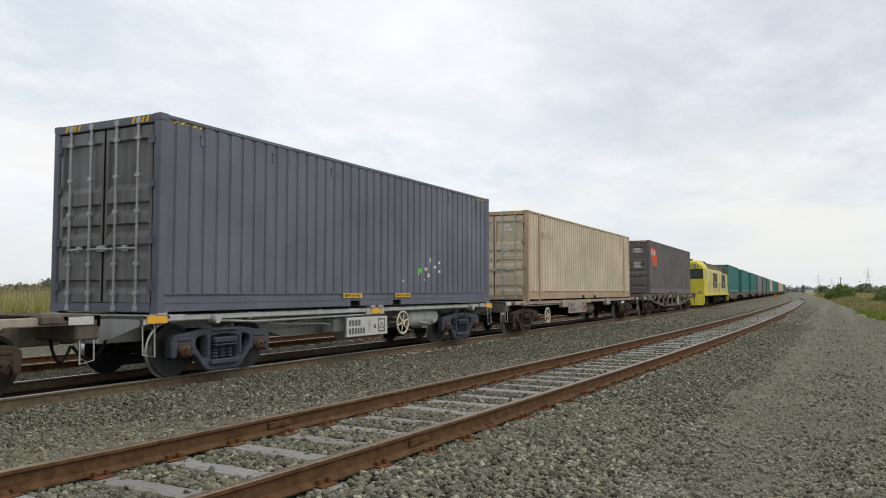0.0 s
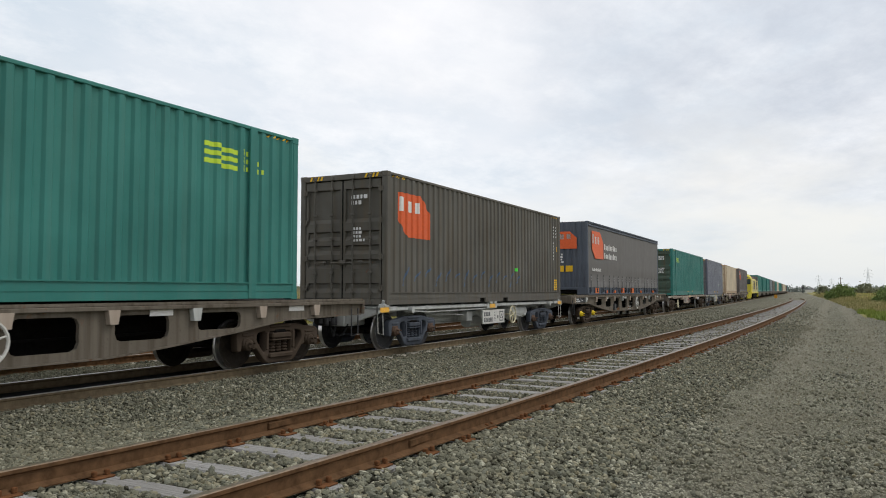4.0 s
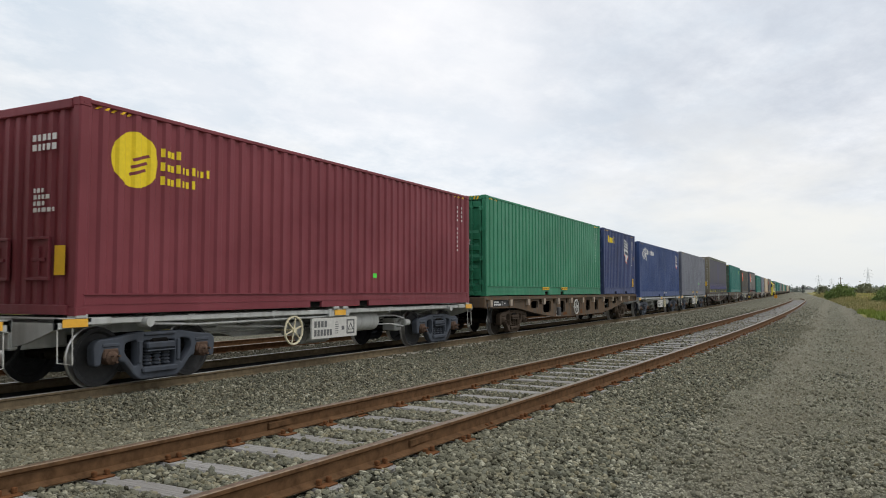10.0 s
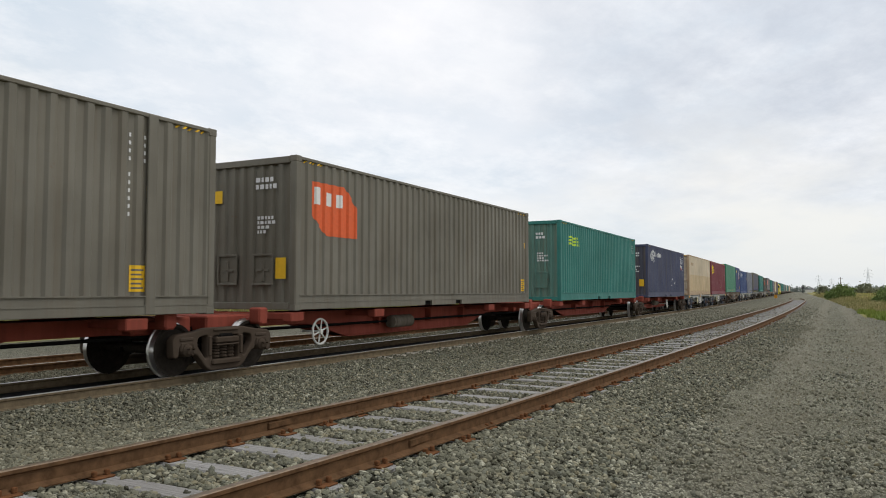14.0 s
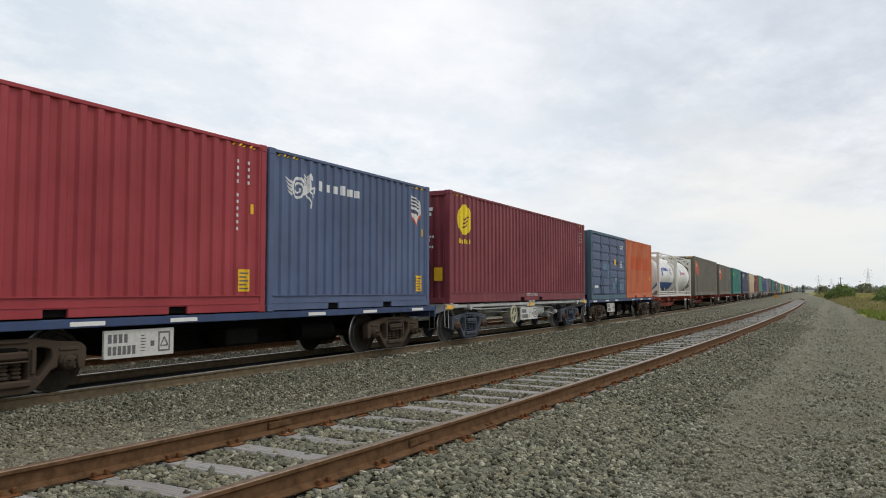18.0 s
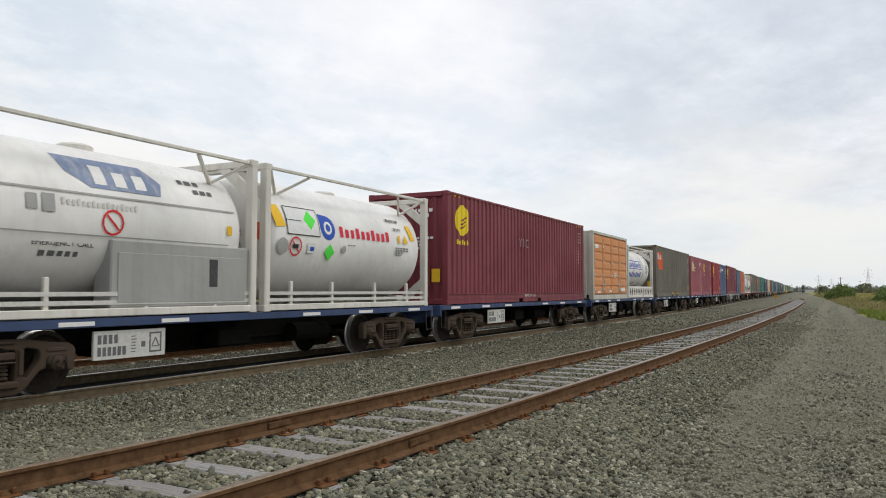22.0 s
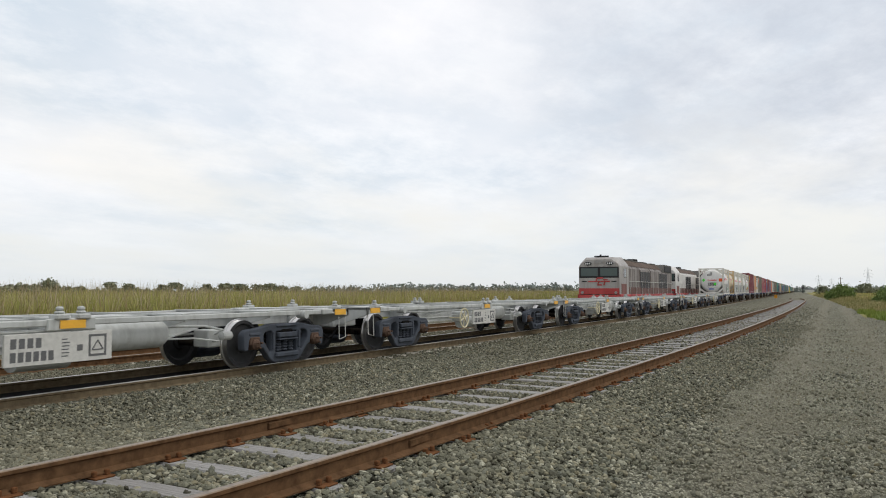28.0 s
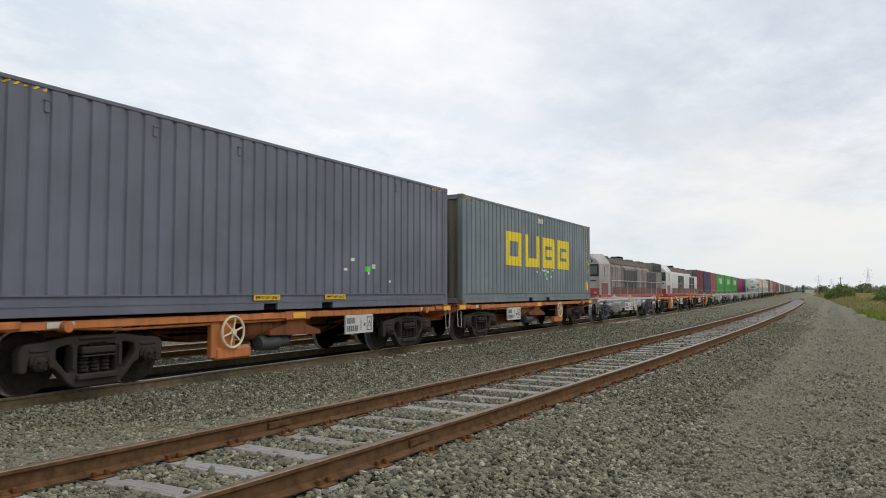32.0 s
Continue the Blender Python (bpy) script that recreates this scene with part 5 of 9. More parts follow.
    for i, (n, mt, pl) in enumerate(lay):
        for q in pl if n == "lift_label" else ():
            if q[1][0] - q[0][0] > 0.55:
                words("EMPTY LIFT ONLY", 0.076, M_INK, "lift_notice", c, (HW + 0.022, (q[0][0] + q[1][0]) / 2, (q[0][1] + q[2][1]) / 2))
        lettered(part(n, None, painted(pl, [(-L2, -0.02), (L2, -0.02)] if n == "lift_label" else knees, 0.003 + 0.0015 * i), mt, c, at=(HW - 0.012, 0, 0)), n)
    for i, (n, mt, pl) in enumerate(end_marks):
        s = Shape()
        for poly in pl:
            s.add([(u, -L2 - (0.024 if n == "edge_mark" else 0.004) - 0.002 * i, z) for u, z in poly], [tuple(range(len(poly)))])
        lettered(part(n, None, s, mt, c), n)
    return c


def logo_plate(y, z, w, h):
    """Orange-red shield with a cut corner."""
    return [[(y, z + h), (y, z + 0.35 * h), (y + 0.28 * w, z), (y + w, z), (y + w, z + 0.62 * h), (y + 0.72 * w, z + h)]]


def glyphs(y, z, h, n, w=0.62, t=0.2):
    """A row of plain blocks in place of a wordmark."""
    out = []
    for i in range(n):
        a = y + i * h * w * 1.25
        k = 0.78 if i % 3 else 1.0
        out.append(bar(a, a + h * w * 0.72, z, z + h * k))
    return out


def sun_disc(y, z, r):
    cut = [stroke(y - 0.18 * r + k * 0.06 * r, z - 0.28 * r + k * 0.26 * r, y + 0.52 * r + k * 0.06 * r, z - 0.04 * r + k * 0.26 * r, 0.11 * r) for k in (-1, 0, 1)]
    return [disc(y, z, r)], cut


def seahorse(y, z, h):
    """White coil with a prancing figure beside a wordmark."""
    out = []
    n = 26
    for i in range(n):
        def at(j):
            t = j / n
            r = h * (0.06 + 0.30 * t)
            a = 0.6 - t * 4.1 * math.pi
            return y + r * math.cos(a), z + r * math.sin(a)
        (y0, z0), (y1, z1) = at(i), at(i + 1.15)
        out.append(stroke(y0, z0, y1, z1, h * (0.045 + 0.05 * i / n)))
    for k in range(4):
        out.append([(y - 0.30 * h, z + (0.20 - 0.12 * k) * h), (y - (0.62 - 0.05 * k) * h, z + (0.34 - 0.13 * k) * h), (y - 0.34 * h, z + (0.12 - 0.12 * k) * h)])
    # body, neck, head, mane and legs
    out.append([(y + 0.22 * h, z - 0.18 * h), (y + 0.42 * h, z - 0.12 * h), (y + 0.62 * h, z + 0.05 * h), (y + 0.60 * h, z + 0.22 * h), (y + 0.40 * h, z + 0.16 * h), (y + 0.25 * h, z + 0.05 * h)])
    out.append([(y + 0.42 * h, z + 0.10 * h), (y + 0.60 * h, z + 0.16 * h), (y + 0.58 * h, z + 0.48 * h), (y + 0.46 * h, z + 0.46 * h)])
    out.append([(y + 0.46 * h, z + 0.44 * h), (y + 0.56 * h, z + 0.56 * h), (y + 0.74 * h, z + 0.36 * h), (y + 0.68 * h, z + 0.30 * h)])
    for k in range(3):
        out.append(stroke(y + 0.42 * h, z + (0.18 + 0.10 * k) * h, y + 0.30 * h, z + (0.28 + 0.10 * k) * h, 0.05 * h))
    for u0, w0, u1, w1 in ((0.58, 0.06, 0.84, 0.14), (0.84, 0.14, 0.80, -0.06), (0.54, -0.02, 0.76, -0.12), (0.76, -0.12, 0.68, -0.34), (0.40, -0.12, 0.62, -0.34), (0.62, -0.34, 0.58, -0.52)):
        out.append(stroke(y + u0 * h, z + w0 * h, y + u1 * h, z + w1 * h, 0.06 * h))
    return out


def sheet_curtain(name, length, height, m, m_end, label, marks=(), strap_ys=(), m_base=None, boxes=(), box_m=None, end_marks=()):
    """Curtain-sided box: cloth wall on a steel frame, buckled to the floor."""
    L2, H = length / 2, height
    c = thing(name, label, "curtain container", "containers of the passing train")
    rng = random.Random(int(length * 100) + len(label))
    ks = []
    y = -L2 + 0.12
    while y < L2 - 0.12:
        ks.append((y, 0.012 + 0.014 * noise.noise(Vector((y * 0.9, 2.0, 5.0)))))
        y += 0.16
    ks.append((L2 - 0.12, 0.012))
    def cloth(sd):
        s = Shape()
        zs = [0.30, 0.4, 0.5, 0.58, 0.66, 0.75, 0.85, 1.3, 1.8, 2.3, H - 0.22, H - 0.1]
        pts, faces = [], []
        for z in zs:
            for y, d in ks:
                rip = 0.022 * noise.noise(Vector((y * 2.2, z * 2.5, 7.0))) * (1.0 if z < 1.0 else 0.4)
                if z in (0.58, 0.75):
                    rip -= 0.022
                pts.append((sd * (HW - d * 0.6 + rip - 0.005), y, z))
        n = len(ks)
        for j in range(len(zs) - 1):
            for i in range(n - 1):
                faces.append((j * n + i, j * n + i + 1, (j + 1) * n + i + 1, (j + 1) * n + i))
        return s.add(pts, faces)
    base = m_base or M_DKGREY
    for sd in (1, -1):
        cl = part("curtain", None, cloth(sd), m, c, smooth=True)
        part("top_rail", None, Shape().box(sd * (HW - 0.1), sd * (HW + 0.02), -L2 + 0.06, L2 - 0.06, H - 0.10, H, 0.02).box(sd * (HW - 0.1), sd * (HW + 0.035), -L2 + 0.06, L2 - 0.06, H - 0.055, H - 0.02, 0.01).box(sd * (HW - 0.1), sd * (HW + 0.028), -L2 + 0.08, L2 - 0.08, H - 0.20, H - 0.125, 0.012), base, c)
        part("bottom_rail", None, Shape().box(sd * (HW - 0.14), sd * (HW - 0.06), -L2 + 0.1, L2 - 0.1, 0.02, 0.42, 0.01).box(sd * (HW - 0.1), sd * (HW + 0.005), -L2 + 0.1, L2 - 0.1, 0.0, 0.05).box(sd * (HW - 0.1), sd * (HW - 0.03), -L2 + 0.1, L2 - 0.1, 0.20, 0.25), base, c)
        # stubs and boxes along the floor rail
        for i in range(int(length / 0.62)):
            part("rail_stub", "cstub%s" % base.name, lambda: Shape().box(-0.05, 0.0, -0.05, 0.05, 0.05, 0.36, 0.01), base, c, at=(sd * (HW - 0.015), -L2 + 0.5 + 0.62 * i, 0))
        for y, wy in boxes:
            part("lock_box", "cbox%.2f" % wy, lambda: Shape().box(-0.09, 0.0, -wy, wy, 0.03, 0.28 if wy > 0.15 else 0.17, 0.012).box(-0.04, 0.006, -wy * 0.5, wy * 0.5, 0.07, 0.13, 0.01), box_m, c, at=(sd * (HW - 0.002), y, 0))
        for y in strap_ys:
            def strap():
                s = Shape().box(-0.004, 0.004, -0.028, 0.028, 0.24, 0.84)
                s.box(-0.02, 0.012, -0.025, 0.025, 0.10, 0.25, 0.006)
                return s
            st = part("strap", "strap", strap, M_DKGREY, cl, at=(sd * (HW + 0.022), y, 0))
            for z in (0.62, 0.72):
                part("buckle", "buckle", lambda: Shape().box(-0.012, 0.014, -0.036, 0.036, -0.03, 0.03, 0.008), M_STEEL, st, at=(0, 0, z))
        for k in (1, -1):
            part("corner_post", None, Shape().box(sd * (HW - 0.1), sd * HW, k * (L2 - 0.13), k * L2, 0, H, 0.015), m_end, c)
    part("roof", None, Shape().box(-HW + 0.05, HW - 0.05, -L2 + 0.05, L2 - 0.05, H - 0.04, H - 0.015), m, c)
    part("floor_frame", None, Shape().box(-HW + 0.1, HW - 0.1, -L2 + 0.08, L2 - 0.08, 0.08, 0.2), M_BLACK, c)
    for k in (1, -1):
        kn = corrug(-HW + 0.1, HW - 0.1, 0.25, 0.045)
        part("end_wall", None, folded_wall(kn, 0.04 if k > 0 else 0.3, H - 0.02).moved(pose(0, k * (L2 - 0.015), 0, 0, 0, 90 * k)), m_end, c)
        if k < 0:
            part("end_sill", None, Shape().box(-HW + 0.1, -0.75, -L2 + 0.01, -L2 + 0.1, 0.0, 0.3, 0.01).box(0.75, HW - 0.1, -L2 + 0.01, -L2 + 0.1, 0.0, 0.3, 0.01).box(-0.75, 0.75, -L2 + 0.01, -L2 + 0.1, 0.2, 0.3, 0.01), m_end, c)
    flat = [(-L2, 0.0), (L2, 0.0)]
    for n, mt, pl in marks:
        lettered(part(n, None, painted(pl, flat, 0.02), mt, c, at=(HW, 0, 0)), n)
    for n, mt, pl in end_marks:
        s = Shape()
        for poly in pl:
            s.add([(u, -L2 - 0.004, z) for u, z in poly], [tuple(range(len(poly)))])
        part(n, None, s, mt, c)
    return c


def faded_cloth(name, fresh, worn, low):
    """Curtain cloth bleached to grey, with its first colour left in folds and at the hem."""
    m, nt, bs = nodes_of(name)
    co = coords(nt)
    sp = nt.nodes.new("ShaderNodeSeparateXYZ")
    nt.links.new(co, sp.inputs[0])
    streak = noise_tex(nt, co, 1.0, 6.0, 0.6, (1.0, 3.2, 0.12))
    blot = noise_tex(nt, co, 2.6, 6.0, 0.65)
    hem = nt.nodes.new("ShaderNodeMapRange")
    for k, v in (("From Min", 0.30), ("From Max", 0.95), ("To Min", 0.85), ("To Max", 0.0)):
        hem.inputs[k].default_value = v
    nt.links.new(sp.outputs["Z"], hem.inputs[0])
    col = mix(nt, ramp(nt, blot, [(0.3, (0, 0, 0)), (0.7, (1, 1, 1))]), tuple(c * 0.82 for c in worn), worn)
    col = mix(nt, ramp(nt, streak, [(0.58, (0, 0, 0)), (0.70, (low, low, low))]), col, fresh)
    wave = mix(nt, 1.0, hem.outputs[0], ramp(nt, blot, [(0.35, (0.25,) * 3), (0.65, (1, 1, 1))]), "MULTIPLY")
    col = mix(nt, wave, col, fresh)
    fine = noise_tex(nt, co, 30.0, 4.0)
    col = mix(nt, 0.4, col, ramp(nt, fine, [(0.3, (0.7,) * 3), (0.7, (1, 1, 1))]), "MULTIPLY")
    nt.links.new(col, bs.inputs["Base Color"])
    bs.inputs["Roughness"].default_value = 0.62
    bs.inputs["Specular IOR Level"].default_value = 0.3
    bump(nt, bs, streak, 0.15, 0.02)
    MATS[name] = m
    return m


def side_door_box(name, m, m_frame, label, marks=(), rust=None):
    """Short open-sided box with four folding doors of ribbed panels."""
    L2, H = 3.03, 2.92
    c = thing(name, label, "shipping container", "containers of the passing train")
    for sd in (1, -1):
        part("top_rail", "sdt%d" % sd, lambda: Shape().box(sd * (HW - 0.08), sd * HW, -L2 + 0.1, L2 - 0.1, H - 0.12, H, 0.01), m_frame, c)
        part("bottom_rail", "sdb%d" % sd, lambda: Shape().box(sd * (HW - 0.08), sd * HW, -L2 + 0.1, L2 - 0.1, 0.0, 0.2, 0.01), m_frame, c)
        for i in range(4):
            ya = -L2 + 0.16 + i * (2 * L2 - 0.32) / 4
            yb = ya + (2 * L2 - 0.32) / 4
            def leaf():
                s = Shape()
                w = yb - ya - 0.03
                s.box(-0.06, -0.03, 0, w, 0.22, H - 0.14)
                s.box(-0.05, 0, 0, 0.09, 0.22, H - 0.14, 0.006)
                s.box(-0.05, 0, w - 0.09, w, 0.22, H - 0.14, 0.006)
                return s if sd > 0 else s.moved(Matrix.Diagonal((-1, 1, 1, 1)))
            d = part("folding_door", "sdl%d" % sd, leaf, m, c, at=(sd * (HW - 0.005), ya + 0.015, 0))
            hp = (H - 0.36) / 7
            for j in range(7):
                part("ribbed_panel", "sdrib", lambda: Shape().box(-0.02, 0.02, 0.11, yb - ya - 0.14, 0.02, hp - 0.07, 0.02), m, d, at=(-sd * 0.022, 0, 0.22 + j * hp))
            for z in (0.45, 1.05, 1.65, 2.3):
                part("hinge", "sdh", lambda: Shape().box(-0.02, 0.02, -0.07, 0.07, -0.05, 0.05, 0.008), m_frame, d, at=(sd * 0.01, 0.0, z))
            part("locking_bar", "sdbar", lambda: Shape().tube((0, 0, 0.24), (0, 0, 0.95), 0.016, n=6).box(-0.02, 0.02, -0.09, 0.09, 0.6, 0.66, 0.008), m_frame, d, at=(sd * 0.02, 1.25 if i % 2 == 0 else 0.16, 0))
        for k in (1, -1):
            part("corner_post", "sdp%d%d" % (sd, k), lambda: Shape().box(-0.08, 0.08, -0.08, 0.08, 0.1, H - 0.1, 0.02), m_frame, c, at=(sd * (HW - 0.08), k * (L2 - 0.08), 0))
            for z in (0.0, H - 0.118):
                part("corner_casting", "cast", lambda: Shape().box(-0.085, 0.085, -0.09, 0.09, 0, 0.122, 0.012).box(-0.088, -0.06, -0.03, 0.03, 0.035, 0.085).box(0.06, 0.088, -0.03, 0.03, 0.035, 0.085), m_frame, c, at=(sd * (HW - 0.083), k * (L2 - 0.088), z))
    part("roof", "sdroof", lambda: Shape().box(-HW + 0.05, HW - 0.05, -L2 + 0.05, L2 - 0.05, H - 0.05, H - 0.01), m_frame, c)
    part("floor_frame", "sdfloor", lambda: Shape().box(-HW + 0.06, HW - 0.06, -L2 + 0.06, L2 - 0.06, 0.06, 0.2), M_BLACK, c)
    for k in (1, -1):
        kn = corrug(-HW + 0.15, HW - 0.15, 0.25, 0.045)
        part("end_wall", "sde%d" % k, lambda: folded_wall(kn, 0.05, H - 0.03).moved(pose(0, k * (L2 - 0.02), 0, 0, 0, 90 * k)), m_frame, c)
    flat = [(-L2, 0.0), (L2, 0.0)]
    for n, mt, pl in marks:
        lettered(part(n, None, painted(pl, flat, 0.006), mt, c, at=(HW, 0, 0)), n)
    return c


def ring_pts(r, n=28):
    return [(r * math.cos(2 * math.pi * i / n), r * math.sin(2 * math.pi * i / n)) for i in range(n)]


def tank_box(name, m_tank, m_frame, label, style="plain", marks=(), end_marks=(), r=1.14, zc=1.36, m_skirt=None):
    """Short tank in a frame of posts and beams. style: skirt, plain, lattice, stripe."""
    L2, H = 3.03, 2.65
    c = thing(name, label, "tank container", "containers of the passing train")
    def barrel():
        b = L2 - 0.46
        prof = [(-L2 + 0.10, 0.02)] + [(-b - 0.34 * math.cos(a), r * math.sin(a) ** 0.42) for a in (0.12, 0.25, 0.45, 0.7, 1.0, 1.3, math.pi / 2)]
        prof += [(-x, q) for x, q in prof[::-1]]
        return Shape().turned(prof, "y", (0, 0, zc), 40)
    part("tank", "barrel%.2f%.2f" % (r, zc), barrel, m_tank, c, smooth=True)
    for sd in (1, -1):
        for k in (1, -1):
            part("corner_post", "tkp", lambda: Shape().box(-0.075, 0.075, -0.075, 0.075, 0.08, H - 0.08, 0.015), m_frame, c, at=(sd * (HW - 0.075), k * (L2 - 0.08), 0))
            for z in (0.0, H - 0.118):
                part("corner_casting", "cast", lambda: Shape().box(-0.085, 0.085, -0.09, 0.09, 0, 0.122, 0.012).box(-0.088, -0.06, -0.03, 0.03, 0.035, 0.085).box(0.06, 0.088, -0.03, 0.03, 0.035, 0.085), m_frame, c, at=(sd * (HW - 0.083), k * (L2 - 0.088), z))
            # slanting braces of the end frame
            for z0, z1 in ((0.1, 0.70), (H - 0.1, H - 0.70)):
                part("brace", "tkb%d%.2f" % (sd, z0), lambda: Shape().add([(sd * 0.36, y_, z0) for y_ in (-0.05, 0.05)] + [(sd * 0.64, y_, z0) for y_ in (-0.05, 0.05)] + [(sd * 1.12, y_, z1 - (0.24 if z1 > z0 else -0.24)) for y_ in (-0.05, 0.05)] + [(sd * 1.12, y_, z1) for y_ in (-0.05, 0.05)], [(0, 2, 4, 6), (7, 5, 3, 1), (0, 1, 3, 2), (2, 3, 5, 4), (4, 5, 7, 6), (6, 7, 1, 0)]), m_frame, c, at=(0, k * (L2 - 0.08), 0))
        part("top_side_rail", "tkt%s%d" % (style, sd), lambda: Shape().box(sd * (HW - 0.09), sd * (HW - 0.03), -L2 + 0.1, L2 - 0.1, H - 0.09, H - 0.03, 0.01) if style != "stripe" else Shape().box(sd * (HW - 0.1), sd * HW, -0.05, 0.05, 0.1, 0.2), m_frame, c)
        part("bottom_side_rail", "tkr%d" % sd, lambda: Shape().box(sd * (HW - 0.1), sd * HW, -L2 + 0.1, L2 - 0.1, 0.02, 0.13, 0.01), m_frame, c)
        for y0, y1 in ((-L2 + 0.2, -L2 + 0.75), (-L2 + 1.35, -L2 + 0.75), (L2 - 0.2, L2 - 0.75), (L2 - 1.35, L2 - 0.75)):
            if style in ("skirt", "plain"):
                part("stay", "tks%d%.2f%.2f" % (sd, y0, y1), lambda: Shape().tube((sd * (HW - 0.07), y0, H - 0.09), (sd * 0.80, y1, zc + r * 0.72), 0.035, n=4), m_frame, c)
    for k in (1, -1):
        for z in (0.06, H - 0.06):
            part("end_beam", "tke", lambda: Shape().box(-HW + 0.14, HW - 0.14, -0.06, 0.06, -0.06, 0.06, 0.012), m_frame, c, at=(0, k * (L2 - 0.08), z))
        part("saddle", "tksad%d" % k, lambda: Shape().box(-0.62, 0.62, k * (L2 - 0.5), k * (L2 - 0.16), 0.1, 0.26, 0.03), m_frame, c)
    part("end_cap", "endcap", lambda: Shape().turned([(-0.16, 0.11), (0.06, 0.11)], "y", (0, -L2 + 0.2, zc + 0.80), 14), P_SKIRT, c, "grey pipe cap")
    part("manway", "manway", lambda: Shape().turned([(0, 0.27), (0.12, 0.27), (0.15, 0.22), (0.17, 0.0)], "z", (0, 0.3, zc + r - 0.08), 16), m_frame, c)
    if style == "skirt":
        for sd in (1, -1):
            p = part("skirt_panel", "skirt%d" % sd, lambda: Shape().box(sd * (HW - 0.08), sd * (HW - 0.045), -L2 + 0.17, L2 - 0.17, 0.13, 1.02, 0.01).prism([(-L2 + 0.17, 1.0), (L2 - 0.17, 1.0), (L2 - 0.17, 1.06), (-L2 + 0.17, 1.06)], "x", min(sd * (HW - 0.16), sd * (HW - 0.03)), max(sd * (HW - 0.16), sd * (HW - 0.03))), m_skirt, c, "grey cladding panel")
            for y in (-2.2, -0.6, 0.6, 2.0):
                part("catch", "catch", lambda: Shape().box(-0.012, 0.012, -0.04, 0.04, -0.05, 0.05, 0.008), M_DKGREY, p, at=(sd * (HW - 0.04), y, 0.24))
            part("hand_hole", "hole", lambda: Shape().box(-0.008, 0.008, -0.09, 0.09, -0.22, 0.22, 0.006), M_DKGREY, p, at=(sd * (HW - 0.043), -0.05, 0.56))
            part("panel_seam", "seam", lambda: Shape().box(-0.004, 0.004, -0.008, 0.008, 0.15, 0.98), M_DKGREY, p, at=(sd * (HW - 0.043), 0.18, 0))
    if style == "plain":
        for sd in (1, -1):
            part("lower_rail", "tklow%d" % sd, lambda: Shape().box(sd * (HW - 0.08), sd * (HW - 0.05), -L2 + 0.15, L2 - 0.15, 0.18, 0.24).box(sd * (HW - 0.08), sd * (HW - 0.05), -L2 + 0.15, L2 - 0.15, 0.30, 0.36), M_OFFWHITE, c)
            for y in (-2.2, -0.9, 0.7, 2.1):
                part("bracket", "tkbr", lambda: Shape().box(-0.03, 0.03, -0.04, 0.04, 0.1, 0.55, 0.01), m_frame, c, at=(sd * (HW - 0.09), y, 0))
    if style == "lattice":
        for sd in (1, -1):
            def lat():
                s = Shape()
                x0, x1 = sd * (HW - 0.06), sd * (HW - 0.03)
                s.box(x0, x1, -L2 + 0.15, L2 - 0.15, 0.50, 0.60)
                n = 13
                p = (2 * L2 - 0.3) / n
                for i in range(n):
                    a = -L2 + 0.15 + i * p
                    s.prism([(a, 0.12), (a + 0.30, 0.12), (a + 0.20, 0.31), (a + 0.10, 0.31)], "x", min(x0, x1), max(x0, x1))
                    s.prism([(a + 0.10, 0.31), (a + 0.20, 0.31), (a + 0.30, 0.50), (a, 0.50)], "x", min(x0, x1), max(x0, x1))
                return s
            part("lattice_rail", "lat%d" % sd, lat, m_frame, c)
            part("walkway_rail", "walkr%d" % sd, lambda: Shape().box(sd * 0.5, sd * 0.56, -L2 + 0.2, L2 - 0.2, H - 0.06, H - 0.02), m_frame, c)
        for y in (-2.2, -1.1, 1.1, 2.2):
            part("tank_band", "band%.2f" % r, lambda: Shape().turned([(-0.03, r + 0.008), (0.03, r + 0.008)], "y", (0, 0, zc), 40), M_OFFWHITE, c, at=(0, y, 0), smooth=True)
    # marks wrap the barrel: outlines in (y, height) on the +x flank
    for lay_i, (n, mt, pl) in enumerate(marks):
        s = Shape()
        for poly in pl:
            # cut into low strips so that it wraps
            zs = [z for _, z in poly]
            lo, hi = min(zs), max(zs)
            k = max(1, int((hi - lo) / 0.08))
            for i in range(k):
                a, b = lo + (hi - lo) * i / k, lo + (hi - lo) * (i + 1) / k
                cc = [(y, z) for z, y in clip([(z, y) for y, z in poly], a, b)]
                if cc:
                    pts = []
                    for y, z in cc:
                        d = max(-0.98, min(0.98, (z - zc) / r))
                        x = math.sqrt(1 - d * d) * r + 0.005 + 0.002 * lay_i
                        if style == "skirt" and z < 1.0:
                            x = HW - 0.040 + 0.002 * lay_i
                        pts.append((x, y, z))
                    s.add(pts, [tuple(range(len(pts)))])
        lettered(part(n, None, s, mt, c), n)
    for n, mt, pl in [(n, mt, [q]) if n.endswith("diamond") else (n, mt, pl) for n, mt, pl in end_marks for q in (pl if n.endswith("diamond") else pl[:1])]:
        s = Shape()
        for poly in pl:
            s.add([(u, -L2 + 0.105 + 0.16 * (math.hypot(u, z - zc) / r) ** 4 - 0.012, z) for u, z in poly], [tuple(range(len(poly)))])
        part(n, None, s, mt, c)
    return c


def diamond(y, z, h):
    return [(y - h * 0.5, z), (y, z - h * 0.5), (y + h * 0.5, z), (y, z + h * 0.5)]


def hollow(y0, y1, z0, z1, w=0.02):
    return [bar(y0, y1, z0, z0 + w), bar(y0, y1, z1 - w, z1), bar(y0, y0 + w, z0 + w, z1 - w), bar(y1 - w, y1, z0 + w, z1 - w)]
# ---- the passing train ----
RIDERS = []         # thing, place along the line at 0 s, height over rail, which train


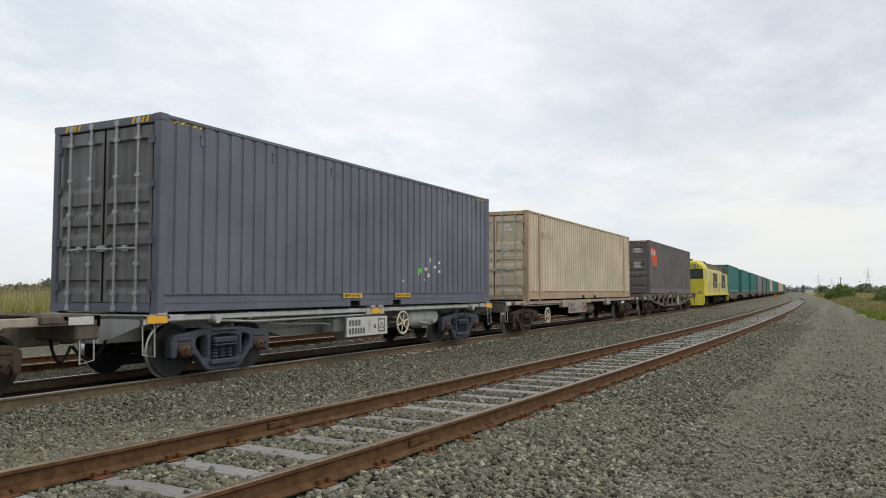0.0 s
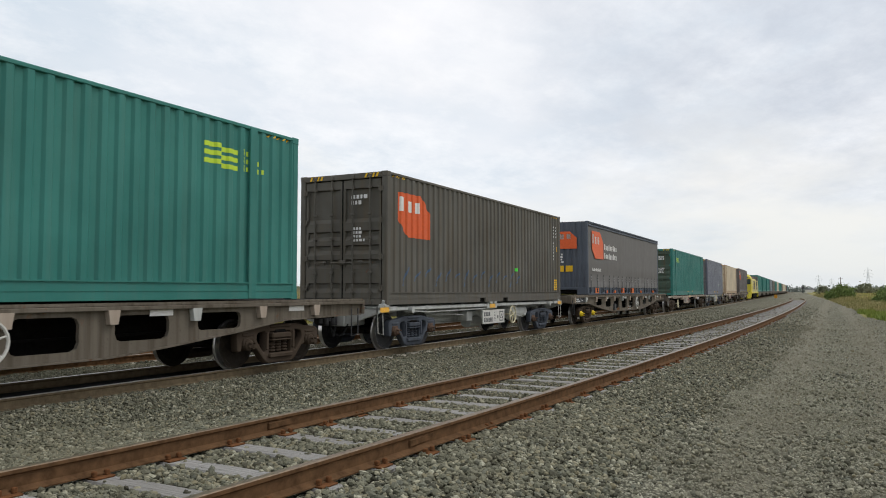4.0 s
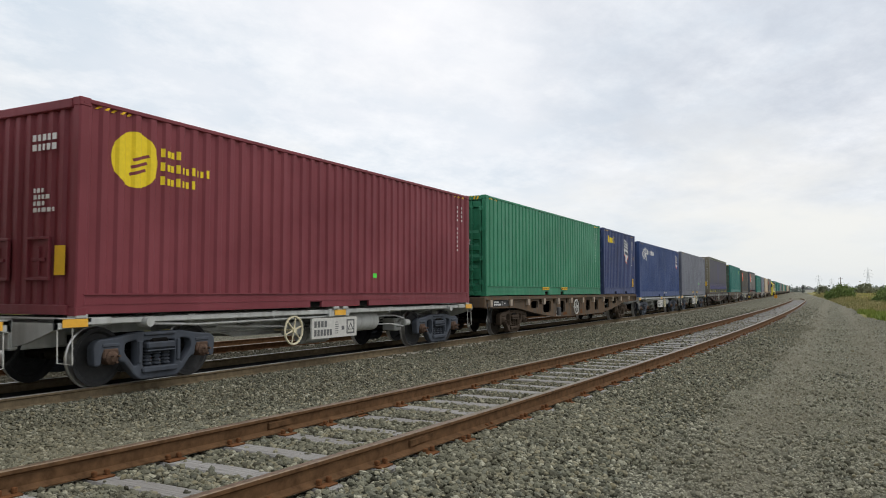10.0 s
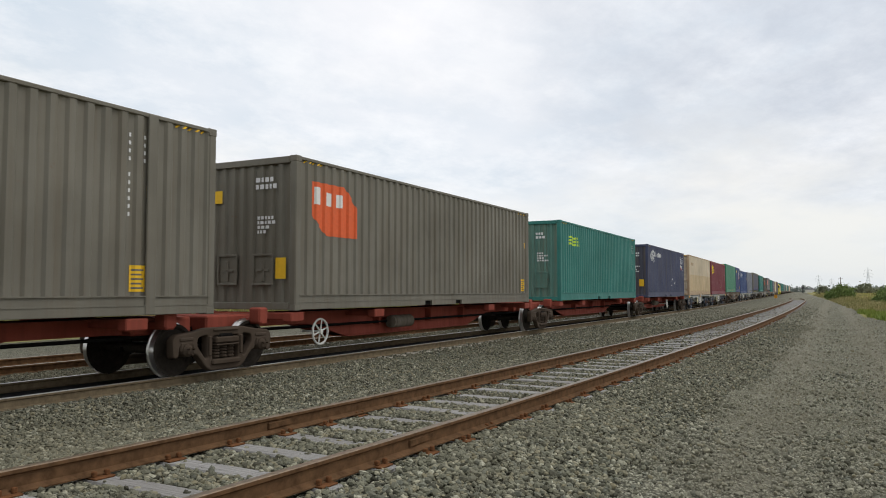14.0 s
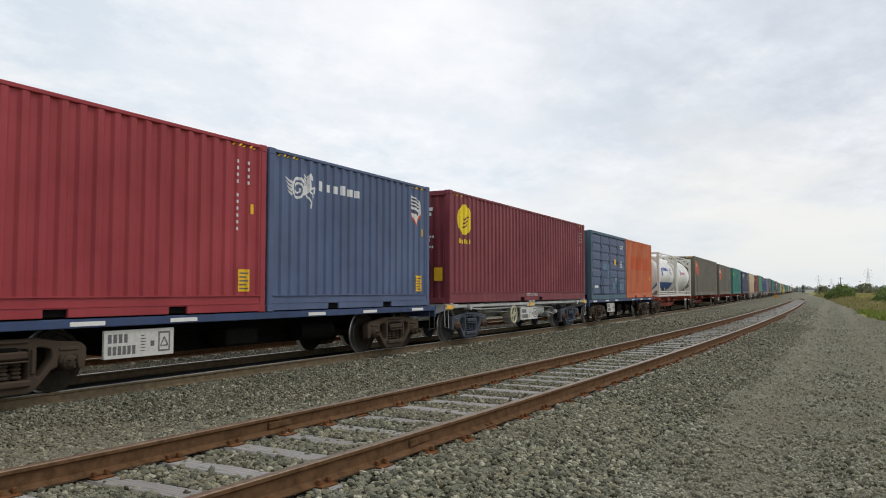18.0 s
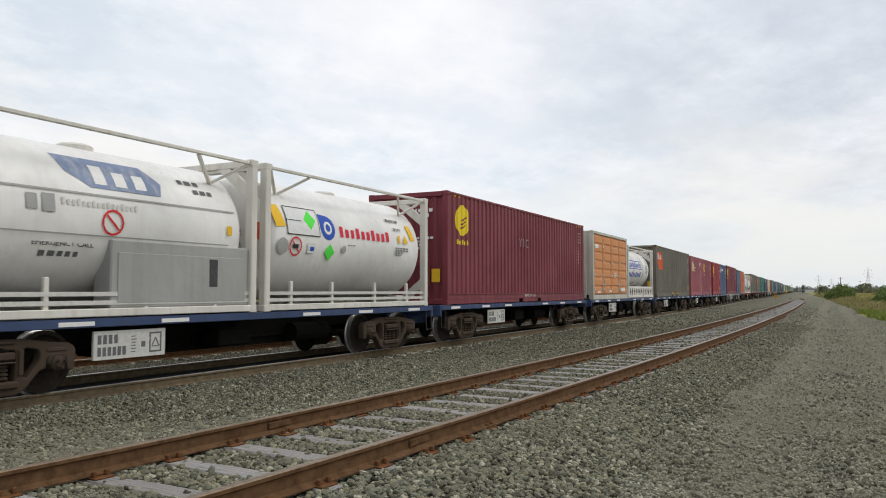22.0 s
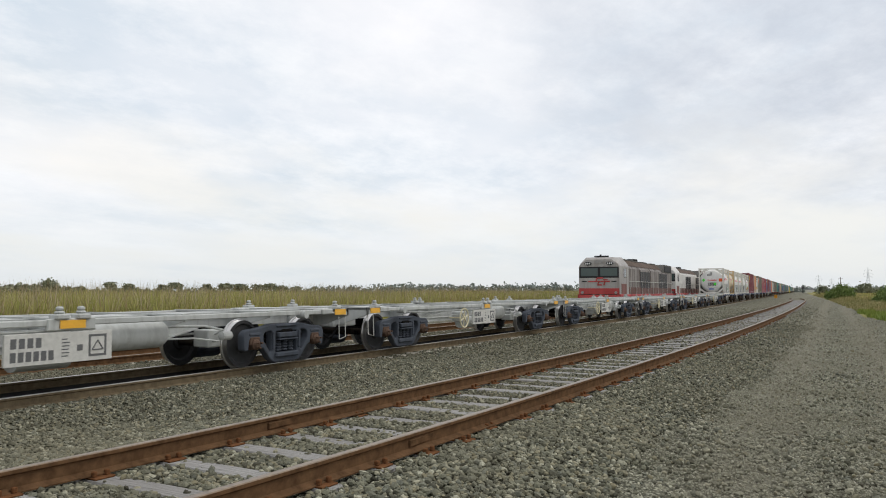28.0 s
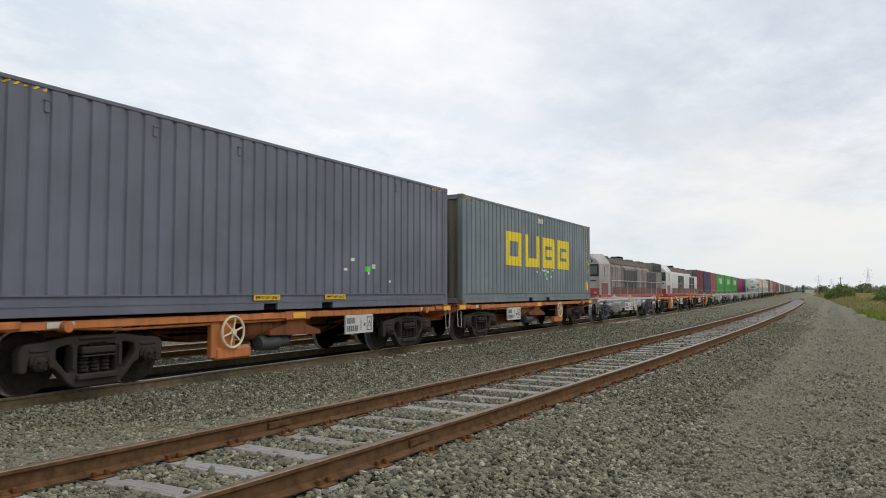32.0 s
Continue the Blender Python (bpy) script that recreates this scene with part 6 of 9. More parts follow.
def ride(ob, u, z=0.0, train=0):
    RIDERS.append((ob, u, z, train))
    x, y, a = line_at(u, LANE if train == 0 else LANE_B)
    ob.matrix_basis = pose(x, y, RAIL + z, 0, 0, math.degrees(a))
    return ob


P_GREY = paint("container_slate_grey", (0.126, 0.135, 0.170), (0.10, 0.09, 0.08), 0.12, 0.45, 0, 0.18)
P_SLATEDOOR = paint("container_slate_grimy_door", (0.20, 0.20, 0.205), (0.11, 0.085, 0.055), 0.5, 0.6, 0.05, 0.75)
P_TAUPE = paint("container_dark_taupe", (0.155, 0.143, 0.112), (0.12, 0.085, 0.05), 0.2, 0.55, 0.05, 0.3)
P_SOOTY = paint("container_sooty_taupe", (0.098, 0.092, 0.078), (0.14, 0.10, 0.055), 0.25, 0.6, 0.08, 0.4)
P_SLATEEND = paint("slate_blue_end", (0.085, 0.10, 0.125), (0.10, 0.09, 0.08), 0.25, 0.6, 0.05, 0.3)
P_TEAL = paint("container_teal", (0.026, 0.178, 0.150), (0.16, 0.20, 0.17), 0.2, 0.5, 0.0, 0.18)
P_TEALDOOR = paint("dirty_teal_door", (0.062, 0.098, 0.072), (0.13, 0.09, 0.05), 0.5, 0.65, 0.1, 0.8)
P_BEIGE = paint("container_beige", (0.60, 0.51, 0.37), (0.36, 0.26, 0.15), 0.25, 0.55, 0.03, 0.15)
P_BEIGERIM = paint("rusty_beige_rim", (0.46, 0.34, 0.22), (0.20, 0.10, 0.05), 0.4, 0.65, 0.25, 0.5)
P_BLUE = paint("container_blue", (0.035, 0.068, 0.19), (0.09, 0.09, 0.10), 0.2, 0.5, 0.05, 0.2)
P_NAVY = paint("container_faded_navy", (0.05, 0.06, 0.118), (0.125, 0.108, 0.095), 0.4, 0.55, 0.06, 0.65)
P_GREEN = paint("container_green", (0.022, 0.195, 0.100), (0.06, 0.12, 0.07), 0.15, 0.45, 0, 0.15)
P_MAROON = paint("container_maroon", (0.185, 0.031, 0.042), (0.16, 0.06, 0.06), 0.2, 0.5, 0.03, 0.2)
P_ROSE = paint("container_faded_maroon", (0.345, 0.10, 0.118), (0.20, 0.09, 0.09), 0.2, 0.55, 0.03, 0.2)
P_RED = paint("container_red", (0.30, 0.033, 0.042), (0.18, 0.06, 0.05), 0.2, 0.5, 0.03, 0.2)
P_FBLUE = paint("container_faded_blue", (0.08, 0.112, 0.205), (0.14, 0.15, 0.16), 0.25, 0.6, 0.05, 0.3)
P_WORNBLUE = paint("worn_blue_doors", (0.085, 0.115, 0.205), (0.09, 0.10, 0.10), 0.55, 0.6, 0.05, 0.75)
P_WORNTEAL = paint("worn_teal_frame", (0.07, 0.13, 0.18), (0.10, 0.10, 0.08), 0.5, 0.6, 0.15, 0.6)
P_FORANGE = paint("container_faded_orange", (0.56, 0.145, 0.055), (0.30, 0.13, 0.07), 0.25, 0.55, 0.05, 0.3)
P_DOORORANGE = paint("orange_side_doors", (0.62, 0.265, 0.10), (0.35, 0.18, 0.08), 0.3, 0.6, 0.05, 0.3)
P_PALEFRAME = paint("pale_grey_frame", (0.54, 0.53, 0.46), (0.22, 0.18, 0.11), 0.4, 0.6, 0.15, 0.5)
P_STEELBLUE = paint("container_steel_blue_grey", (0.16, 0.192, 0.204), (0.13, 0.12, 0.10), 0.2, 0.5, 0.03, 0.25)
P_CLOTH = faded_cloth("grey_tarpaulin", (0.20, 0.195, 0.19), (0.155, 0.145, 0.135), 0.25)
P_BCLOTH = faded_cloth("faded_blue_tarpaulin", (0.03, 0.026, 0.23), (0.066, 0.062, 0.082), 0.8)
P_LOCKORANGE = plain("lock_box_orange", (0.62, 0.14, 0.03), 0.55, 0, 0.15)
P_TANKWHITE = paint("tank_white", (0.72, 0.71, 0.68), (0.42, 0.36, 0.28), 0.15, 0.35, 0, 0.15)
P_TANKBEIGE = paint("grimy_beige_tank", (0.66, 0.52, 0.34), (0.22, 0.14, 0.07), 0.25, 0.45, 0, 0.35)
P_FRAMEWHITE = paint("tank_frame_white", (0.66, 0.64, 0.58), (0.35, 0.25, 0.15), 0.25, 0.5, 0.03, 0.3)
P_FRAMEBEIGE = paint("tank_frame_tan", (0.55, 0.40, 0.22), (0.25, 0.15, 0.08), 0.35, 0.6, 0.1, 0.4)
P_SKIRT = paint("grey_skirt", (0.33, 0.33, 0.31), (0.2, 0.18, 0.15), 0.12, 0.45, 0, 0.2)


QLAB = "light grey skeletal container wagon"


def q_wagon(variant=0):
    bd = [(-1.1, 0.5, 0.40, 0.80), (-0.92, 0.63, 0.42, 0.82), (-0.66, 0.94, 0.40, 0.80)][variant]
    return skeletal_wagon("q%d" % variant, 6.45, DECK_Q, M_QGREY, M_BOGIE_GREY, M_AXBOX, 0.48 if variant == 1 else 0.55, [bd], (1.26, -1.42, 1.72)[variant], 4.55, QLAB + ", white number board and handbrake wheel", 1.1 if variant == 1 else 2.6)


WAGON_Q = [q_wagon(0), q_wagon(1), q_wagon(2)]
ORANGE_LAB = "orange skeletal container wagon with dark bogies"
WAGON_O = skeletal_wagon("o", 6.45, 1.0, M_ORANGE, M_BOGIE_DARK, M_BOGIE_DARK, 0.50, [(1.55, 2.6, 0.46, 0.85)], -1.75, 4.31, ORANGE_LAB, -0.5, m_sill=M_ORANGESHADE, orange=-1)
WAGON_O2 = skeletal_wagon("p", 6.45, 1.0, M_ORANGE, M_BOGIE_DARK, M_BOGIE_DARK, 0.66, [(-2.8, -1.7, 0.45, 0.83)], 2.29, 4.6, ORANGE_LAB, -0.4, m_sill=M_ORANGESHADE, orange=1)
WAGON_T = skeletal_wagon("t", 9.2, 1.05, M_TANRAIL, M_BOGIE_BROWN, M_BOGIE_BROWN, 0.48, [], -5.0, 6.98, "rust-brown skeletal container wagon with a pale number board", 0.75, m_sill=M_BLACK)
for sd in (1, -1):
    tb = board(WAGON_T, -2.65, -0.34, 0.50, 0.94, sd * 1.16, True, M_TANRAIL)
    for yb in (-3.19, 3.0):
        part("side_bracket", "tbracket", lambda: Shape().box(-0.09, 0.09, -0.33, 0.33, -0.14, 0.14, 0.03), M_TANRAIL, WAGON_T, at=(sd * 1.14, yb, 0.88))
def t_gear():
    s = Shape().box(-0.45, 0.5, -5.2, 5.2, 0.52, 0.92)
    rg = random.Random(4)
    for i in range(26):
        y = -5.0 + i * 0.39 + rg.uniform(-0.1, 0.1)
        s.box(0.3, 0.3 + rg.uniform(0.05, 0.35), y, y + rg.uniform(0.05, 0.3), 0.36 + rg.uniform(0, 0.16), 0.6, 0.01)
    s.tube((0.62, -5.4, 0.47), (0.62, 5.4, 0.47), 0.022, n=6).tube((0.70, -4.4, 0.56), (0.70, 4.4, 0.56), 0.03, n=6)
    return s


part("underfloor_gear", None, t_gear(), M_BLACK, WAGON_T)
words("110", 0.17, plain("sign_red", (0.6, 0.03, 0.03)), "speed_marking", WAGON_T, (1.19, -0.92, 0.86), label="red speed marking")
words("KMH", 0.17, plain("sign_red", (0.6, 0.03, 0.03)), "speed_marking", WAGON_T, (1.19, -0.58, 0.72), label="red speed marking")
WAGON_C = blue_wagon()
WAGON_G, gb = girder_wagon()
WAGON_G2, gb = girder_wagon("b")
WAGON_G3, gb = girder_wagon("c")
USED = set()


def wagon(proto, u, train=0):
    if proto.name in USED:
        w = copy_thing(proto, pose(0, 0, 0))
    else:
        USED.add(proto.name)
        w = proto
    return ride(w, u, 0.0, train)


def girder(u, frame_m=None, cap=None, proto=None):
    proto = proto or WAGON_G
    w = wagon(proto, u) if proto.name not in USED else None
    if w is None:
        w = thing("container_wagon", proto["label"], "wagon", "wagons of the passing train")
        for o in [o for o in proto.children if not o.name.startswith("bogie")]:
            n = o.copy()
            scene.collection.objects.link(n)
            n.parent = w
            for ch in o.children:
                m2 = ch.copy()
                scene.collection.objects.link(m2)
                m2.parent = n
        ride(w, u)
    for k in (1, -1):
        bogie(w, k * gb, frame_m or M_BOGIE_BROWN, M_BOGIE_BROWN, cap if k < 0 else None)
    return w


def far_wagon():
    """Plain long wagon that stays far from the camera."""
    w = thing("container_wagon", "long dark brown container wagon far along the train", "wagon", "wagons of the passing train")
    for sd in (1, -1):
        part("side_girder", "fgirder%d" % sd, lambda: Shape().prism([(-9.5, 0.85), (-5.6, 0.8), (-3.6, 0.46), (3.6, 0.46), (5.6, 0.8), (9.5, 0.85), (9.5, 1.195), (-9.5, 1.195)], "x", min(sd * 1.08, sd * 1.16), max(sd * 1.08, sd * 1.16)), M_BROWN, w)
    part("deck", "fdeck", lambda: Shape().box(-1.1, 1.1, -9.5, 9.5, 1.0, 1.19), M_BLACK, w)
    for k in (1, -1):
        b = part("bogie", "fbogie", lambda: Shape().box(-1.05, 1.05, -1.1, 1.1, 0.4, 0.7, 0.05), M_BOGIE_DARK, w, at=(0, 7.0 * k, 0))
        for j in (-AX, AX):
            part("wheelset", "fwheels", lambda: Shape().turned([(-0.8, WR), (0.8, WR)], "x", (0, 0, 0), 16), M_WHEEL, b, at=(0, j, WR))
    return w


WAGON_F = far_wagon()
FT40, FT20, FT48 = 12.22, 6.06, 14.6
Z_Q, Z_G, Z_C, Z_S, Z_O, Z_T = 1.02, 1.20, 0.985, 0.985, 1.0, 1.05


def yellow_labels(L2, where=((1.06, 0.22),), H=3.0):
    return [bar(y - 0.4, y + 0.4, 0.27, 0.42) for y in (-0.95, 0.95)]


def small_print(L2, H, seed=1, two=True):
    out = code_column(L2 - 0.75, H - 0.35, 11, 0.085, 0.055, 0.03)
    if two:
        out += code_column(L2 - 0.48, H - 0.35, 4, 0.085, 0.05, 0.03)
    return out


def std_marks(L2, H, pr=True, lab=True, mid=True):
    ms = []
    if pr:
        ms.append(("lettering_column", M_LETTER, small_print(L2, H)))
    if lab:
        ms.append(("notice_label", M_YELLOW, [bar(L2 - 0.70, L2 - 0.42, 0.36, 0.74), bar(L2 - 0.42, L2 - 0.3, H - 1.25, H - 1.08)]))
        ms.append(("label_print", M_DIMINK, [bar(L2 - 0.67, L2 - 0.45 - 0.03 * (k % 2), 0.40 + 0.065 * k, 0.425 + 0.065 * k) for k in range(5)]))
    if mid:
        ms.append(("lift_label", M_YELLOW, [bar(-1.32, -0.62, 0.19, 0.285), bar(0.75, 1.45, 0.19, 0.285)]))
    return ms


def rear_code(H, seed=3):
    """Rows of dashes on the end that faces back."""
    return [("end_lettering", M_LETTER, [[(u, z) for u, z in p] for p in code_rows(0.25, H - 0.45, 2, 0.05, 0.09, seed) + code_rows(0.3, H - 1.2, 4, 0.04, 0.06, seed + 1)])]


def shield(L2, H):
    y = -L2 + 0.55
    return [("logo_shield", M_LOGORED, logo_plate(y, H - 1.40, 1.52, 1.04)), ("logo_bars", M_WHITE, glyphs(y + 0.06, H - 0.80, 0.34, 3, 0.84))]


def lime_logo(y, z, s=1.0):
    out = []
    for k in range(3):
        zz = z - k * 0.17 * s
        out += [[(y, zz), (y + 0.5 * s, zz + 0.02 * s), (y + 0.5 * s, zz + 0.12 * s), (y, zz + 0.1 * s)], [(y + 0.5 * s, zz - 0.05 * s), (y + 1.0 * s, zz - 0.05 * s), (y + 1.0 * s, zz + 0.05 * s), (y + 0.5 * s, zz + 0.05 * s)]]
        out += glyphs(y + 1.15 * s, zz - 0.03 * s, 0.13 * s, 4 + k, 0.7, 0.24)
    return [("logo_stripes", M_LOGOLIME, out)]


def sun_logo(L2, H, r=0.41, y=None, txt=True):
    y = -L2 + 0.95 if y is None else y
    a, b = sun_disc(y, H - 0.72, r)
    ms = [("logo_disc", M_LOGOYEL, a), ("logo_slots", P_MAROON, b)]
    if txt:
        ms.append(("logo_lettering", M_LOGOYEL, glyphs(y + r + 0.06, H - 0.60, 0.13, 4, 0.62) + glyphs(y + r + 0.06, H - 0.81, 0.13, 10, 0.62) + glyphs(y + r + 0.06, H - 1.02, 0.13, 7, 0.62)))
    else:
        ms.append(("logo_lettering", M_LOGOYEL, glyphs(y - r * 0.8, H - 0.72 - r - 0.24, 0.13, 8, 0.6)))
    return ms


def swirl_logo(L2, H, s=1.0, back=1.25):
    ms = [("logo_swirl", M_LETTER, seahorse(-L2 + 1.15 * s, H - 0.66, 0.85 * s)), ("logo_lettering", M_LETTER, glyphs(-L2 + 1.98 * s, H - 0.62, 0.26 * s, 6, 1.05, 0.18))]
    y, z = L2 - (back if back > 2 else back * s), H - 0.28
    ms.append(("logo_pennant", M_LETTER, [[(y, z), (y + 0.02 * s, z - 0.52 * s), (y + 0.38 * s, z - 0.95 * s), (y + 0.66 * s, z - 0.56 * s), (y + 0.62 * s, z - 0.14 * s)]]))
    ms.append(("pennant_stripes", P_NAVY, [stroke(y + 0.05 * s, z - (0.1 + 0.11 * k) * s, y + 0.58 * s, z - (0.19 + 0.11 * k) * s, 0.06 * s) for k in range(3)] + [stroke(y + 0.1 * s, z - 0.50 * s, y + 0.56 * s, z - 0.58 * s, 0.12 * s)]))
    ms.append(("pennant_edge", M_LOGORED, [stroke(y + 0.02 * s, z - 0.54 * s, y + 0.38 * s, z - 0.97 * s, 0.04), stroke(y + 0.38 * s, z - 0.97 * s, y + 0.67 * s, z - 0.58 * s, 0.04)]))
    return ms


def stickers(seed, y, z, n=5):
    r = random.Random(seed)
    return [("sticker", M_WHITE, [bar(y + dx, y + dx + r.uniform(0.05, 0.16), z + dz, z + dz + r.uniform(0.04, 0.1)) for dx, dz in [(r.uniform(-0.6, 1.4), r.uniform(-0.25, 0.3)) for _ in range(n)]]), ("green_tag", M_GREENTAG, [bar(y + 0.25, y + 0.42, z + 0.02, z + 0.13)])]


H40 = 3.0
L40 = FT40 / 2
L20 = FT20 / 2
L48 = FT48 / 2


def build_train():
    # leading part, already past the camera
    kinds = ["teal", "teal", "teal", "slate", "taupe", "teal", "beige", "teal", "teal", "taupe", "beige", "beige", "beige", "teal", "maroon", "teal"]
    pal = {"teal": P_TEAL, "slate": P_STEELBLUE, "taupe": P_TAUPE, "beige": P_BEIGE, "maroon": P_MAROON}
    word = {"teal": "teal corrugated container far along the train", "slate": "blue-grey corrugated container far along the train", "taupe": "dark taupe corrugated container far along the train", "beige": "beige corrugated container far along the train", "maroon": "maroon corrugated container far along the train"}
    u = 83.6 + 9.6
    for k in kinds:
        wagon(WAGON_F, u)
        ride(container("container", FT48, 2.95, pal[k], word[k], hazard=False), u, Z_G)
        u += 19.9
    # cars as they come past
    wagon(WAGON_T, 30.6)
    ride(container("container", 14.3, 2.98, P_BEIGE, "long beige corrugated container with rust-brown rims", rim=P_BEIGERIM, posts=(-6.0, 6.0), deep=True, end_marks=rear_code(2.98), marks=[("old_lettering", P_BEIGERIM, glyphs(-6.0, 2.1, 0.3, 5, 0.8, 0.14))]), 30.6, Z_T)
    girder(50.04)
    ride(container("container", FT48, 2.98, paint("container_dull_grey", (0.145, 0.13, 0.125), (0.14, 0.10, 0.06), 0.2, 0.55, 0.05, 0.3), "long dull grey container with an orange-red shield", deep=True, end_marks=rear_code(2.98, 5), marks=shield(L48, 2.98)), 50.04, Z_G)
    wagon(WAGON_Q[0], 14.19)
    ride(container("container", FT40, 3.02, P_GREY, "slate-grey corrugated container with barred doors", deep=True, m_end=P_SLATEDOOR, marks=[std_marks(L40, 3.02, True, False, True)[-1]] + stickers(2, 1.6, 0.75, 9)), 14.19, Z_Q)
    wagon(WAGON_T, -2.02)
    ride(container("container", FT48, 3.02, P_TEAL, "long teal container with lime striped logo", deep=True, posts=(-6.05, 6.05), m_end=P_TEALDOOR, end_marks=rear_code(2.98, 9), marks=lime_logo(-5.84, 2.43, 0.62) + [("lift_label", M_YELLOW, [bar(-1.29, -0.9, 0.245, 0.30), bar(0.78, 1.2, 0.245, 0.30)])]), -2.02, Z_T)
    girder(-21.66, None, M_LOGOYEL)
    sh = shield(L48, 2.98)
    ride(sheet_curtain("curtain_container", FT48, 3.04, P_CLOTH, P_SLATEEND, "grey tarpaulin curtain container with orange-red shield", strap_ys=(-6.9, -5.9, -4.9, -3.9, -3.1, -2.3, -1.51, -0.67, -0.04, 0.51, 1.23, 1.97, 3.54, 4.18, 5.39, 6.2, 6.9), boxes=((-5.9, 0.23), (-4.2, 0.1), (-2.78, 0.1), (-1.22, 0.23), (0.78, 0.24), (2.78, 0.1), (5.93, 0.1)), box_m=P_LOCKORANGE, m_base=paint("slate_rail", (0.07, 0.085, 0.11), (0.05, 0.05, 0.05), 0.3, 0.6), marks=[("logo_shield", M_LOGORED, logo_plate(-6.75, 1.52, 1.85, 1.15)), ("logo_bars", M_WHITE, glyphs(-6.68, 2.14, 0.40, 3, 0.84)), ("logo_lettering", M_WHITE, glyphs(-4.75, 1.95, 0.26, 9, 0.78) + glyphs(-4.75, 1.56, 0.26, 9, 0.78) + glyphs(-6.7, 0.98, 0.13, 14, 0.62))],
                       end_marks=[("logo_shield", M_LOGORED, logo_plate(-0.32, 1.9, 1.08, 0.72)), ("logo_bars", M_WHITE, glyphs(-0.26, 2.3, 0.28, 3, 0.84)), ("notice_label", M_YELLOW, [bar(-0.1, 0.2, 0.95, 1.2), bar(0.28, 0.58, 0.95, 1.2)]), ("end_lettering", M_LETTER, code_rows(-0.15, 1.7, 4, 0.05, 0.07, 4))]), -21.66, Z_G)
    wagon(WAGON_Q[2], -38.71)
    ride(container("container", FT40, 3.06, P_SOOTY, "dark taupe container with orange-red shield and blue scrawl", deep=True, end_marks=rear_code(3.0, 7), marks=shield(L40, 3.0) + std_marks(L40, 3.0, True, True, False) + [("green_tag", M_GREENTAG, [bar(1.7, 1.95, 0.95, 1.05)]), ("scrawl", paint("blue_scrawl", (0.06, 0.105, 0.18)), [stroke(-5.4 + 0.55 * i, 0.45 + 0.12 * (i % 3), -5.1 + 0.55 * i, 0.9 - 0.1 * (i % 2), 0.05) for i in range(14)])]), -38.62, Z_Q)
    girder(-55.23)
    ride(container("container", FT48, 3.02, P_TEAL, "long teal container with small lime logo and grimy doors", deep=True, posts=(-6.05, 6.05), m_end=P_TEALDOOR, end_marks=rear_code(2.98, 11), marks=lime_logo(4.9, 2.5, 0.8)), -55.23, Z_G)
    girder(-75.17, M_BOGIE_DARK, None, WAGON_G2)
    ride(sheet_curtain("curtain_container", 14.85, 3.10, P_BCLOTH, paint("taupe_frame", (0.21, 0.19, 0.14), (0.12, 0.09, 0.05), 0.3, 0.6), "faded dark blue tarpaulin curtain container with bright blue hem", strap_ys=(-6.56, -5.26, -3.80, -2.31, -0.99, 1.12, 2.4, 3.7, 5.0, 6.3), boxes=((-7.2, 0.13), (-6.03, 0.11), (-4.82, 0.10), (-3.0, 0.08), (3.0, 0.1), (6.03, 0.11)), box_m=M_LOGOYEL, m_base=paint("grey_green_rail", (0.16, 0.17, 0.13)),
                       end_marks=[("logo_disc", M_LOGOYEL, [disc(0.1, 2.1, 0.42)]), ("logo_figure", paint("dark_emblem", (0.03, 0.03, 0.05)), [[(-0.1, 1.75), (0.28, 1.75), (0.24, 2.2), (0.1, 2.42), (-0.02, 2.2)]]), ("logo_lettering", M_LETTER, glyphs(-0.35, 1.5, 0.18, 6, 0.9)), ("notice_label", M_YELLOW, [bar(0.7, 0.98, 0.55, 0.95), bar(-0.75, -0.45, 0.6, 0.95), bar(-0.4, 0.4, 0.16, 0.28)] + [bar(-0.8 + 0.2 * i, -0.66 + 0.2 * i, 2.72, 2.84) for i in range(8)]), ("end_lettering", M_LETTER, code_column(1.0, 2.8, 18, 0.1, 0.06, 0.04))]), -75.22, Z_G)
    wagon(WAGON_Q[0], -91.82)
    ride(container("container", FT40, 3.02, P_GREY, "slate-grey corrugated container with barred doors", deep=True, m_end=P_SLATEDOOR, marks=[std_marks(L40, 3.02, True, False, True)[-1]] + stickers(4, 2.0, 0.8, 4)), -91.82, Z_Q)
    wagon(WAGON_Q[0], -105.21)
    cb = container("container", FT40, 2.94, P_BLUE, "blue corrugated container with white swirl logo", end="wall", end_marks=rear_code(2.94, 13), marks=swirl_logo(L40, 2.94))
    words("EMPTY LIFT ONLY", 0.12, M_WHITE, "lift_notice", cb, (HW + 0.004, 1.0, 0.215))
    ride(cb, -105.21, Z_Q)
    girder(-121.9, None, None, WAGON_G3)
    ride(container("container", FT20, 2.95, paint("container_worn_blue", (0.04, 0.062, 0.165), (0.10, 0.07, 0.05), 0.3, 0.5, 0.12, 0.3), "short blue container with yellow lettering blocks", marks=[("logo_lettering", M_LOGOYEL, glyphs(-L20 + 0.75, 2.35, 0.3, 4, 0.9))] + swirl_logo(L20, 2.95, 1.25, 2.25)[-3:] + std_marks(L20, 2.95, True, True, False)), -115.45, Z_G)
    ride(container("container", FT40, 2.95, P_GREEN, "bright green corrugated container", end="door", end_marks=rear_code(2.95, 15), marks=std_marks(L40, 2.95, True, False, True)), -125.27, Z_G)
    wagon(WAGON_Q[1], -138.61)
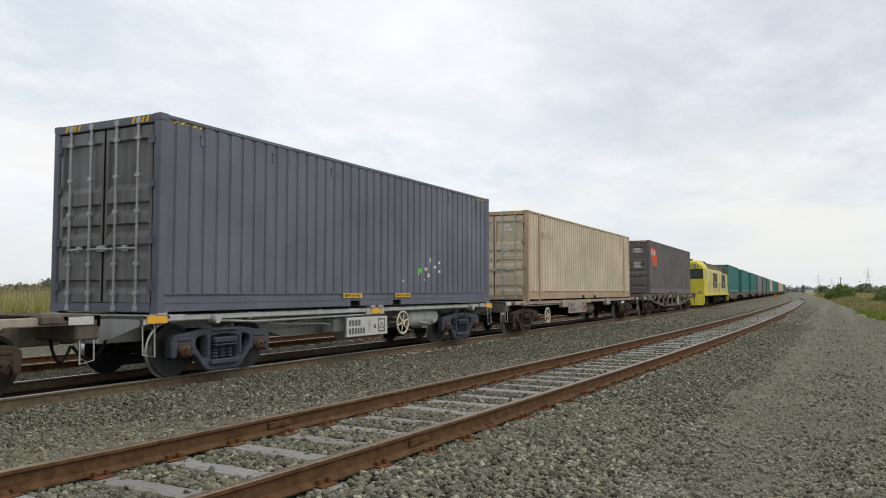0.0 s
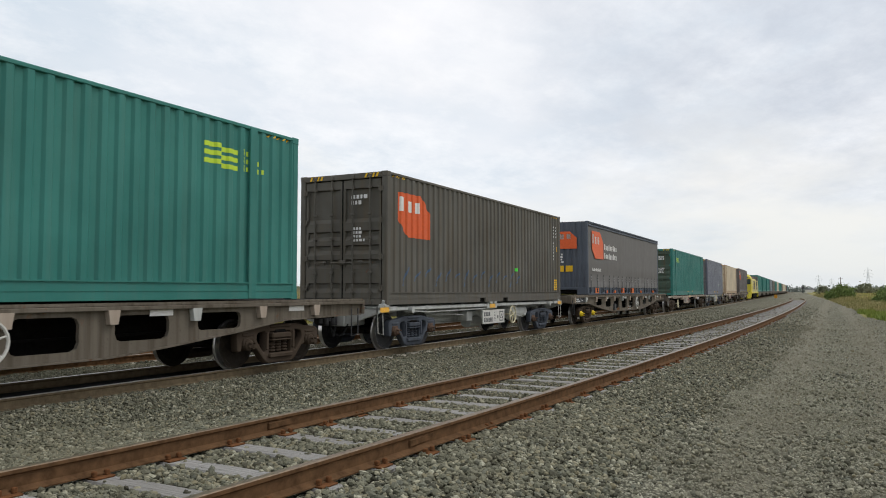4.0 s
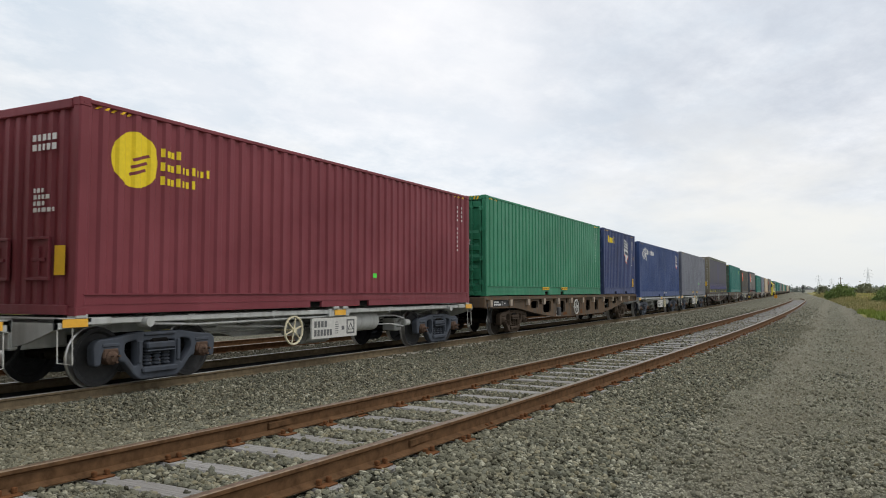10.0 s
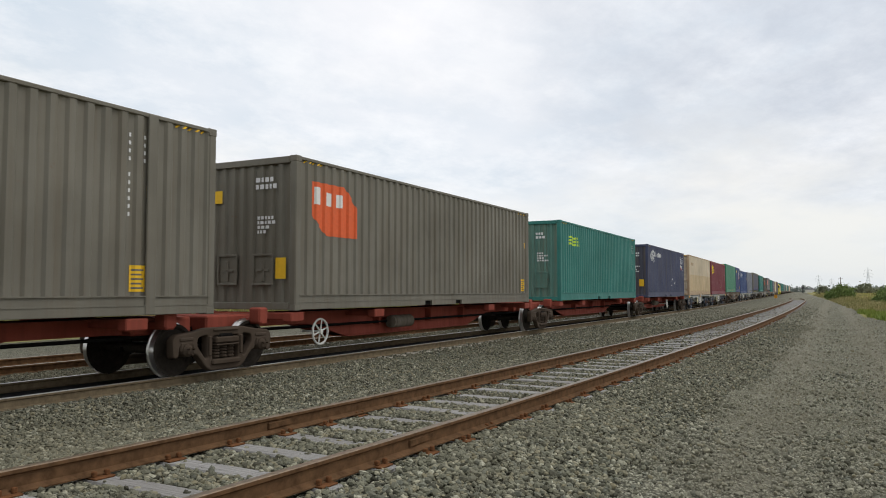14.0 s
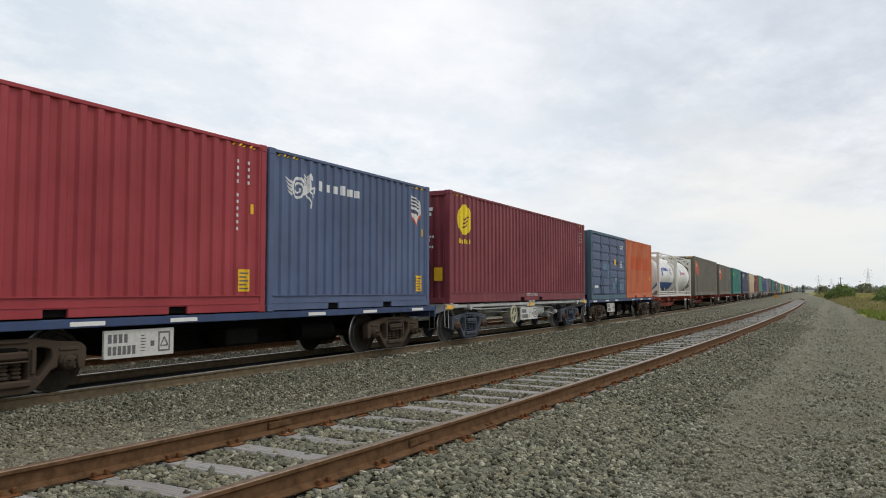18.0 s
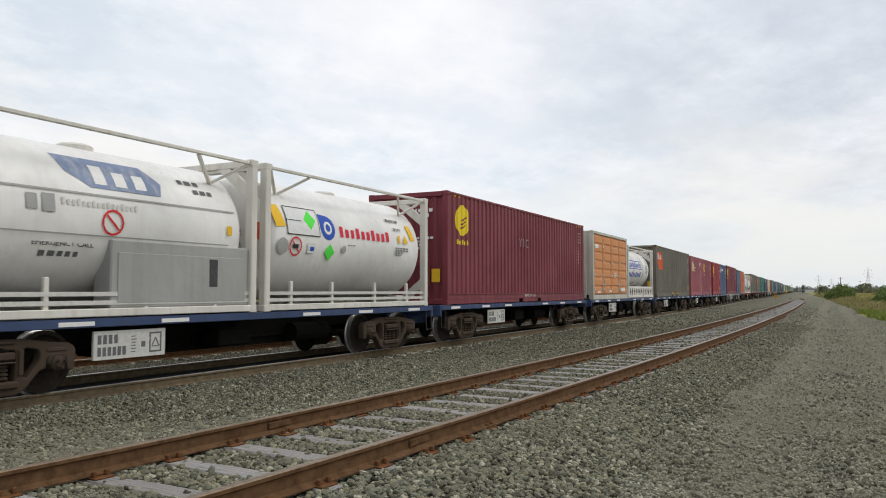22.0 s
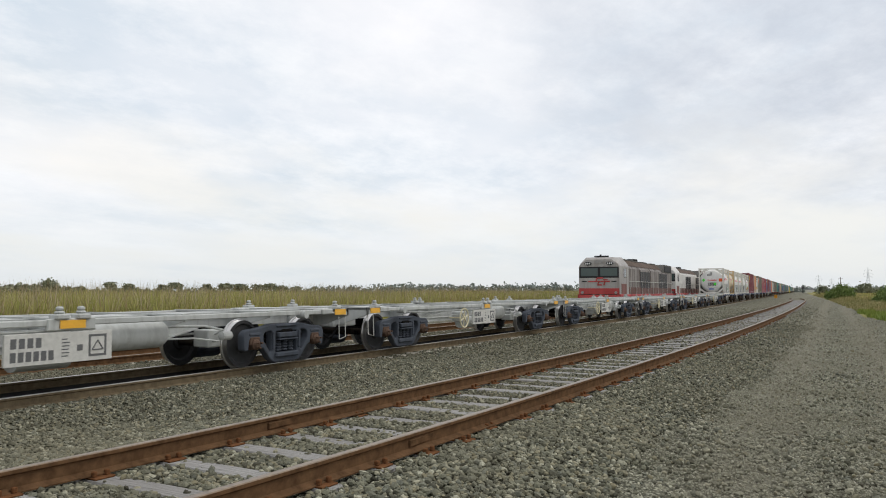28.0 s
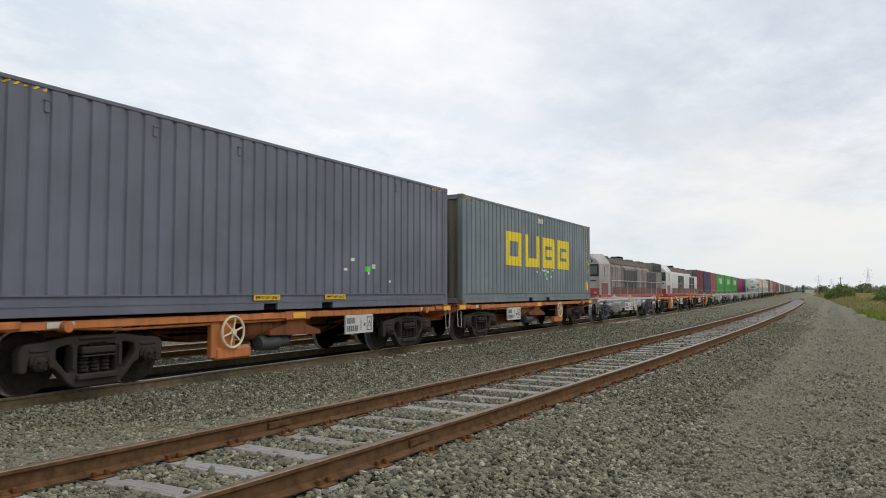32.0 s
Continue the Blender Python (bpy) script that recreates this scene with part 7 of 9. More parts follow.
    ride(container("container", FT40, 2.95, P_MAROON, "maroon container with round yellow logo", end="wall", end_marks=rear_code(2.95, 17) + [("notice_label", M_YELLOW, [bar(0.78, 1.0, 0.55, 0.95)])], marks=sun_logo(L40, 2.95) + std_marks(L40, 2.95, True, False, False) + [("green_tag", M_GREENTAG, [bar(1.2, 1.4, 0.62, 0.72)])]), -138.61, Z_Q)
    wagon(WAGON_Q[1], -151.97)
    low = [bar(-L40 + 0.15, L40 - 0.15, 0.2, 1.52)]
    ride(container("container", FT40, 2.95, P_BEIGE, "two-tone cream and tan container with rusty doors", rim=P_BEIGERIM, m_end=paint("grimy_beige_door", (0.54, 0.46, 0.35), (0.16, 0.09, 0.05), 0.5, 0.6, 0.15, 0.8), marks=[("tan_lower_band", paint("tan_paint", (0.56, 0.44, 0.27), (0.3, 0.18, 0.08), 0.2, 0.55, 0, 0.2), low), ("old_lettering", P_BEIGERIM, glyphs(-5.0, 2.2, 0.26, 6, 0.8, 0.1))]), -151.97, Z_Q)
    # red articulated set
    spots = [-166.53, -181.99, -197.52, -213.2, -228.6]
    for i, u in enumerate(spots):
        ride(spine_platform(i == 0, i == 4, i in (0, 2), 0.44 if i == 0 else -5.05), u)
    ride(container("container", FT40, 2.95, P_NAVY, "faded navy container with white swirl logo", end="wall", m_end=paint("grimy_navy_end", (0.07, 0.072, 0.098), (0.13, 0.105, 0.075), 0.6, 0.6, 0.1, 0.85), end_marks=rear_code(2.95, 19) + [("notice_label", M_YELLOW, [bar(0.72, 0.98, 0.62, 1.0)])], marks=swirl_logo(L40, 2.95, 1.0, 1.5) + std_marks(L40, 2.95, True, False, False) + stickers(8, 1.6, 0.8, 5)[:1]), -166.6, Z_S)
    ride(container("container", FT40, 3.0, P_TEAL, "teal container with lime striped logo and dented end", end="wall", m_end=paint("pale_teal_end", (0.10, 0.22, 0.18), (0.2, 0.15, 0.09), 0.4, 0.6, 0.05, 0.5), end_marks=rear_code(3.0, 21), marks=lime_logo(-5.0, 2.4, 0.75) + std_marks(L40, 3.0, True, False, False)), -181.99, Z_S)
    ride(container("container", FT40, 2.93, P_TAUPE, "dark taupe container with faded orange shield", deep=True, end="wall", end_marks=rear_code(3.0, 23) + [("notice_label", M_YELLOW, [bar(0.75, 1.0, 0.6, 1.0), bar(-0.85, -0.6, 2.1, 2.35)])], marks=shield(L40, 2.86) + std_marks(L40, 3.0, False, True, False)), -197.52, Z_S)
    ride(container("container", 14.7, 3.0, P_TAUPE, "long dark taupe container with orange shield", deep=True, posts=(-6.05, 6.05), marks=shield(L48, 3.0) + std_marks(6.4, 3.0, True, True, False)), -213.05, Z_S)
    blue_band = paint("tank_blue_band", (0.02, 0.09, 0.28))
    al = lambda y, z, s=1.0: [("logo_drop", M_LOGOBLUE, [disc(y, z, 0.22 * s, 16), [(y - 0.22 * s, z), (y - 0.22 * s, z + 0.24 * s), (y, z + 0.22 * s)]]), ("logo_ring", M_WHITE, [disc(y, z, 0.12 * s, 14)]), ("logo_dot", M_LOGOBLUE, [disc(y, z, 0.07 * s, 12)]), ("logo_lettering", plain("logo_red", (0.62, 0.03, 0.06)), glyphs(y + 0.36 * s, z - 0.14 * s, 0.20 * s, 10, 0.72, 0.18))]
    ride(tank_box("tank_container", P_TANKWHITE, P_FRAMEWHITE, "white tank container with faded markings", "plain", marks=al(-1.0, 1.6, 0.8) + [("hazard_plate", M_LOGORED, [bar(-2.2, -1.8, 1.9, 2.1)])]), -225.53, Z_S)
    ride(tank_box("tank_container", P_TANKWHITE, P_FRAMEWHITE, "white tank container with blue lower band", "plain", r=1.1, marks=[("blue_band", blue_band, [bar(-2.6, 2.6, 0.35, 0.9)]), ("logo_panel", M_LOGOBLUE, [bar(-1.6, -1.2, 1.3, 1.75)]), ("logo_lettering", M_LOGOBLUE, glyphs(-1.0, 1.6, 0.24, 9, 0.6)), ("tank_print", M_DIMINK, code_rows(1.2, 1.8, 4, 0.05, 0.07, 6))], end_marks=[("hazard_diamond", M_GREENTAG, [diamond(0.2, 1.5, 0.36)])]), -231.74, Z_S)

    def pair(u):
        return wagon(WAGON_C, u)

    pair(-243.09)
    o = container("container", FT20, 2.92, P_FORANGE, "short faded orange container", pockets=True, marks=[("orange_panel", paint("fresh_orange", (0.62, 0.10, 0.02)), [bar(-1.9, 2.3, 1.45, 2.1)]), ("patch", paint("patch_orange", (0.60, 0.12, 0.03)), [bar(-0.4, 0.0, 0.2, 0.75), bar(1.0, 1.35, 0.3, 0.8)]), ("notice_label", M_YELLOW, [bar(2.45, 2.6, 0.95, 1.1)])])
    ride(o, -239.98, Z_C)
    pb = paint("patch_pale_blue", (0.09, 0.17, 0.26), (0.05, 0.08, 0.12), 0.3)
    ride(side_door_box("side_door_container", P_WORNBLUE, P_WORNTEAL, "worn blue container with four ribbed folding side doors", marks=[*[("paint_patch", pb, [q_]) for q_ in (bar(-1.25, -0.25, 1.28, 1.55), bar(-0.6, -0.2, 0.95, 1.28), bar(0.4, 0.9, 0.45, 0.72), bar(1.7, 2.5, 0.42, 0.68), bar(0.85, 1.3, 0.75, 0.95))], ("notice_label", M_YELLOW, [bar(0.75, 1.05, 1.55, 1.82)]), ("lettering_rows", M_LETTER, code_rows(1.85, 1.75, 3, 0.05, 0.07, 3) + code_rows(1.85, 2.5, 2, 0.05, 0.06, 5)), ("sticker", M_WHITE, [bar(-2.6, -2.0, 0.5, 0.6), bar(0.9, 1.2, 0.85, 0.95)])]), -246.2, Z_C)
    wagon(WAGON_Q[1], -256.32)
    cr = container("container", FT40, 3.0, P_MAROON, "maroon container with round yellow logo", end="wall", end_marks=rear_code(3.0, 25) + [("notice_label", M_YELLOW, [bar(0.75, 1.0, 0.6, 0.95)])], marks=sun_logo(L40, 3.0, 0.42, -L40 + 0.95, False) + std_marks(L40, 3.0, True, False, False))
    words("EMPTY LIFT ONLY", 0.13, M_WHITE, "lift_notice", cr, (HW + 0.004, 0.0, 0.215))
    ride(cr, -256.32, Z_Q)
    pair(-269.63)
    ride(container("container", FT20, 2.95, P_FBLUE, "short faded blue container with white swirl logo", end="wall", marks=swirl_logo(L20, 2.95, 0.75) + std_marks(L20, 2.95, False, True, False)), -266.57, Z_C)
    ride(container("container", FT20, 2.95, P_RED, "short red container with round yellow logo", end="wall", marks=sun_logo(L20, 2.95, 0.36, -L20 + 0.75, False) + std_marks(L20, 2.95, True, True, False)), -272.69, Z_C)
    pair(-283.1)
    ride(container("container", FT20, 2.95, paint("container_dusty_maroon", (0.285, 0.075, 0.098), (0.20, 0.09, 0.09), 0.2, 0.55, 0.03, 0.2), "short maroon container with round yellow logo", end="wall", marks=sun_logo(L20, 2.95, 0.36, -L20 + 1.3, False) + std_marks(L20, 2.95, True, True, False)), -280.02, Z_C)
    pale = plain("logo_pale_yellow", (0.70, 0.66, 0.38))
    a, b = sun_disc(-L20 + 1.12, 2.18, 0.39)
    ride(container("container", FT20, 2.95, P_ROSE, "short faded rose-red container with pale yellow logo", end="wall", end_marks=[("notice_label", M_YELLOW, [bar(0.65, 0.95, 0.45, 0.85)]), ("end_lettering", M_LETTER, code_column(1.0, 2.3, 11, 0.09, 0.05, 0.04))], marks=[("logo_disc", pale, a), ("logo_slots", P_ROSE, b), ("logo_lettering", pale, glyphs(-1.46, 2.28, 0.13, 4, 0.62) + glyphs(-1.46, 2.07, 0.13, 11, 0.62) + glyphs(-1.46, 1.86, 0.13, 7, 0.62)), ("logo_ring", M_LETTER, [disc(1.75, 2.45, 0.15, 14)])] + std_marks(L20, 2.95, True, True, False)), -286.2, Z_C)
    pair(-296.4)
    ride(container("container", FT40, 3.02, P_TAUPE, "dark taupe container with orange-red shield", deep=True, end="wall", rim=None, end_marks=rear_code(3.0, 27) + [("notice_label", M_YELLOW, [bar(0.7, 1.0, 0.6, 0.95)])], castings=M_RUST, marks=shield(L40, 3.02) + std_marks(L40, 3.02, True, True, True)), -296.4, Z_C)
    pair(-309.67)
    ride(tank_box("tank_container", P_TANKWHITE, P_FRAMEWHITE, "white tank container with blue panel and lattice rails", "lattice", r=1.06, zc=1.5, marks=[("logo_panel", M_LOGOBLUE, hollow(-2.75, 0.75, 1.50, 1.94, 0.04) + glyphs(-2.5, 1.58, 0.27, 11, 0.85)), ("logo_lettering", M_LOGOBLUE, glyphs(-2.4, 1.10, 0.26, 10, 0.95)), ("warning_ring", plain("sign_red", (0.6, 0.03, 0.03)), [disc(-0.35, 0.78, 0.09, 12)]), ("tank_print", M_DIMINK, code_rows(1.75, 1.75, 5, 0.05, 0.06, 8))]), -306.51, Z_C)
    ride(side_door_box("side_door_container", P_DOORORANGE, P_PALEFRAME, "orange container with ribbed side doors in a pale frame", marks=[("sticker", M_WHITE, [bar(-2.7, -2.2, 2.2, 2.36), bar(-2.4, -1.9, 0.28, 0.36), bar(-0.4, 0.0, 0.3, 0.4), bar(1.6, 2.5, 0.35, 0.5)]), ("lettering_rows", M_LETTER, code_rows(0.5, 1.2, 3, 0.05, 0.06, 12))]), -312.83, Z_C)
    pair(-323.36)
    cr = container("container", FT40, 3.0, P_MAROON, "maroon container with round yellow logo", end="wall", end_marks=rear_code(3.0, 29) + [("notice_label", M_YELLOW, [bar(0.75, 1.0, 0.6, 0.95)])], marks=sun_logo(L40, 3.0, 0.42, -L40 + 0.95, False) + std_marks(L40, 3.0, True, False, False))
    words("EMPTY LIFT ONLY", 0.13, M_WHITE, "lift_notice", cr, (HW + 0.004, 0.0, 0.215))
    words("Y I C", 0.40, plain("worn_chalk", (0.34, 0.27, 0.27), 0.9), "chalk_letters", cr, (HW + 0.004, -0.6, 1.9), label="chalked letters")
    ride(cr, -323.36, Z_C)

    grn = M_GREENTAG
    sign_red = plain("sign_red", (0.6, 0.03, 0.03))
    warn = lambda y, z, r=0.17: [stroke(y + r * math.cos(a0), z + r * math.sin(a0), y + r * math.cos(a0 + 0.45), z + r * math.sin(a0 + 0.45), 0.03) for a0 in [0.42 * i for i in range(15)]] + [stroke(y - 0.6 * r, z + 0.6 * r, y + 0.6 * r, z - 0.6 * r, 0.03)]

    def gas_marks(plate=M_LOGORED):
        return al(-1.05, 1.63, 1.12) + [("yellow_stripe", M_YELLOW, [[(-2.76, 1.95), (-2.50, 1.97), (-2.38, 1.57), (-2.66, 1.55)], [(2.16, 1.92), (2.36, 1.92), (2.46, 1.56), (2.26, 1.56)]]), ("hazard_plate", plate, [bar(-2.34, -1.36, 1.44, 1.96)]), ("plate_panel", M_WHITE, [bar(-1.86, -1.39, 1.55, 1.93)]), ("hazard_diamond", grn, [diamond(-1.63, 1.74, 0.38)]), ("plate_border", M_INK, hollow(-2.35, -1.35, 1.43, 1.97, 0.014) + [bar(-2.34, -1.88, 1.70, 1.712)]), ("warning_ring", sign_red, warn(-2.11, 1.21)), ("warning_figure", M_INK, [bar(-2.2, -2.03, 1.17, 1.25)]), ("document_label", M_LETTER, [bar(-1.75, -1.5, 1.1, 1.3)]), ("blue_label", M_LOGOBLUE, [bar(-1.68, -1.55, 1.14, 1.22)]), ("tank_print", M_DIMINK, code_rows(1.52, 1.37, 4, 0.05, 0.035, 5) + code_rows(1.35, 2.02, 1, 0.05, 0.06, 6) + code_rows(1.55, 1.82, 1, 0.04, 0.06, 16) + code_rows(-0.4, 1.33, 1, 0.03, 0.025, 7)), ("warning_mark", M_YELLOW, [[(1.88, 1.48), (2.1, 1.48), (1.99, 1.68)], bar(1.66, 1.76, 1.48, 1.65)])]

    def plate_words(c, r=1.15, zc=1.36):
        for txt, z in (("22", 1.83), ("2187", 1.60)):
            d = (z - zc) / r
            words(txt, 0.17, M_INK, "plate_number", c, (r * math.sqrt(1 - d * d) + 0.032, -2.11, z))
        for txt, z in (("22", 1.54), ("2187", 1.38)):
            words(txt, 0.14, M_INK, "plate_number", c, (0.89, -3.03 + 0.19, z), (90, 0, 0))
        return c
    low_label = [("data_label", M_LETTER, [bar(0.75, 1.4, 0.25, 0.78)]), ("label_diamond", grn, [diamond(1.2, 0.6, 0.3)]), ("label_print", M_INK, hollow(0.75, 1.4, 0.25, 0.78, 0.012) + code_rows(0.82, 0.7, 4, 0.04, 0.05, 2))]
    gas_end = [("hazard_diamond", grn, [diamond(-0.75, 1.45, 0.34), diamond(0.35, 1.05, 0.34)]), ("hazard_plate", M_LOGORED, [bar(0.72, 1.06, 1.3, 1.62)]), ("logo_lettering", plain("logo_red", (0.62, 0.03, 0.06)), glyphs(-0.35, 1.38, 0.14, 9, 0.6)), ("data_label", M_INK, hollow(-0.32, 0.55, 0.72, 1.25, 0.015) + code_rows(-0.28, 1.18, 3, 0.06, 0.07, 9)), ("tank_print", M_DIMINK, code_rows(-0.4, 2.1, 2, 0.05, 0.08, 10)), ("maker_label", M_LOGOBLUE, [bar(-0.25, 0.25, 0.5, 0.6)])]
    pair(-336.7)
    ride(tank_box("tank_container", P_TANKWHITE, P_FRAMEWHITE, "white gas tank container with red and blue logo", "plain", r=1.16, marks=gas_marks(M_LETTER) + [("small_diamond", grn, [diamond(-1.04, 1.14, 0.34)]), ("scraped_patch", P_SKIRT, [disc(-2.5, 1.2, 0.16, 9), disc(-0.55, 1.22, 0.08, 7)])], end_marks=gas_end), -333.56, Z_C)
    half_skirt = tank_box("tank_container", P_TANKWHITE, P_FRAMEWHITE, "white gas tank container with a grey locker", "plain", r=1.14, marks=[("logo_panel", paint("slate_logo", (0.16, 0.21, 0.33), (0.5, 0.5, 0.5), 0.5, 0.5, 0, 0.6), [[(-0.65, 2.24), (0.85, 2.24), (1.1, 2.0), (1.02, 1.80), (-0.2, 1.80), (-0.55, 2.0)]]), ("logo_lettering", M_WHITE, glyphs(-0.12, 1.86, 0.28, 3, 1.0)), ("tank_print", M_DIMINK, code_rows(1.5, 2.14, 1, 0.07, 0.07, 4) + code_rows(1.75, 2.0, 1, 0.06, 0.07, 14) + code_rows(-0.95, 0.90, 1, 0.06, 0.07, 24)), ("faded_lettering", M_OFFWHITE, glyphs(-0.7, 1.52, 0.09, 16, 0.7)), ("warning_ring", sign_red, warn(0.10, 1.33)), ("document_label", P_SKIRT, [bar(-1.2, -1.05, 1.42, 1.62), bar(-0.98, -0.8, 1.40, 1.64)]), ("cladding_edge", P_SKIRT, [bar(-2.6, 2.55, 1.685, 1.71), bar(-2.6, 2.4, 1.12, 1.14)]), ("notice_label", M_YELLOW, [bar(2.35, 2.46, 1.30, 1.45)])], end_marks=gas_end)
    words("EMERGENCY CALL", 0.11, M_INK, "emergency_notice", half_skirt, (1.085, -0.62, 1.0))
    lk = part("locker", "locker", lambda: Shape().box(HW - 0.42, HW - 0.06, 0.07, 2.87, 0.13, 1.1, 0.02), P_SKIRT, half_skirt, "grey valve locker")
    part("locker_door", "lockd", lambda: Shape().box(HW - 0.062, HW - 0.045, 0.18, 2.78, 0.2, 0.92, 0.01), P_SKIRT, lk)
    part("hand_hole", "hole", lambda: Shape().box(-0.008, 0.008, -0.09, 0.09, -0.22, 0.22, 0.006), M_DKGREY, lk, at=(HW - 0.043, 2.03, 0.66))
    ride(half_skirt, -339.82, Z_C)
    pair(-349.9)
    for u, d in ((-346.78, 0), (-352.99, 1)):
        ride(plate_words(tank_box("tank_container", P_TANKWHITE, P_FRAMEWHITE, "white gas tank container with grey skirt panels", "skirt", r=1.15, marks=gas_marks() + low_label, end_marks=gas_end, m_skirt=P_SKIRT)), u, Z_C)
    pair(-363.4)
    ride(tank_box("tank_container", P_TANKBEIGE, P_FRAMEBEIGE, "grimy beige gas tank container in a tan frame", "stripe", r=1.15, marks=al(-0.9, 1.62, 0.95) + [("data_label", M_LETTER, [bar(1.4, 1.95, 1.0, 1.65)]), ("label_diamond", grn, [diamond(1.75, 1.45, 0.3), bar(0.55, 0.75, 0.95, 1.05)])], end_marks=gas_end), -360.31, Z_C)
    ride(plate_words(tank_box("tank_container", P_TANKWHITE, P_FRAMEWHITE, "white gas tank container with grey skirt panels", "skirt", r=1.15, marks=gas_marks() + low_label, end_marks=gas_end, m_skirt=P_SKIRT)), -366.48, Z_C)
    # empties
    for i, u in enumerate((-376.85, -390.2, -403.6, -417.0, -430.4, -443.9)):
        wagon(WAGON_Q[1], u)
    wagon(WAGON_O2, -457.05)
    wagon(WAGON_O, -470.3)
    wagon(WAGON_Q[0], -483.7)
    wagon(WAGON_O2, -497.2)
    za, zb, th, wd = 1.15, 2.21, 0.29, 1.31

    def ring(y):
        return [bar(y, y + th, za, zb), bar(y + th, y + wd, za, za + th), bar(y + th, y + wd, zb - th, zb), bar(y + wd - th, y + wd, za + th, zb - th)]
    inner = lambda y: [bar(y + 0.42, y + wd - th, 1.56, 1.80)]
    blocks = [ring(-2.98), ring(-1.31)[:2] + ring(-1.31)[3:] + [bar(-1.31 + wd - th, -1.31 + wd, zb - th, zb)], ring(0.31) + inner(0.31), ring(1.96) + inner(1.96)]
    ride(container("container", FT40, 3.0, P_STEELBLUE, "blue-grey container with large yellow block logo", rim=None, deep=True, castings=P_TAUPE, end="wall", m_end=P_TAUPE, marks=[("logo_block", M_LOGOYEL, p) for p in blocks] + stickers(6, 0.3, 0.85, 9) + [("notice_label", M_YELLOW, [bar(5.5, 5.79, 0.38, 0.72)]), ("warning_mark", M_YELLOW, [[(5.72, 1.4), (5.95, 1.4), (5.83, 1.58)], bar(5.78, 5.88, 1.05, 1.25)]), ("lettering_column", M_LOGOYEL, code_column(5.6, 2.44, 14, 0.09, 0.06, 0.02)), ("pale_patch", M_OFFWHITE, [bar(-0.2, 0.35, 2.66, 2.82)])]), -497.2, Z_O)
    wagon(WAGON_O, -510.3)
    ride(container("container", FT40, 3.02, P_GREY, "slate-grey corrugated container with barred doors", deep=True, m_end=P_SLATEDOOR, marks=[std_marks(L40, 3.02, True, False, True)[-1]] + stickers(9, 2.0, 0.75, 5)), -510.3, Z_O)


build_train()
# ---- engines ----
M_CABGLASS = plain("green_cab_glass", (0.05, 0.075, 0.07), 0.08, 0.0, 0.05)
M_GLASS = plain("dark_cab_glass", (0.03, 0.035, 0.04), 0.08, 0.0, 0.05)


def ring_body(name, sections, material, parent, label=""):
    """A skin over matching outlines: sections are (y, [(x, z), ...])."""
    n = len(sections[0][1])
    pts = [(x, y, z) for y, prof in sections for x, z in prof]
    faces = [tuple(range(n - 1, -1, -1)), tuple(range((len(sections) - 1) * n, len(sections) * n))]
    for k in range(len(sections) - 1):
        faces += [(k * n + i, k * n + (i + 1) % n, (k + 1) * n + (i + 1) % n, (k + 1) * n + i) for i in range(n)]
    return part(name, None, Shape().add(pts, faces), material, parent, label)


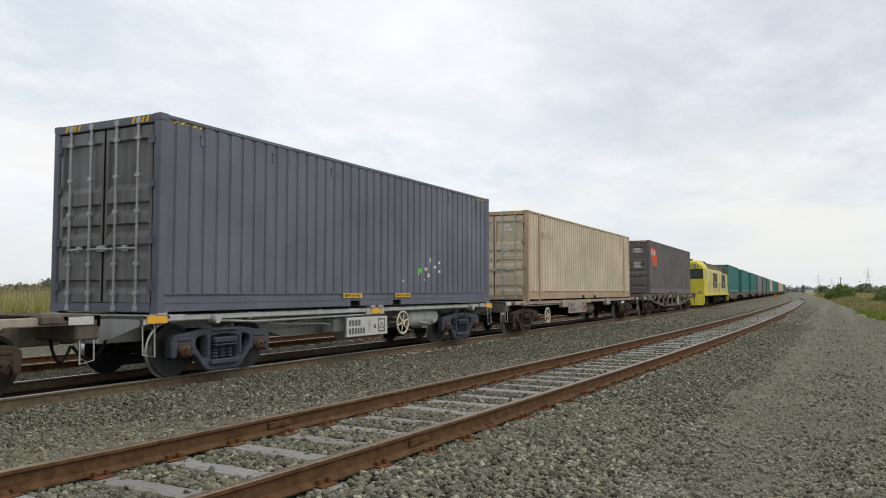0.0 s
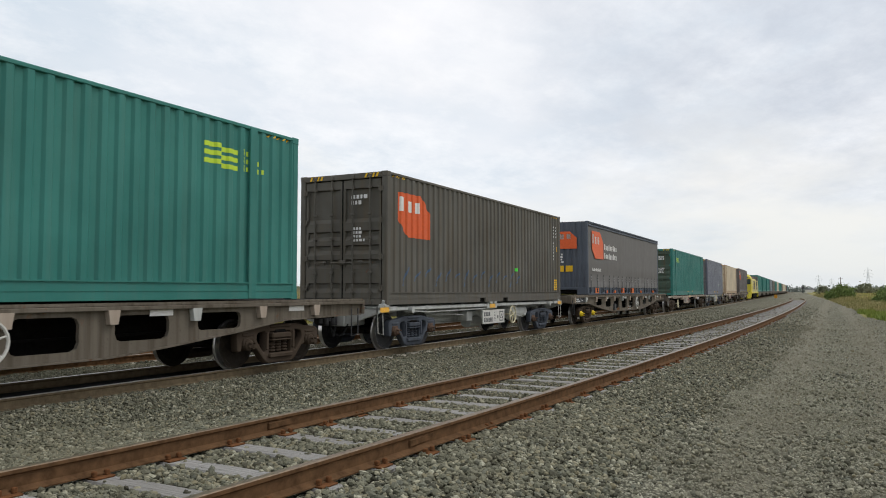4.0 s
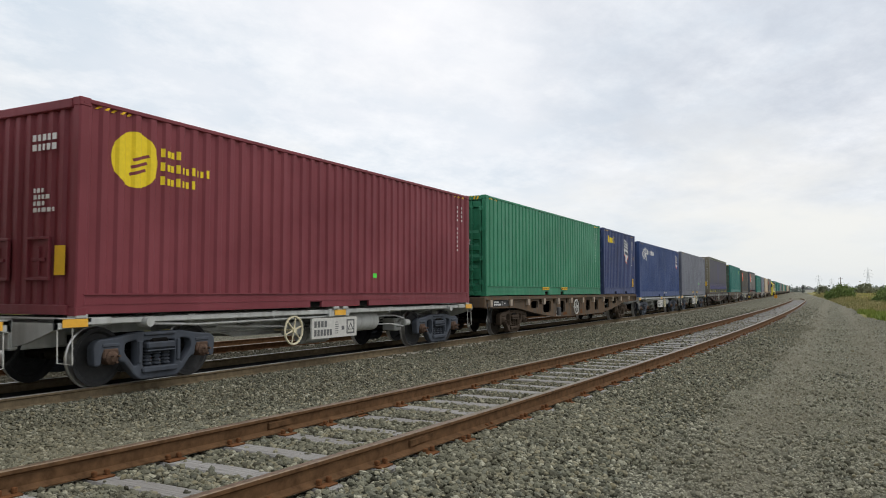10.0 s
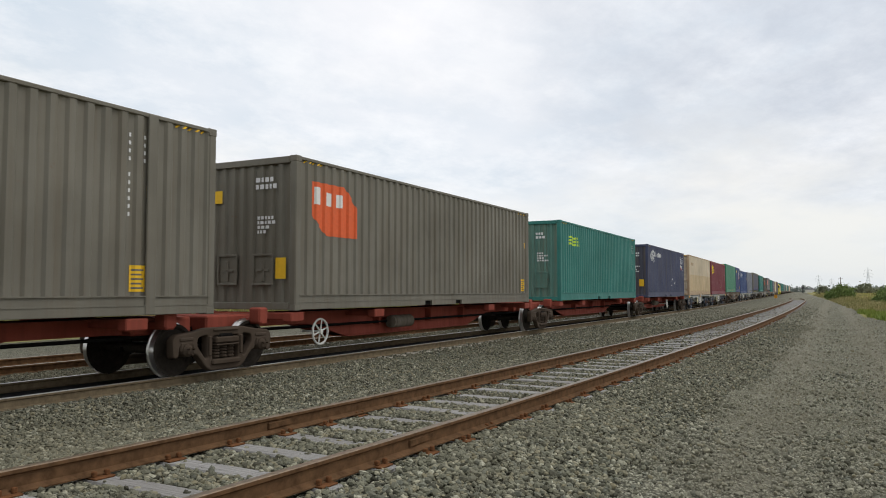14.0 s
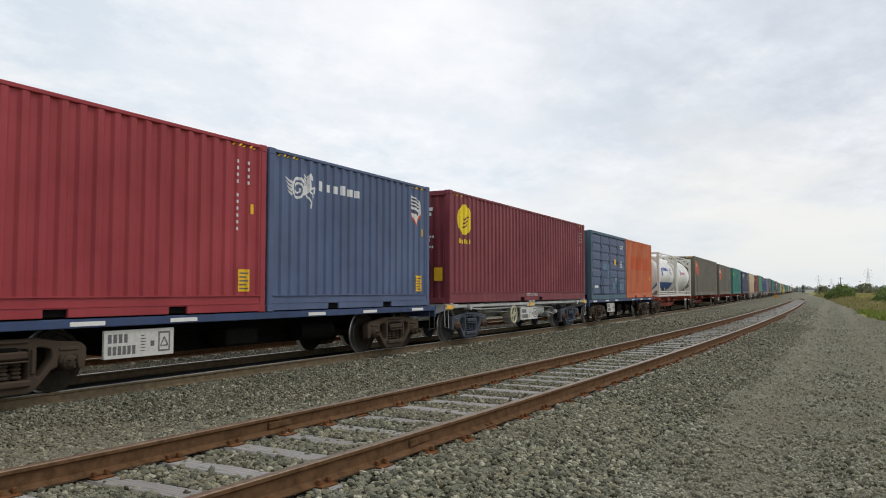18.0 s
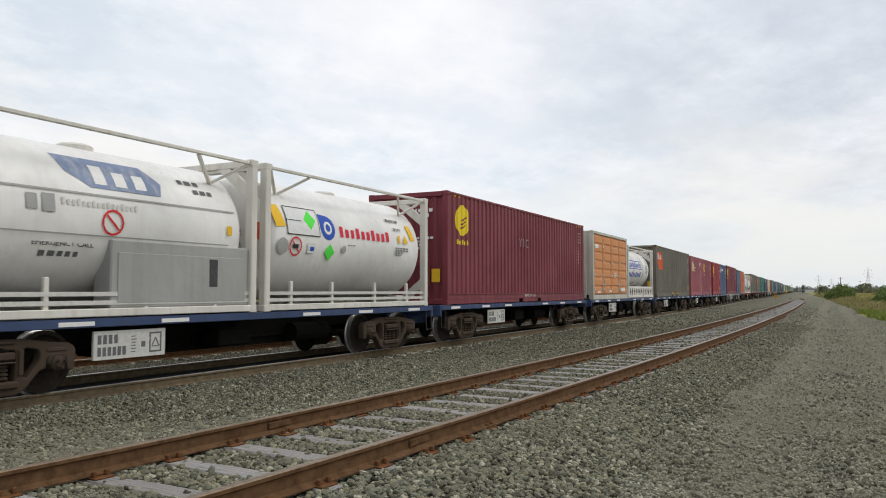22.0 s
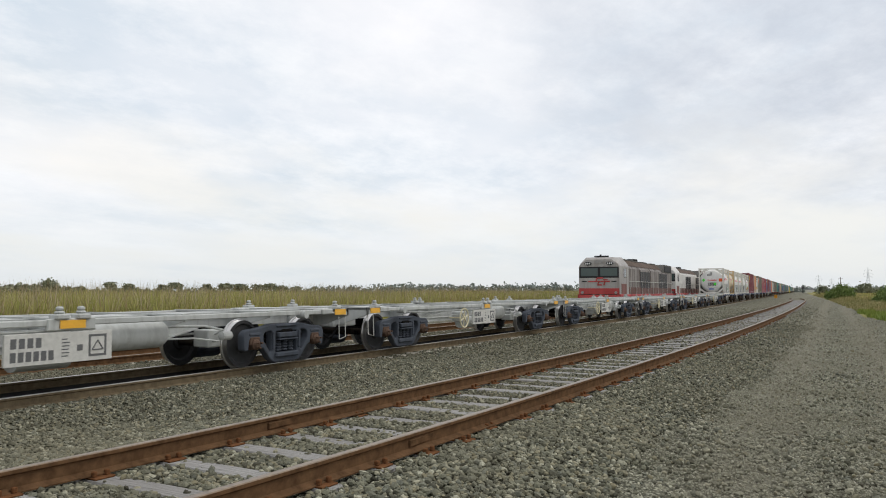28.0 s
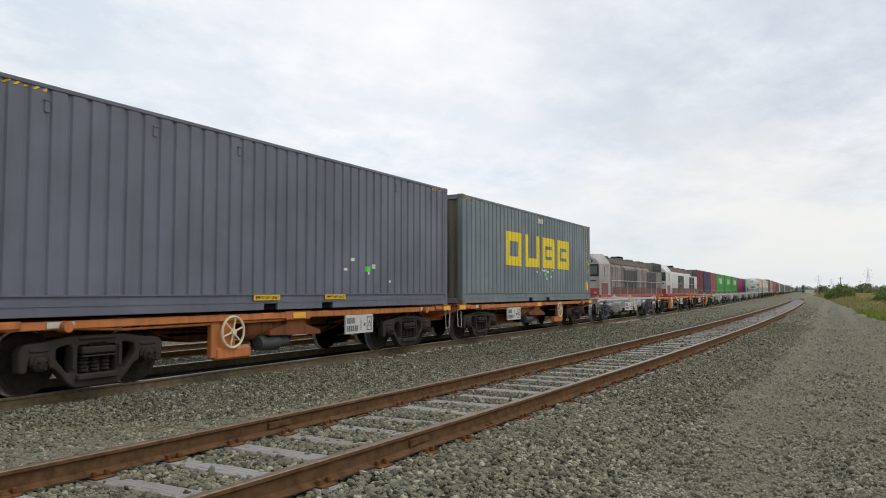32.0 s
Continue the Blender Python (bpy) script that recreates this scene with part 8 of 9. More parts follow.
def engine(name, label, length, m_body, m_nose, m_roof, m_low, face, train, u, group, m_grille=None):
    """Diesel engine with a wide cab, a long hood, roof gear and two six-wheel bogies. Its face looks back along the line."""
    L2 = length / 2
    e = thing(name, label, "locomotive", group)
    m_grille = m_grille or M_DKGREY
    top = 3.78
    shell = lambda w, z0, sh, z1, tw: [(-w, z0), (w, z0), (w, sh), (w - 0.12, sh + 0.22), (tw, z1), (-tw, z1), (-w + 0.12, sh + 0.22), (-w, sh)]
    hood_w = 1.40
    ring_body("hood", [(-L2 + 2.7, shell(hood_w, 1.12, 3.0, top - 0.1, 0.75)), (L2 - 0.5, shell(hood_w, 1.12, 3.0, top - 0.1, 0.75))], m_body, e)
    y0 = -L2 + 0.3
    rim_ = [(-hood_w + 0.09, 3.245), (hood_w - 0.09, 3.245), (0.78, top - 0.085), (-0.78, top - 0.085)]
    ring_body("roof", [(-L2 + 2.72, rim_), (L2 - 0.52, rim_)], paint("engine_brown_roof", (0.11, 0.08, 0.062), (0.05, 0.035, 0.025), 0.5, 0.75), e, "grimy brown roof")
    ring_body("cab", [(y0, shell(1.40, 1.15, 3.10, 3.62, 0.85)), (y0 + 0.25, shell(1.46, 1.12, 3.14, 3.78, 0.95)), (y0 + 2.5, shell(1.47, 1.12, 3.16, 3.84, 1.0))], m_nose, e)
    yf = y0 - 0.012
    part("window_surround", None, Shape().box(-1.36, 1.36, yf - 0.01, yf + 0.05, 2.32, 3.10, 0.02), M_INK, e, "black band round the windscreens")
    for x in (-0.67, 0.67):
        part("windscreen", None, Shape().box(x - 0.60, x + 0.60, yf - 0.03, yf + 0.04, 2.42, 3.02, 0.03), M_CABGLASS, e)
        part("number_box", None, Shape().turned([(0, 0.25), (0.05, 0.25), (0.07, 0.2)], "y", (0, 0, 0), 16).moved(Matrix.Translation((x * 1.12, yf - 0.06, 3.33)) @ Matrix.Diagonal((1.0, 1, 0.5, 1))), M_INK, e, "black oval number box")
        part("number_bar", None, Shape().add([(x * 1.12 + k * 0.13 + dx, yf - 0.064, z) for k in (-1, 0, 1) for dx, z in ((-0.04, 3.27), (0.04, 3.27), (0.04, 3.39), (-0.04, 3.39))], [(4 * j, 4 * j + 1, 4 * j + 2, 4 * j + 3) for j in range(3)]), M_LETTER, e)["kind"] = "stuff"
    for x in (-0.16, 0.16):
        part("headlight", None, Shape().turned([(0, 0.11), (0.06, 0.11), (0.04, 0.05)], "y", (x, yf - 0.05, 3.42), 12), M_STEEL, e)
    for x in (-1.15, 1.15):
        part("ditch_light", None, Shape().turned([(0, 0.10), (0.06, 0.10), (0.04, 0.05)], "y", (x, yf - 0.06, 1.28), 12), M_STEEL, e)
    part("horns", None, Shape().box(-0.5, 0.5, y0 + 0.7, y0 + 0.8, 3.80, 3.92, 0.02).box(-0.1, 0.0, y0 + 0.6, y0 + 0.8, 3.88, 4.0, 0.02), M_INK, e)
    for sd in (1, -1):
        part("cab_window", None, Shape().box(sd * 1.45, sd * 1.485, -L2 + 1.3, -L2 + 1.95, 2.35, 2.98, 0.02), M_GLASS, e)
        part("cab_door", None, Shape().box(sd * 1.45, sd * 1.485, -L2 + 2.1, -L2 + 2.62, 1.3, 3.1, 0.02), m_nose, e)
        part("sill", None, Shape().box(sd * 1.3, sd * 1.5, -L2 + 0.3, L2 - 0.3, 0.95, 1.15, 0.02), m_low, e)
        n = 9
        for i in range(n):
            y = -L2 + 3.1 + i * (length - 4.2) / n
            wd = (length - 4.2) / n - 0.12
            tall = i in (2, 3, 6, 7)
            g = part("hood_door", None, Shape().box(sd * (hood_w - 0.01), sd * (hood_w + 0.02), y, y + wd, 1.35, 3.05, 0.01), m_body, e)
            if tall:
                for j in range(3):
                    part("louvre", None, Shape().box(sd * (hood_w + 0.01), sd * (hood_w + 0.035), y + 0.08 + j * wd / 3, y + j * wd / 3 + wd / 3 - 0.06, 1.6, 2.9, 0.005), m_grille, g)
        if train == 1:
            part("lower_band", None, Shape().box(sd * (hood_w + 0.015), sd * (hood_w + 0.03), -L2 + 2.75, L2 - 0.6, 1.16, 1.66, 0.005), P_LOWGRIME, e, "grimy brown-red lower band")
            part("cab_band", None, Shape().box(sd * 1.455, sd * 1.478, -L2 + 0.6, -L2 + 2.08, 1.16, 1.9, 0.005), P_LBAND, e, "faded red lower band")
        part("handrail", None, Shape().path([(sd * 1.49, -L2 + 2.9, 2.1), (sd * 1.5, L2 - 1.0, 2.1)], 0.02, 5), M_OFFWHITE, e)
        for j in range(9):
            part("stanchion", None, Shape().tube((sd * 1.49, -L2 + 3.2 + j * (length - 4.5) / 8, 1.15), (sd * 1.49, -L2 + 3.2 + j * (length - 4.5) / 8, 2.1), 0.018, n=5), M_OFFWHITE, e)
        for k in (1, -1):
            part("step", None, Shape().box(sd * 1.2, sd * 1.45, k * (L2 - 0.45), k * (L2 - 0.1), 0.35, 0.95, 0.02), m_low, e)
    part("fuel_tank", None, Shape().prism([(-2.1, 0.35), (2.1, 0.35), (2.2, 0.9), (-2.2, 0.9)], "x", -1.3, 1.3), M_BLACK, e)
    part("frame", None, Shape().box(-1.3, 1.3, -L2 + 0.2, L2 - 0.2, 0.85, 1.12), M_BLACK, e)
    for k in (1, -1):
        b = part("bogie", None, Shape().box(-1.05, 1.05, k * (L2 - 4.0) - 2.2, k * (L2 - 4.0) + 2.2, 0.45, 0.8, 0.05), M_BLACK, e)
        for sd in (1, -1):
            part("side_frame", None, Shape().box(sd * 0.98, sd * 1.12, k * (L2 - 4.0) - 2.3, k * (L2 - 4.0) + 2.3, 0.5, 0.72, 0.04), M_BOGIE_DARK, b)
            for j in (-1.75, 0, 1.75):
                part("wheel", "ewheel%d" % sd, lambda: sh_wheel().moved(Matrix.Diagonal((sd, 1.15, 1.15, 1))), M_WHEEL, b, at=(sd * 0.74, k * (L2 - 4.0) + j, 0.51), smooth=True)
                part("axle_box", "eaxbox", lambda: Shape().box(-0.08, 0.08, -0.16, 0.16, -0.16, 0.16, 0.03), M_BOGIE_DARK, b, at=(sd * 1.05, k * (L2 - 4.0) + j, 0.5))
    for y in np.linspace(-L2 + 4.2, L2 - 2.0, 5):
        part("roof_hatch", None, Shape().box(-0.8, 0.8, y - 0.9, y + 0.9, top - 0.14, top + 0.03, 0.05), m_roof, e)
    part("radiator_cowl", None, Shape().prism([(L2 - 5.6, 3.0), (L2 - 0.7, 3.0), (L2 - 0.7, 3.74), (L2 - 4.6, 3.74)], "x", -1.42, 1.42), m_roof, e)
    part("radiator_grille", None, Shape().box(-1.45, 1.45, L2 - 4.4, L2 - 1.0, 3.1, 3.6, 0.02), M_INK, e)
    part("exhaust", None, Shape().box(-0.35, 0.35, -0.5, 0.5, top - 0.1, top + 0.25, 0.03), M_BLACK, e)
    part("pilot", None, Shape().prism([(-L2 + 0.05, 0.2), (-L2 + 0.4, 0.2), (-L2 + 0.4, 1.12), (-L2 + 0.2, 1.12)], "x", -1.35, 1.35), m_low, e)
    part("coupler_head", None, Shape().box(-0.2, 0.2, -L2 - 0.35, -L2 + 0.2, 0.6, 0.9, 0.04), M_DKGREY, e)
    for n, mt, pl in face:
        s = Shape()
        for poly in pl:
            s.add([(x, -L2 + 0.27, z) for x, z in poly], [tuple(range(len(poly)))])
        part(n, None, s, mt, e)
    if train == 1:
        for ch in e.children:
            ch.scale = (1.0, 1.0, 0.965)
    ride(e, u, 0.0, train)
    return e


P_LYEL = paint("engine_yellow", (0.66, 0.56, 0.05), (0.3, 0.22, 0.08), 0.3, 0.5, 0, 0.3)
P_LCREAM = paint("engine_cream", (0.60, 0.52, 0.16), (0.3, 0.22, 0.1), 0.3, 0.5, 0, 0.4)
P_LGREY = paint("engine_silver", (0.36, 0.34, 0.32), (0.16, 0.12, 0.09), 0.3, 0.5, 0, 0.4)
P_LSTREAK = paint("engine_grimy_silver", (0.235, 0.21, 0.192), (0.05, 0.033, 0.024), 0.5, 0.6, 0.0, 1.0)
P_LOWGRIME = paint("engine_grimy_red", (0.15, 0.075, 0.06), (0.05, 0.035, 0.028), 0.5, 0.65, 0.05, 0.9)
P_LBAND = paint("engine_faded_red", (0.22, 0.085, 0.072), (0.09, 0.055, 0.04), 0.5, 0.6, 0.05, 0.8)
P_LWHITE = paint("engine_white", (0.62, 0.60, 0.57), (0.25, 0.2, 0.15), 0.3, 0.5, 0, 0.4)
P_LRED = paint("engine_red", (0.42, 0.05, 0.05), (0.15, 0.07, 0.05), 0.3, 0.5, 0, 0.4)
P_LROOF = paint("engine_roof_grime", (0.10, 0.095, 0.085), (0.05, 0.04, 0.03), 0.4, 0.7)
engine("locomotive", "yellow diesel locomotive coupled inside the freight train", 20.2, P_LCREAM, P_LYEL, P_LROOF, P_LYEL, [], 0, 72.9, "engines", P_LROOF)
RED_MARK = [stroke(-0.12, 2.3, 0.3, 2.3, 0.10), stroke(-0.12, 2.3, -0.2, 2.06, 0.10), stroke(-0.75, 2.06, 0.75, 2.06, 0.09), stroke(0.0, 2.06, -0.08, 1.82, 0.10), stroke(-0.12, 1.82, 0.2, 1.82, 0.10), stroke(0.42, 2.06, 0.34, 1.8, 0.10), stroke(0.3, 2.18, 0.6, 2.18, 0.08)]
FACE = [("face_emblem", P_LRED, RED_MARK), ("red_band", P_LRED, [bar(-1.39, 1.39, 1.16, 1.58)]), ("side_dash", M_INK, [bar(-1.2, -0.85, 2.03, 2.1), bar(0.85, 1.2, 2.03, 2.1)])]
engine("locomotive", "silver and red diesel locomotive with a red face emblem", 21.6, P_LSTREAK, P_LGREY, P_LROOF, P_LRED, FACE, 1, 67.5, "engines")
engine("locomotive", "white and red diesel locomotive behind the first", 21.8, P_LWHITE, P_LWHITE, P_LROOF, P_LRED, FACE[1:], 1, 90.6, "engines", M_INK)


def build_second():
    lime = paint("container_bright_green", (0.06, 0.32, 0.04))
    row = [(105.9, FT20, P_MAROON, "short maroon"), (113.2, FT20, P_NAVY, "short navy"), (120.6, FT20, P_ROSE, "short faded red"), (131.0, FT40, lime, "bright green"), (144.4, FT40, lime, "bright green"), (157.8, FT40, lime, "bright green"),
           (171.4, FT40, paint("container_magenta", (0.42, 0.04, 0.20)), "magenta"), (185.0, FT40, P_NAVY, "navy"), (198.6, FT40, P_MAROON, "maroon"), (212.2, FT40, P_TEAL, "teal"), (225.8, FT40, P_TAUPE, "taupe"), (239.4, FT40, P_RED, "red"), (253.0, FT40, P_NAVY, "navy")]
    for u in (112.0, 131.5, 151.0, 171.0, 191.0, 211.0, 231.0, 251.0):
        wagon(WAGON_F, u, 1)
    for u, ln, m, w in row:
        mk = [("white_panel", M_WHITE, [bar(-2.5, -1.6, 1.2, 2.0), bar(-1.0, 0.2, 1.2, 2.0), bar(0.8, 1.8, 1.2, 2.0)])] if "green" in w else []
        ride(container("container", ln, 2.6, m, w + " corrugated container on the oncoming train", hazard=False, group="containers of the oncoming train", marks=mk), u, 1.196, 1)


build_second()
# ---- scenery ----
def quick_mesh(name, verts, faces, material):
    """Mesh from arrays of points and of equal-sided faces."""
    me = bpy.data.meshes.new(name)
    n, k = faces.shape
    me.vertices.add(len(verts))
    me.vertices.foreach_set("co", np.asarray(verts, dtype=np.float32).ravel())
    me.loops.add(n * k)
    me.loops.foreach_set("vertex_index", np.asarray(faces, dtype=np.int32).ravel())
    me.polygons.add(n)
    me.polygons.foreach_set("loop_start", np.arange(0, n * k, k, dtype=np.int32))
    me.update(calc_edges=True)
    me.polygons.foreach_set("use_smooth", np.zeros(n, dtype=bool))
    me.materials.append(material)
    return me


def rand_turns(n, rng):
    q = rng.normal(size=(n, 4))
    q /= np.linalg.norm(q, axis=1)[:, None]
    w, x, y, z = q.T
    return np.stack([np.stack([1 - 2 * (y * y + z * z), 2 * (x * y - z * w), 2 * (x * z + y * w)], -1),
                     np.stack([2 * (x * y + z * w), 1 - 2 * (x * x + z * z), 2 * (y * z - x * w)], -1),
                     np.stack([2 * (x * z - y * w), 2 * (y * z + x * w), 1 - 2 * (x * x + y * y)], -1)], 1)


def lump(kind, rng):
    if kind == "rough":
        bm = bmesh.new()
        bmesh.ops.create_icosphere(bm, subdivisions=1, radius=1.0)
        v = np.array([p.co[:] for p in bm.verts])
        f = np.array([[p.index for p in fc.verts] for fc in bm.faces])
        bm.free()
    else:
        v = np.array([(1, 0, 0), (-1, 0, 0), (0, 1, 0), (0, -1, 0), (0, 0, 1), (0, 0, -1)], float)
        f = np.array([(0, 2, 4), (2, 1, 4), (1, 3, 4), (3, 0, 4), (2, 0, 5), (1, 2, 5), (3, 1, 5), (0, 3, 5)])
    return v * rng.uniform(0.68, 1.15, (len(v), 1)), f


def scatter_stones(name, label, r0, r1, per_m2, size, kind, seed, zone, fade=0.0):
    """Loose stones on the ground before the camera; zone 0: ballast, 1: gravel track."""
    rng = np.random.default_rng(seed)
    half = radians(33)
    n = int((r1 * r1 - r0 * r0) * half * per_m2)
    r = np.sqrt(rng.uniform(r0 * r0, r1 * r1, n))
    a = rng.uniform(-half, half, n) + radians(27.2)
    xs, ys = -np.sin(a) * r, np.cos(a) * r
    keep = []
    for x, y in zip(xs, ys):
        if fade and rng.random() > min(1.0, (r1 - math.hypot(x, y)) / (fade * (r1 - r0))):
            continue
        q = -(x + bend(y))
        d = x - siding_x(y)
        wob = 0.5 * noise.noise(Vector((x * 0.4, y * 0.25, 1.0)))
        track = d > 2.35 + wob
        if (track and zone == 0 and rng.random() > 0.12) or (not track and zone == 1):
            continue
        if abs(abs(d) - SIDING_HALF) < 0.085 or q > 16.4 or q < -9:
            continue
        if abs(d) < 1.02:
            dy = min(abs(y - s) for s in SLEEPERS)
            if dy < 0.125 and rng.random() > 0.07:
                continue
        if abs(abs(q - LANE) - 0.7525) < 0.1 or abs(abs(q - LANE_B) - 0.7525) < 0.1:
            continue
        if abs(q - LANE) < 0.72:
            continue
        keep.append((x, y, ground_z(x, y)))
    p = np.array(keep)
    n = len(p)
    s = rng.uniform(size[0], size[1], n) * rng.choice([0.7, 1.0, 1.0, 1.25], n)
    p[:, 2] += s * (0.25 if zone == 0 else 0.0) + rng.uniform(-0.5, 0.5, n) * s * 0.7
    turns = rand_turns(n, rng)
    stretch = rng.uniform(0.65, 1.15, (n, 3))
    kinds = [lump(kind, rng) for _ in range(8)]
    which = rng.integers(0, 8, n)
    V, F, off = [], [], 0
    for k, (v, f) in enumerate(kinds):
        i = np.where(which == k)[0]
        if not len(i):
            continue
        w = np.einsum("nij,nmj->nmi", turns[i], v[None] * stretch[i][:, None, :]) * s[i][:, None, None]
        w[:, :, 2] *= 0.85
        w += p[i][:, None, :]
        V.append(w.reshape(-1, 3))
        F.append((f[None] + (np.arange(len(i)) * len(v))[:, None, None]).reshape(-1, 3) + off)
        off += len(i) * len(v)
    ob = new(name, quick_mesh(name, np.concatenate(V), np.concatenate(F), M_STONE if zone == 0 else M_GRIT))
    return tagged(ob, label, "gravel", kind="stuff")


M_GRIT = stone_mat("grit_stone", [(0.0, (0.27, 0.264, 0.195)), (0.5, (0.37, 0.36, 0.272)), (1.0, (0.46, 0.447, 0.348))])
scatter_stones("ballast_stones", "loose grey crushed ballast stones", 2.6, 9.5, 1300, (0.016, 0.033), "rough", 11, 0)
scatter_stones("ballast_stones_mid", "grey ballast stones between the tracks", 9.5, 17.0, 700, (0.018, 0.034), "plain", 12, 0)
scatter_stones("ballast_stones_far", "grey ballast stones farther along the tracks", 17.0, 36.0, 110, (0.022, 0.038), "plain", 13, 0)
scatter_stones("ballast_stones_distant", "grey ballast stones far along the tracks", 36.0, 80.0, 14, (0.03, 0.055), "plain", 15, 0, 0.9)
scatter_stones("track_grit", "small stones pressed into the gravel track", 2.6, 15.0, 640, (0.008, 0.017), "plain", 14, 1)
scatter_stones("track_grit_far", "small stones farther along the gravel track", 15.0, 55.0, 100, (0.013, 0.028), "plain", 16, 1, 0.95)


def blades(name, label, pts, h, width, material, seed, lean=0.25, category="grass"):
    """Bent blades at ground points (N,3) with heights h."""
    rng = np.random.default_rng(seed)
    n = len(pts)
    a = rng.uniform(0, 2 * np.pi, n)
    side = np.stack([np.cos(a), np.sin(a), np.zeros(n)], 1) * (width * rng.uniform(0.6, 1.4, n))[:, None]
    b = rng.uniform(0, 2 * np.pi, n)
    tilt = np.stack([np.cos(b), np.sin(b), np.zeros(n)], 1) * (lean * h * rng.uniform(0.1, 1.0, n))[:, None]
    up = np.stack([np.zeros(n), np.zeros(n), h], 1)
    v = np.stack([pts - side, pts + side, pts + up * 0.55 + tilt * 0.3 + side * 0.8, pts + up * 0.55 + tilt * 0.3 - side * 0.8, pts + up + tilt], 1).reshape(-1, 3)
    base = (np.arange(n) * 5)[:, None]
    f = np.concatenate([base + np.array([[0, 1, 2]]), base + np.array([[0, 2, 3]]), base + np.array([[3, 2, 4]])])
    return tagged(new(name, quick_mesh(name, v, f, material)), label, category, kind="stuff")


def field_points(n, q0, q1, y0, y1, seed, pw=1.0):
    rng = np.random.default_rng(seed)
    q = q0 + (q1 - q0) * rng.uniform(0, 1, n) ** pw
    y = y0 + (y1 - y0) * rng.uniform(0, 1, n) ** 1.6
    x = np.array([-a - bend(b) for a, b in zip(q, y)])
    z = np.array([STEPS(a, CROSS) for a in q])
    return np.stack([x, y, z - 0.02], 1), rng


def make_grass():
    p, rng = field_points(52000, 25.5, 34, 5, 150, 21, 1.4)
    tall = 1.72 + 0.24 * np.array([noise.noise(Vector((a * 0.12, b * 0.12, 0))) for a, b, _ in p])
    blades("reed_grass", "tall yellow-green grass beyond the lines", p, tall * rng.uniform(0.5, 1.08, len(p)), 0.018, M_REED, 22, 0.45)
    p, rng = field_points(70000, 33, 95, 12, 420, 23)
    tall = 1.72 + 0.25 * np.array([noise.noise(Vector((a * 0.05, b * 0.05, 4))) for a, b, _ in p])
    blades("far_reed_grass", "tall yellow-green grass farther back in the field", p, tall * rng.uniform(0.65, 1.06, len(p)), 0.04, M_REED, 24, 0.3)
    p, rng = field_points(11000, 25.6, 46, 6, 110, 25)
    blades("grass_plumes", "pale seed heads over the tall grass", p, rng.uniform(1.8, 2.4, len(p)), 0.013, M_PLUME, 26, 0.25)
    # verge on the camera's side
    rng = np.random.default_rng(31)
    pts, hs, pts2, hs2 = [], [], [], []
    for _ in range(52000):
        y = 38 + 260 * rng.uniform() ** 1.5
        e = verge_q(y) + 0.5 * noise.noise(Vector((y * 0.2, 0, 3)))
        q = e - (rng.exponential(2.2) if rng.uniform() < 0.75 else rng.uniform(0, 22))
        x = -q - bend(y)
        near = noise.noise(Vector((x * 0.25, y * 0.15, 8.0)))
        if y < 66 and q > e - 1.1 - 0.5 * near:
            pts2.append((x, y, STEPS(q, CROSS) - 0.02))
            hs2.append(rng.uniform(0.16, 0.38))
        else:
            pts.append((x, y, STEPS(q, CROSS) - 0.02))
            hs.append(rng.uniform(0.3, 0.75) * (1 + 0.5 * near) * min(1.0, 0.4 + 0.25 * (e - q)))
    blades("dry_verge_grass", "dry tan grass beside the gravel track", np.array(pts), np.array(hs), 0.028, M_DRYGRASS, 32, 0.5)
    blades("green_verge_grass", "fresh green grass at the edge of the gravel", np.array(pts2), np.array(hs2), 0.022, M_FRESHGRASS, 33, 0.5)
    p, rng = field_points(42000, -90, -6, 60, 700, 35)
    p[:, 2] = 0.05
    blades("paddock_grass", "yellow-green paddock grass behind the verge", p, rng.uniform(0.35, 0.8, len(p)), 0.09, M_REED, 36, 0.4)


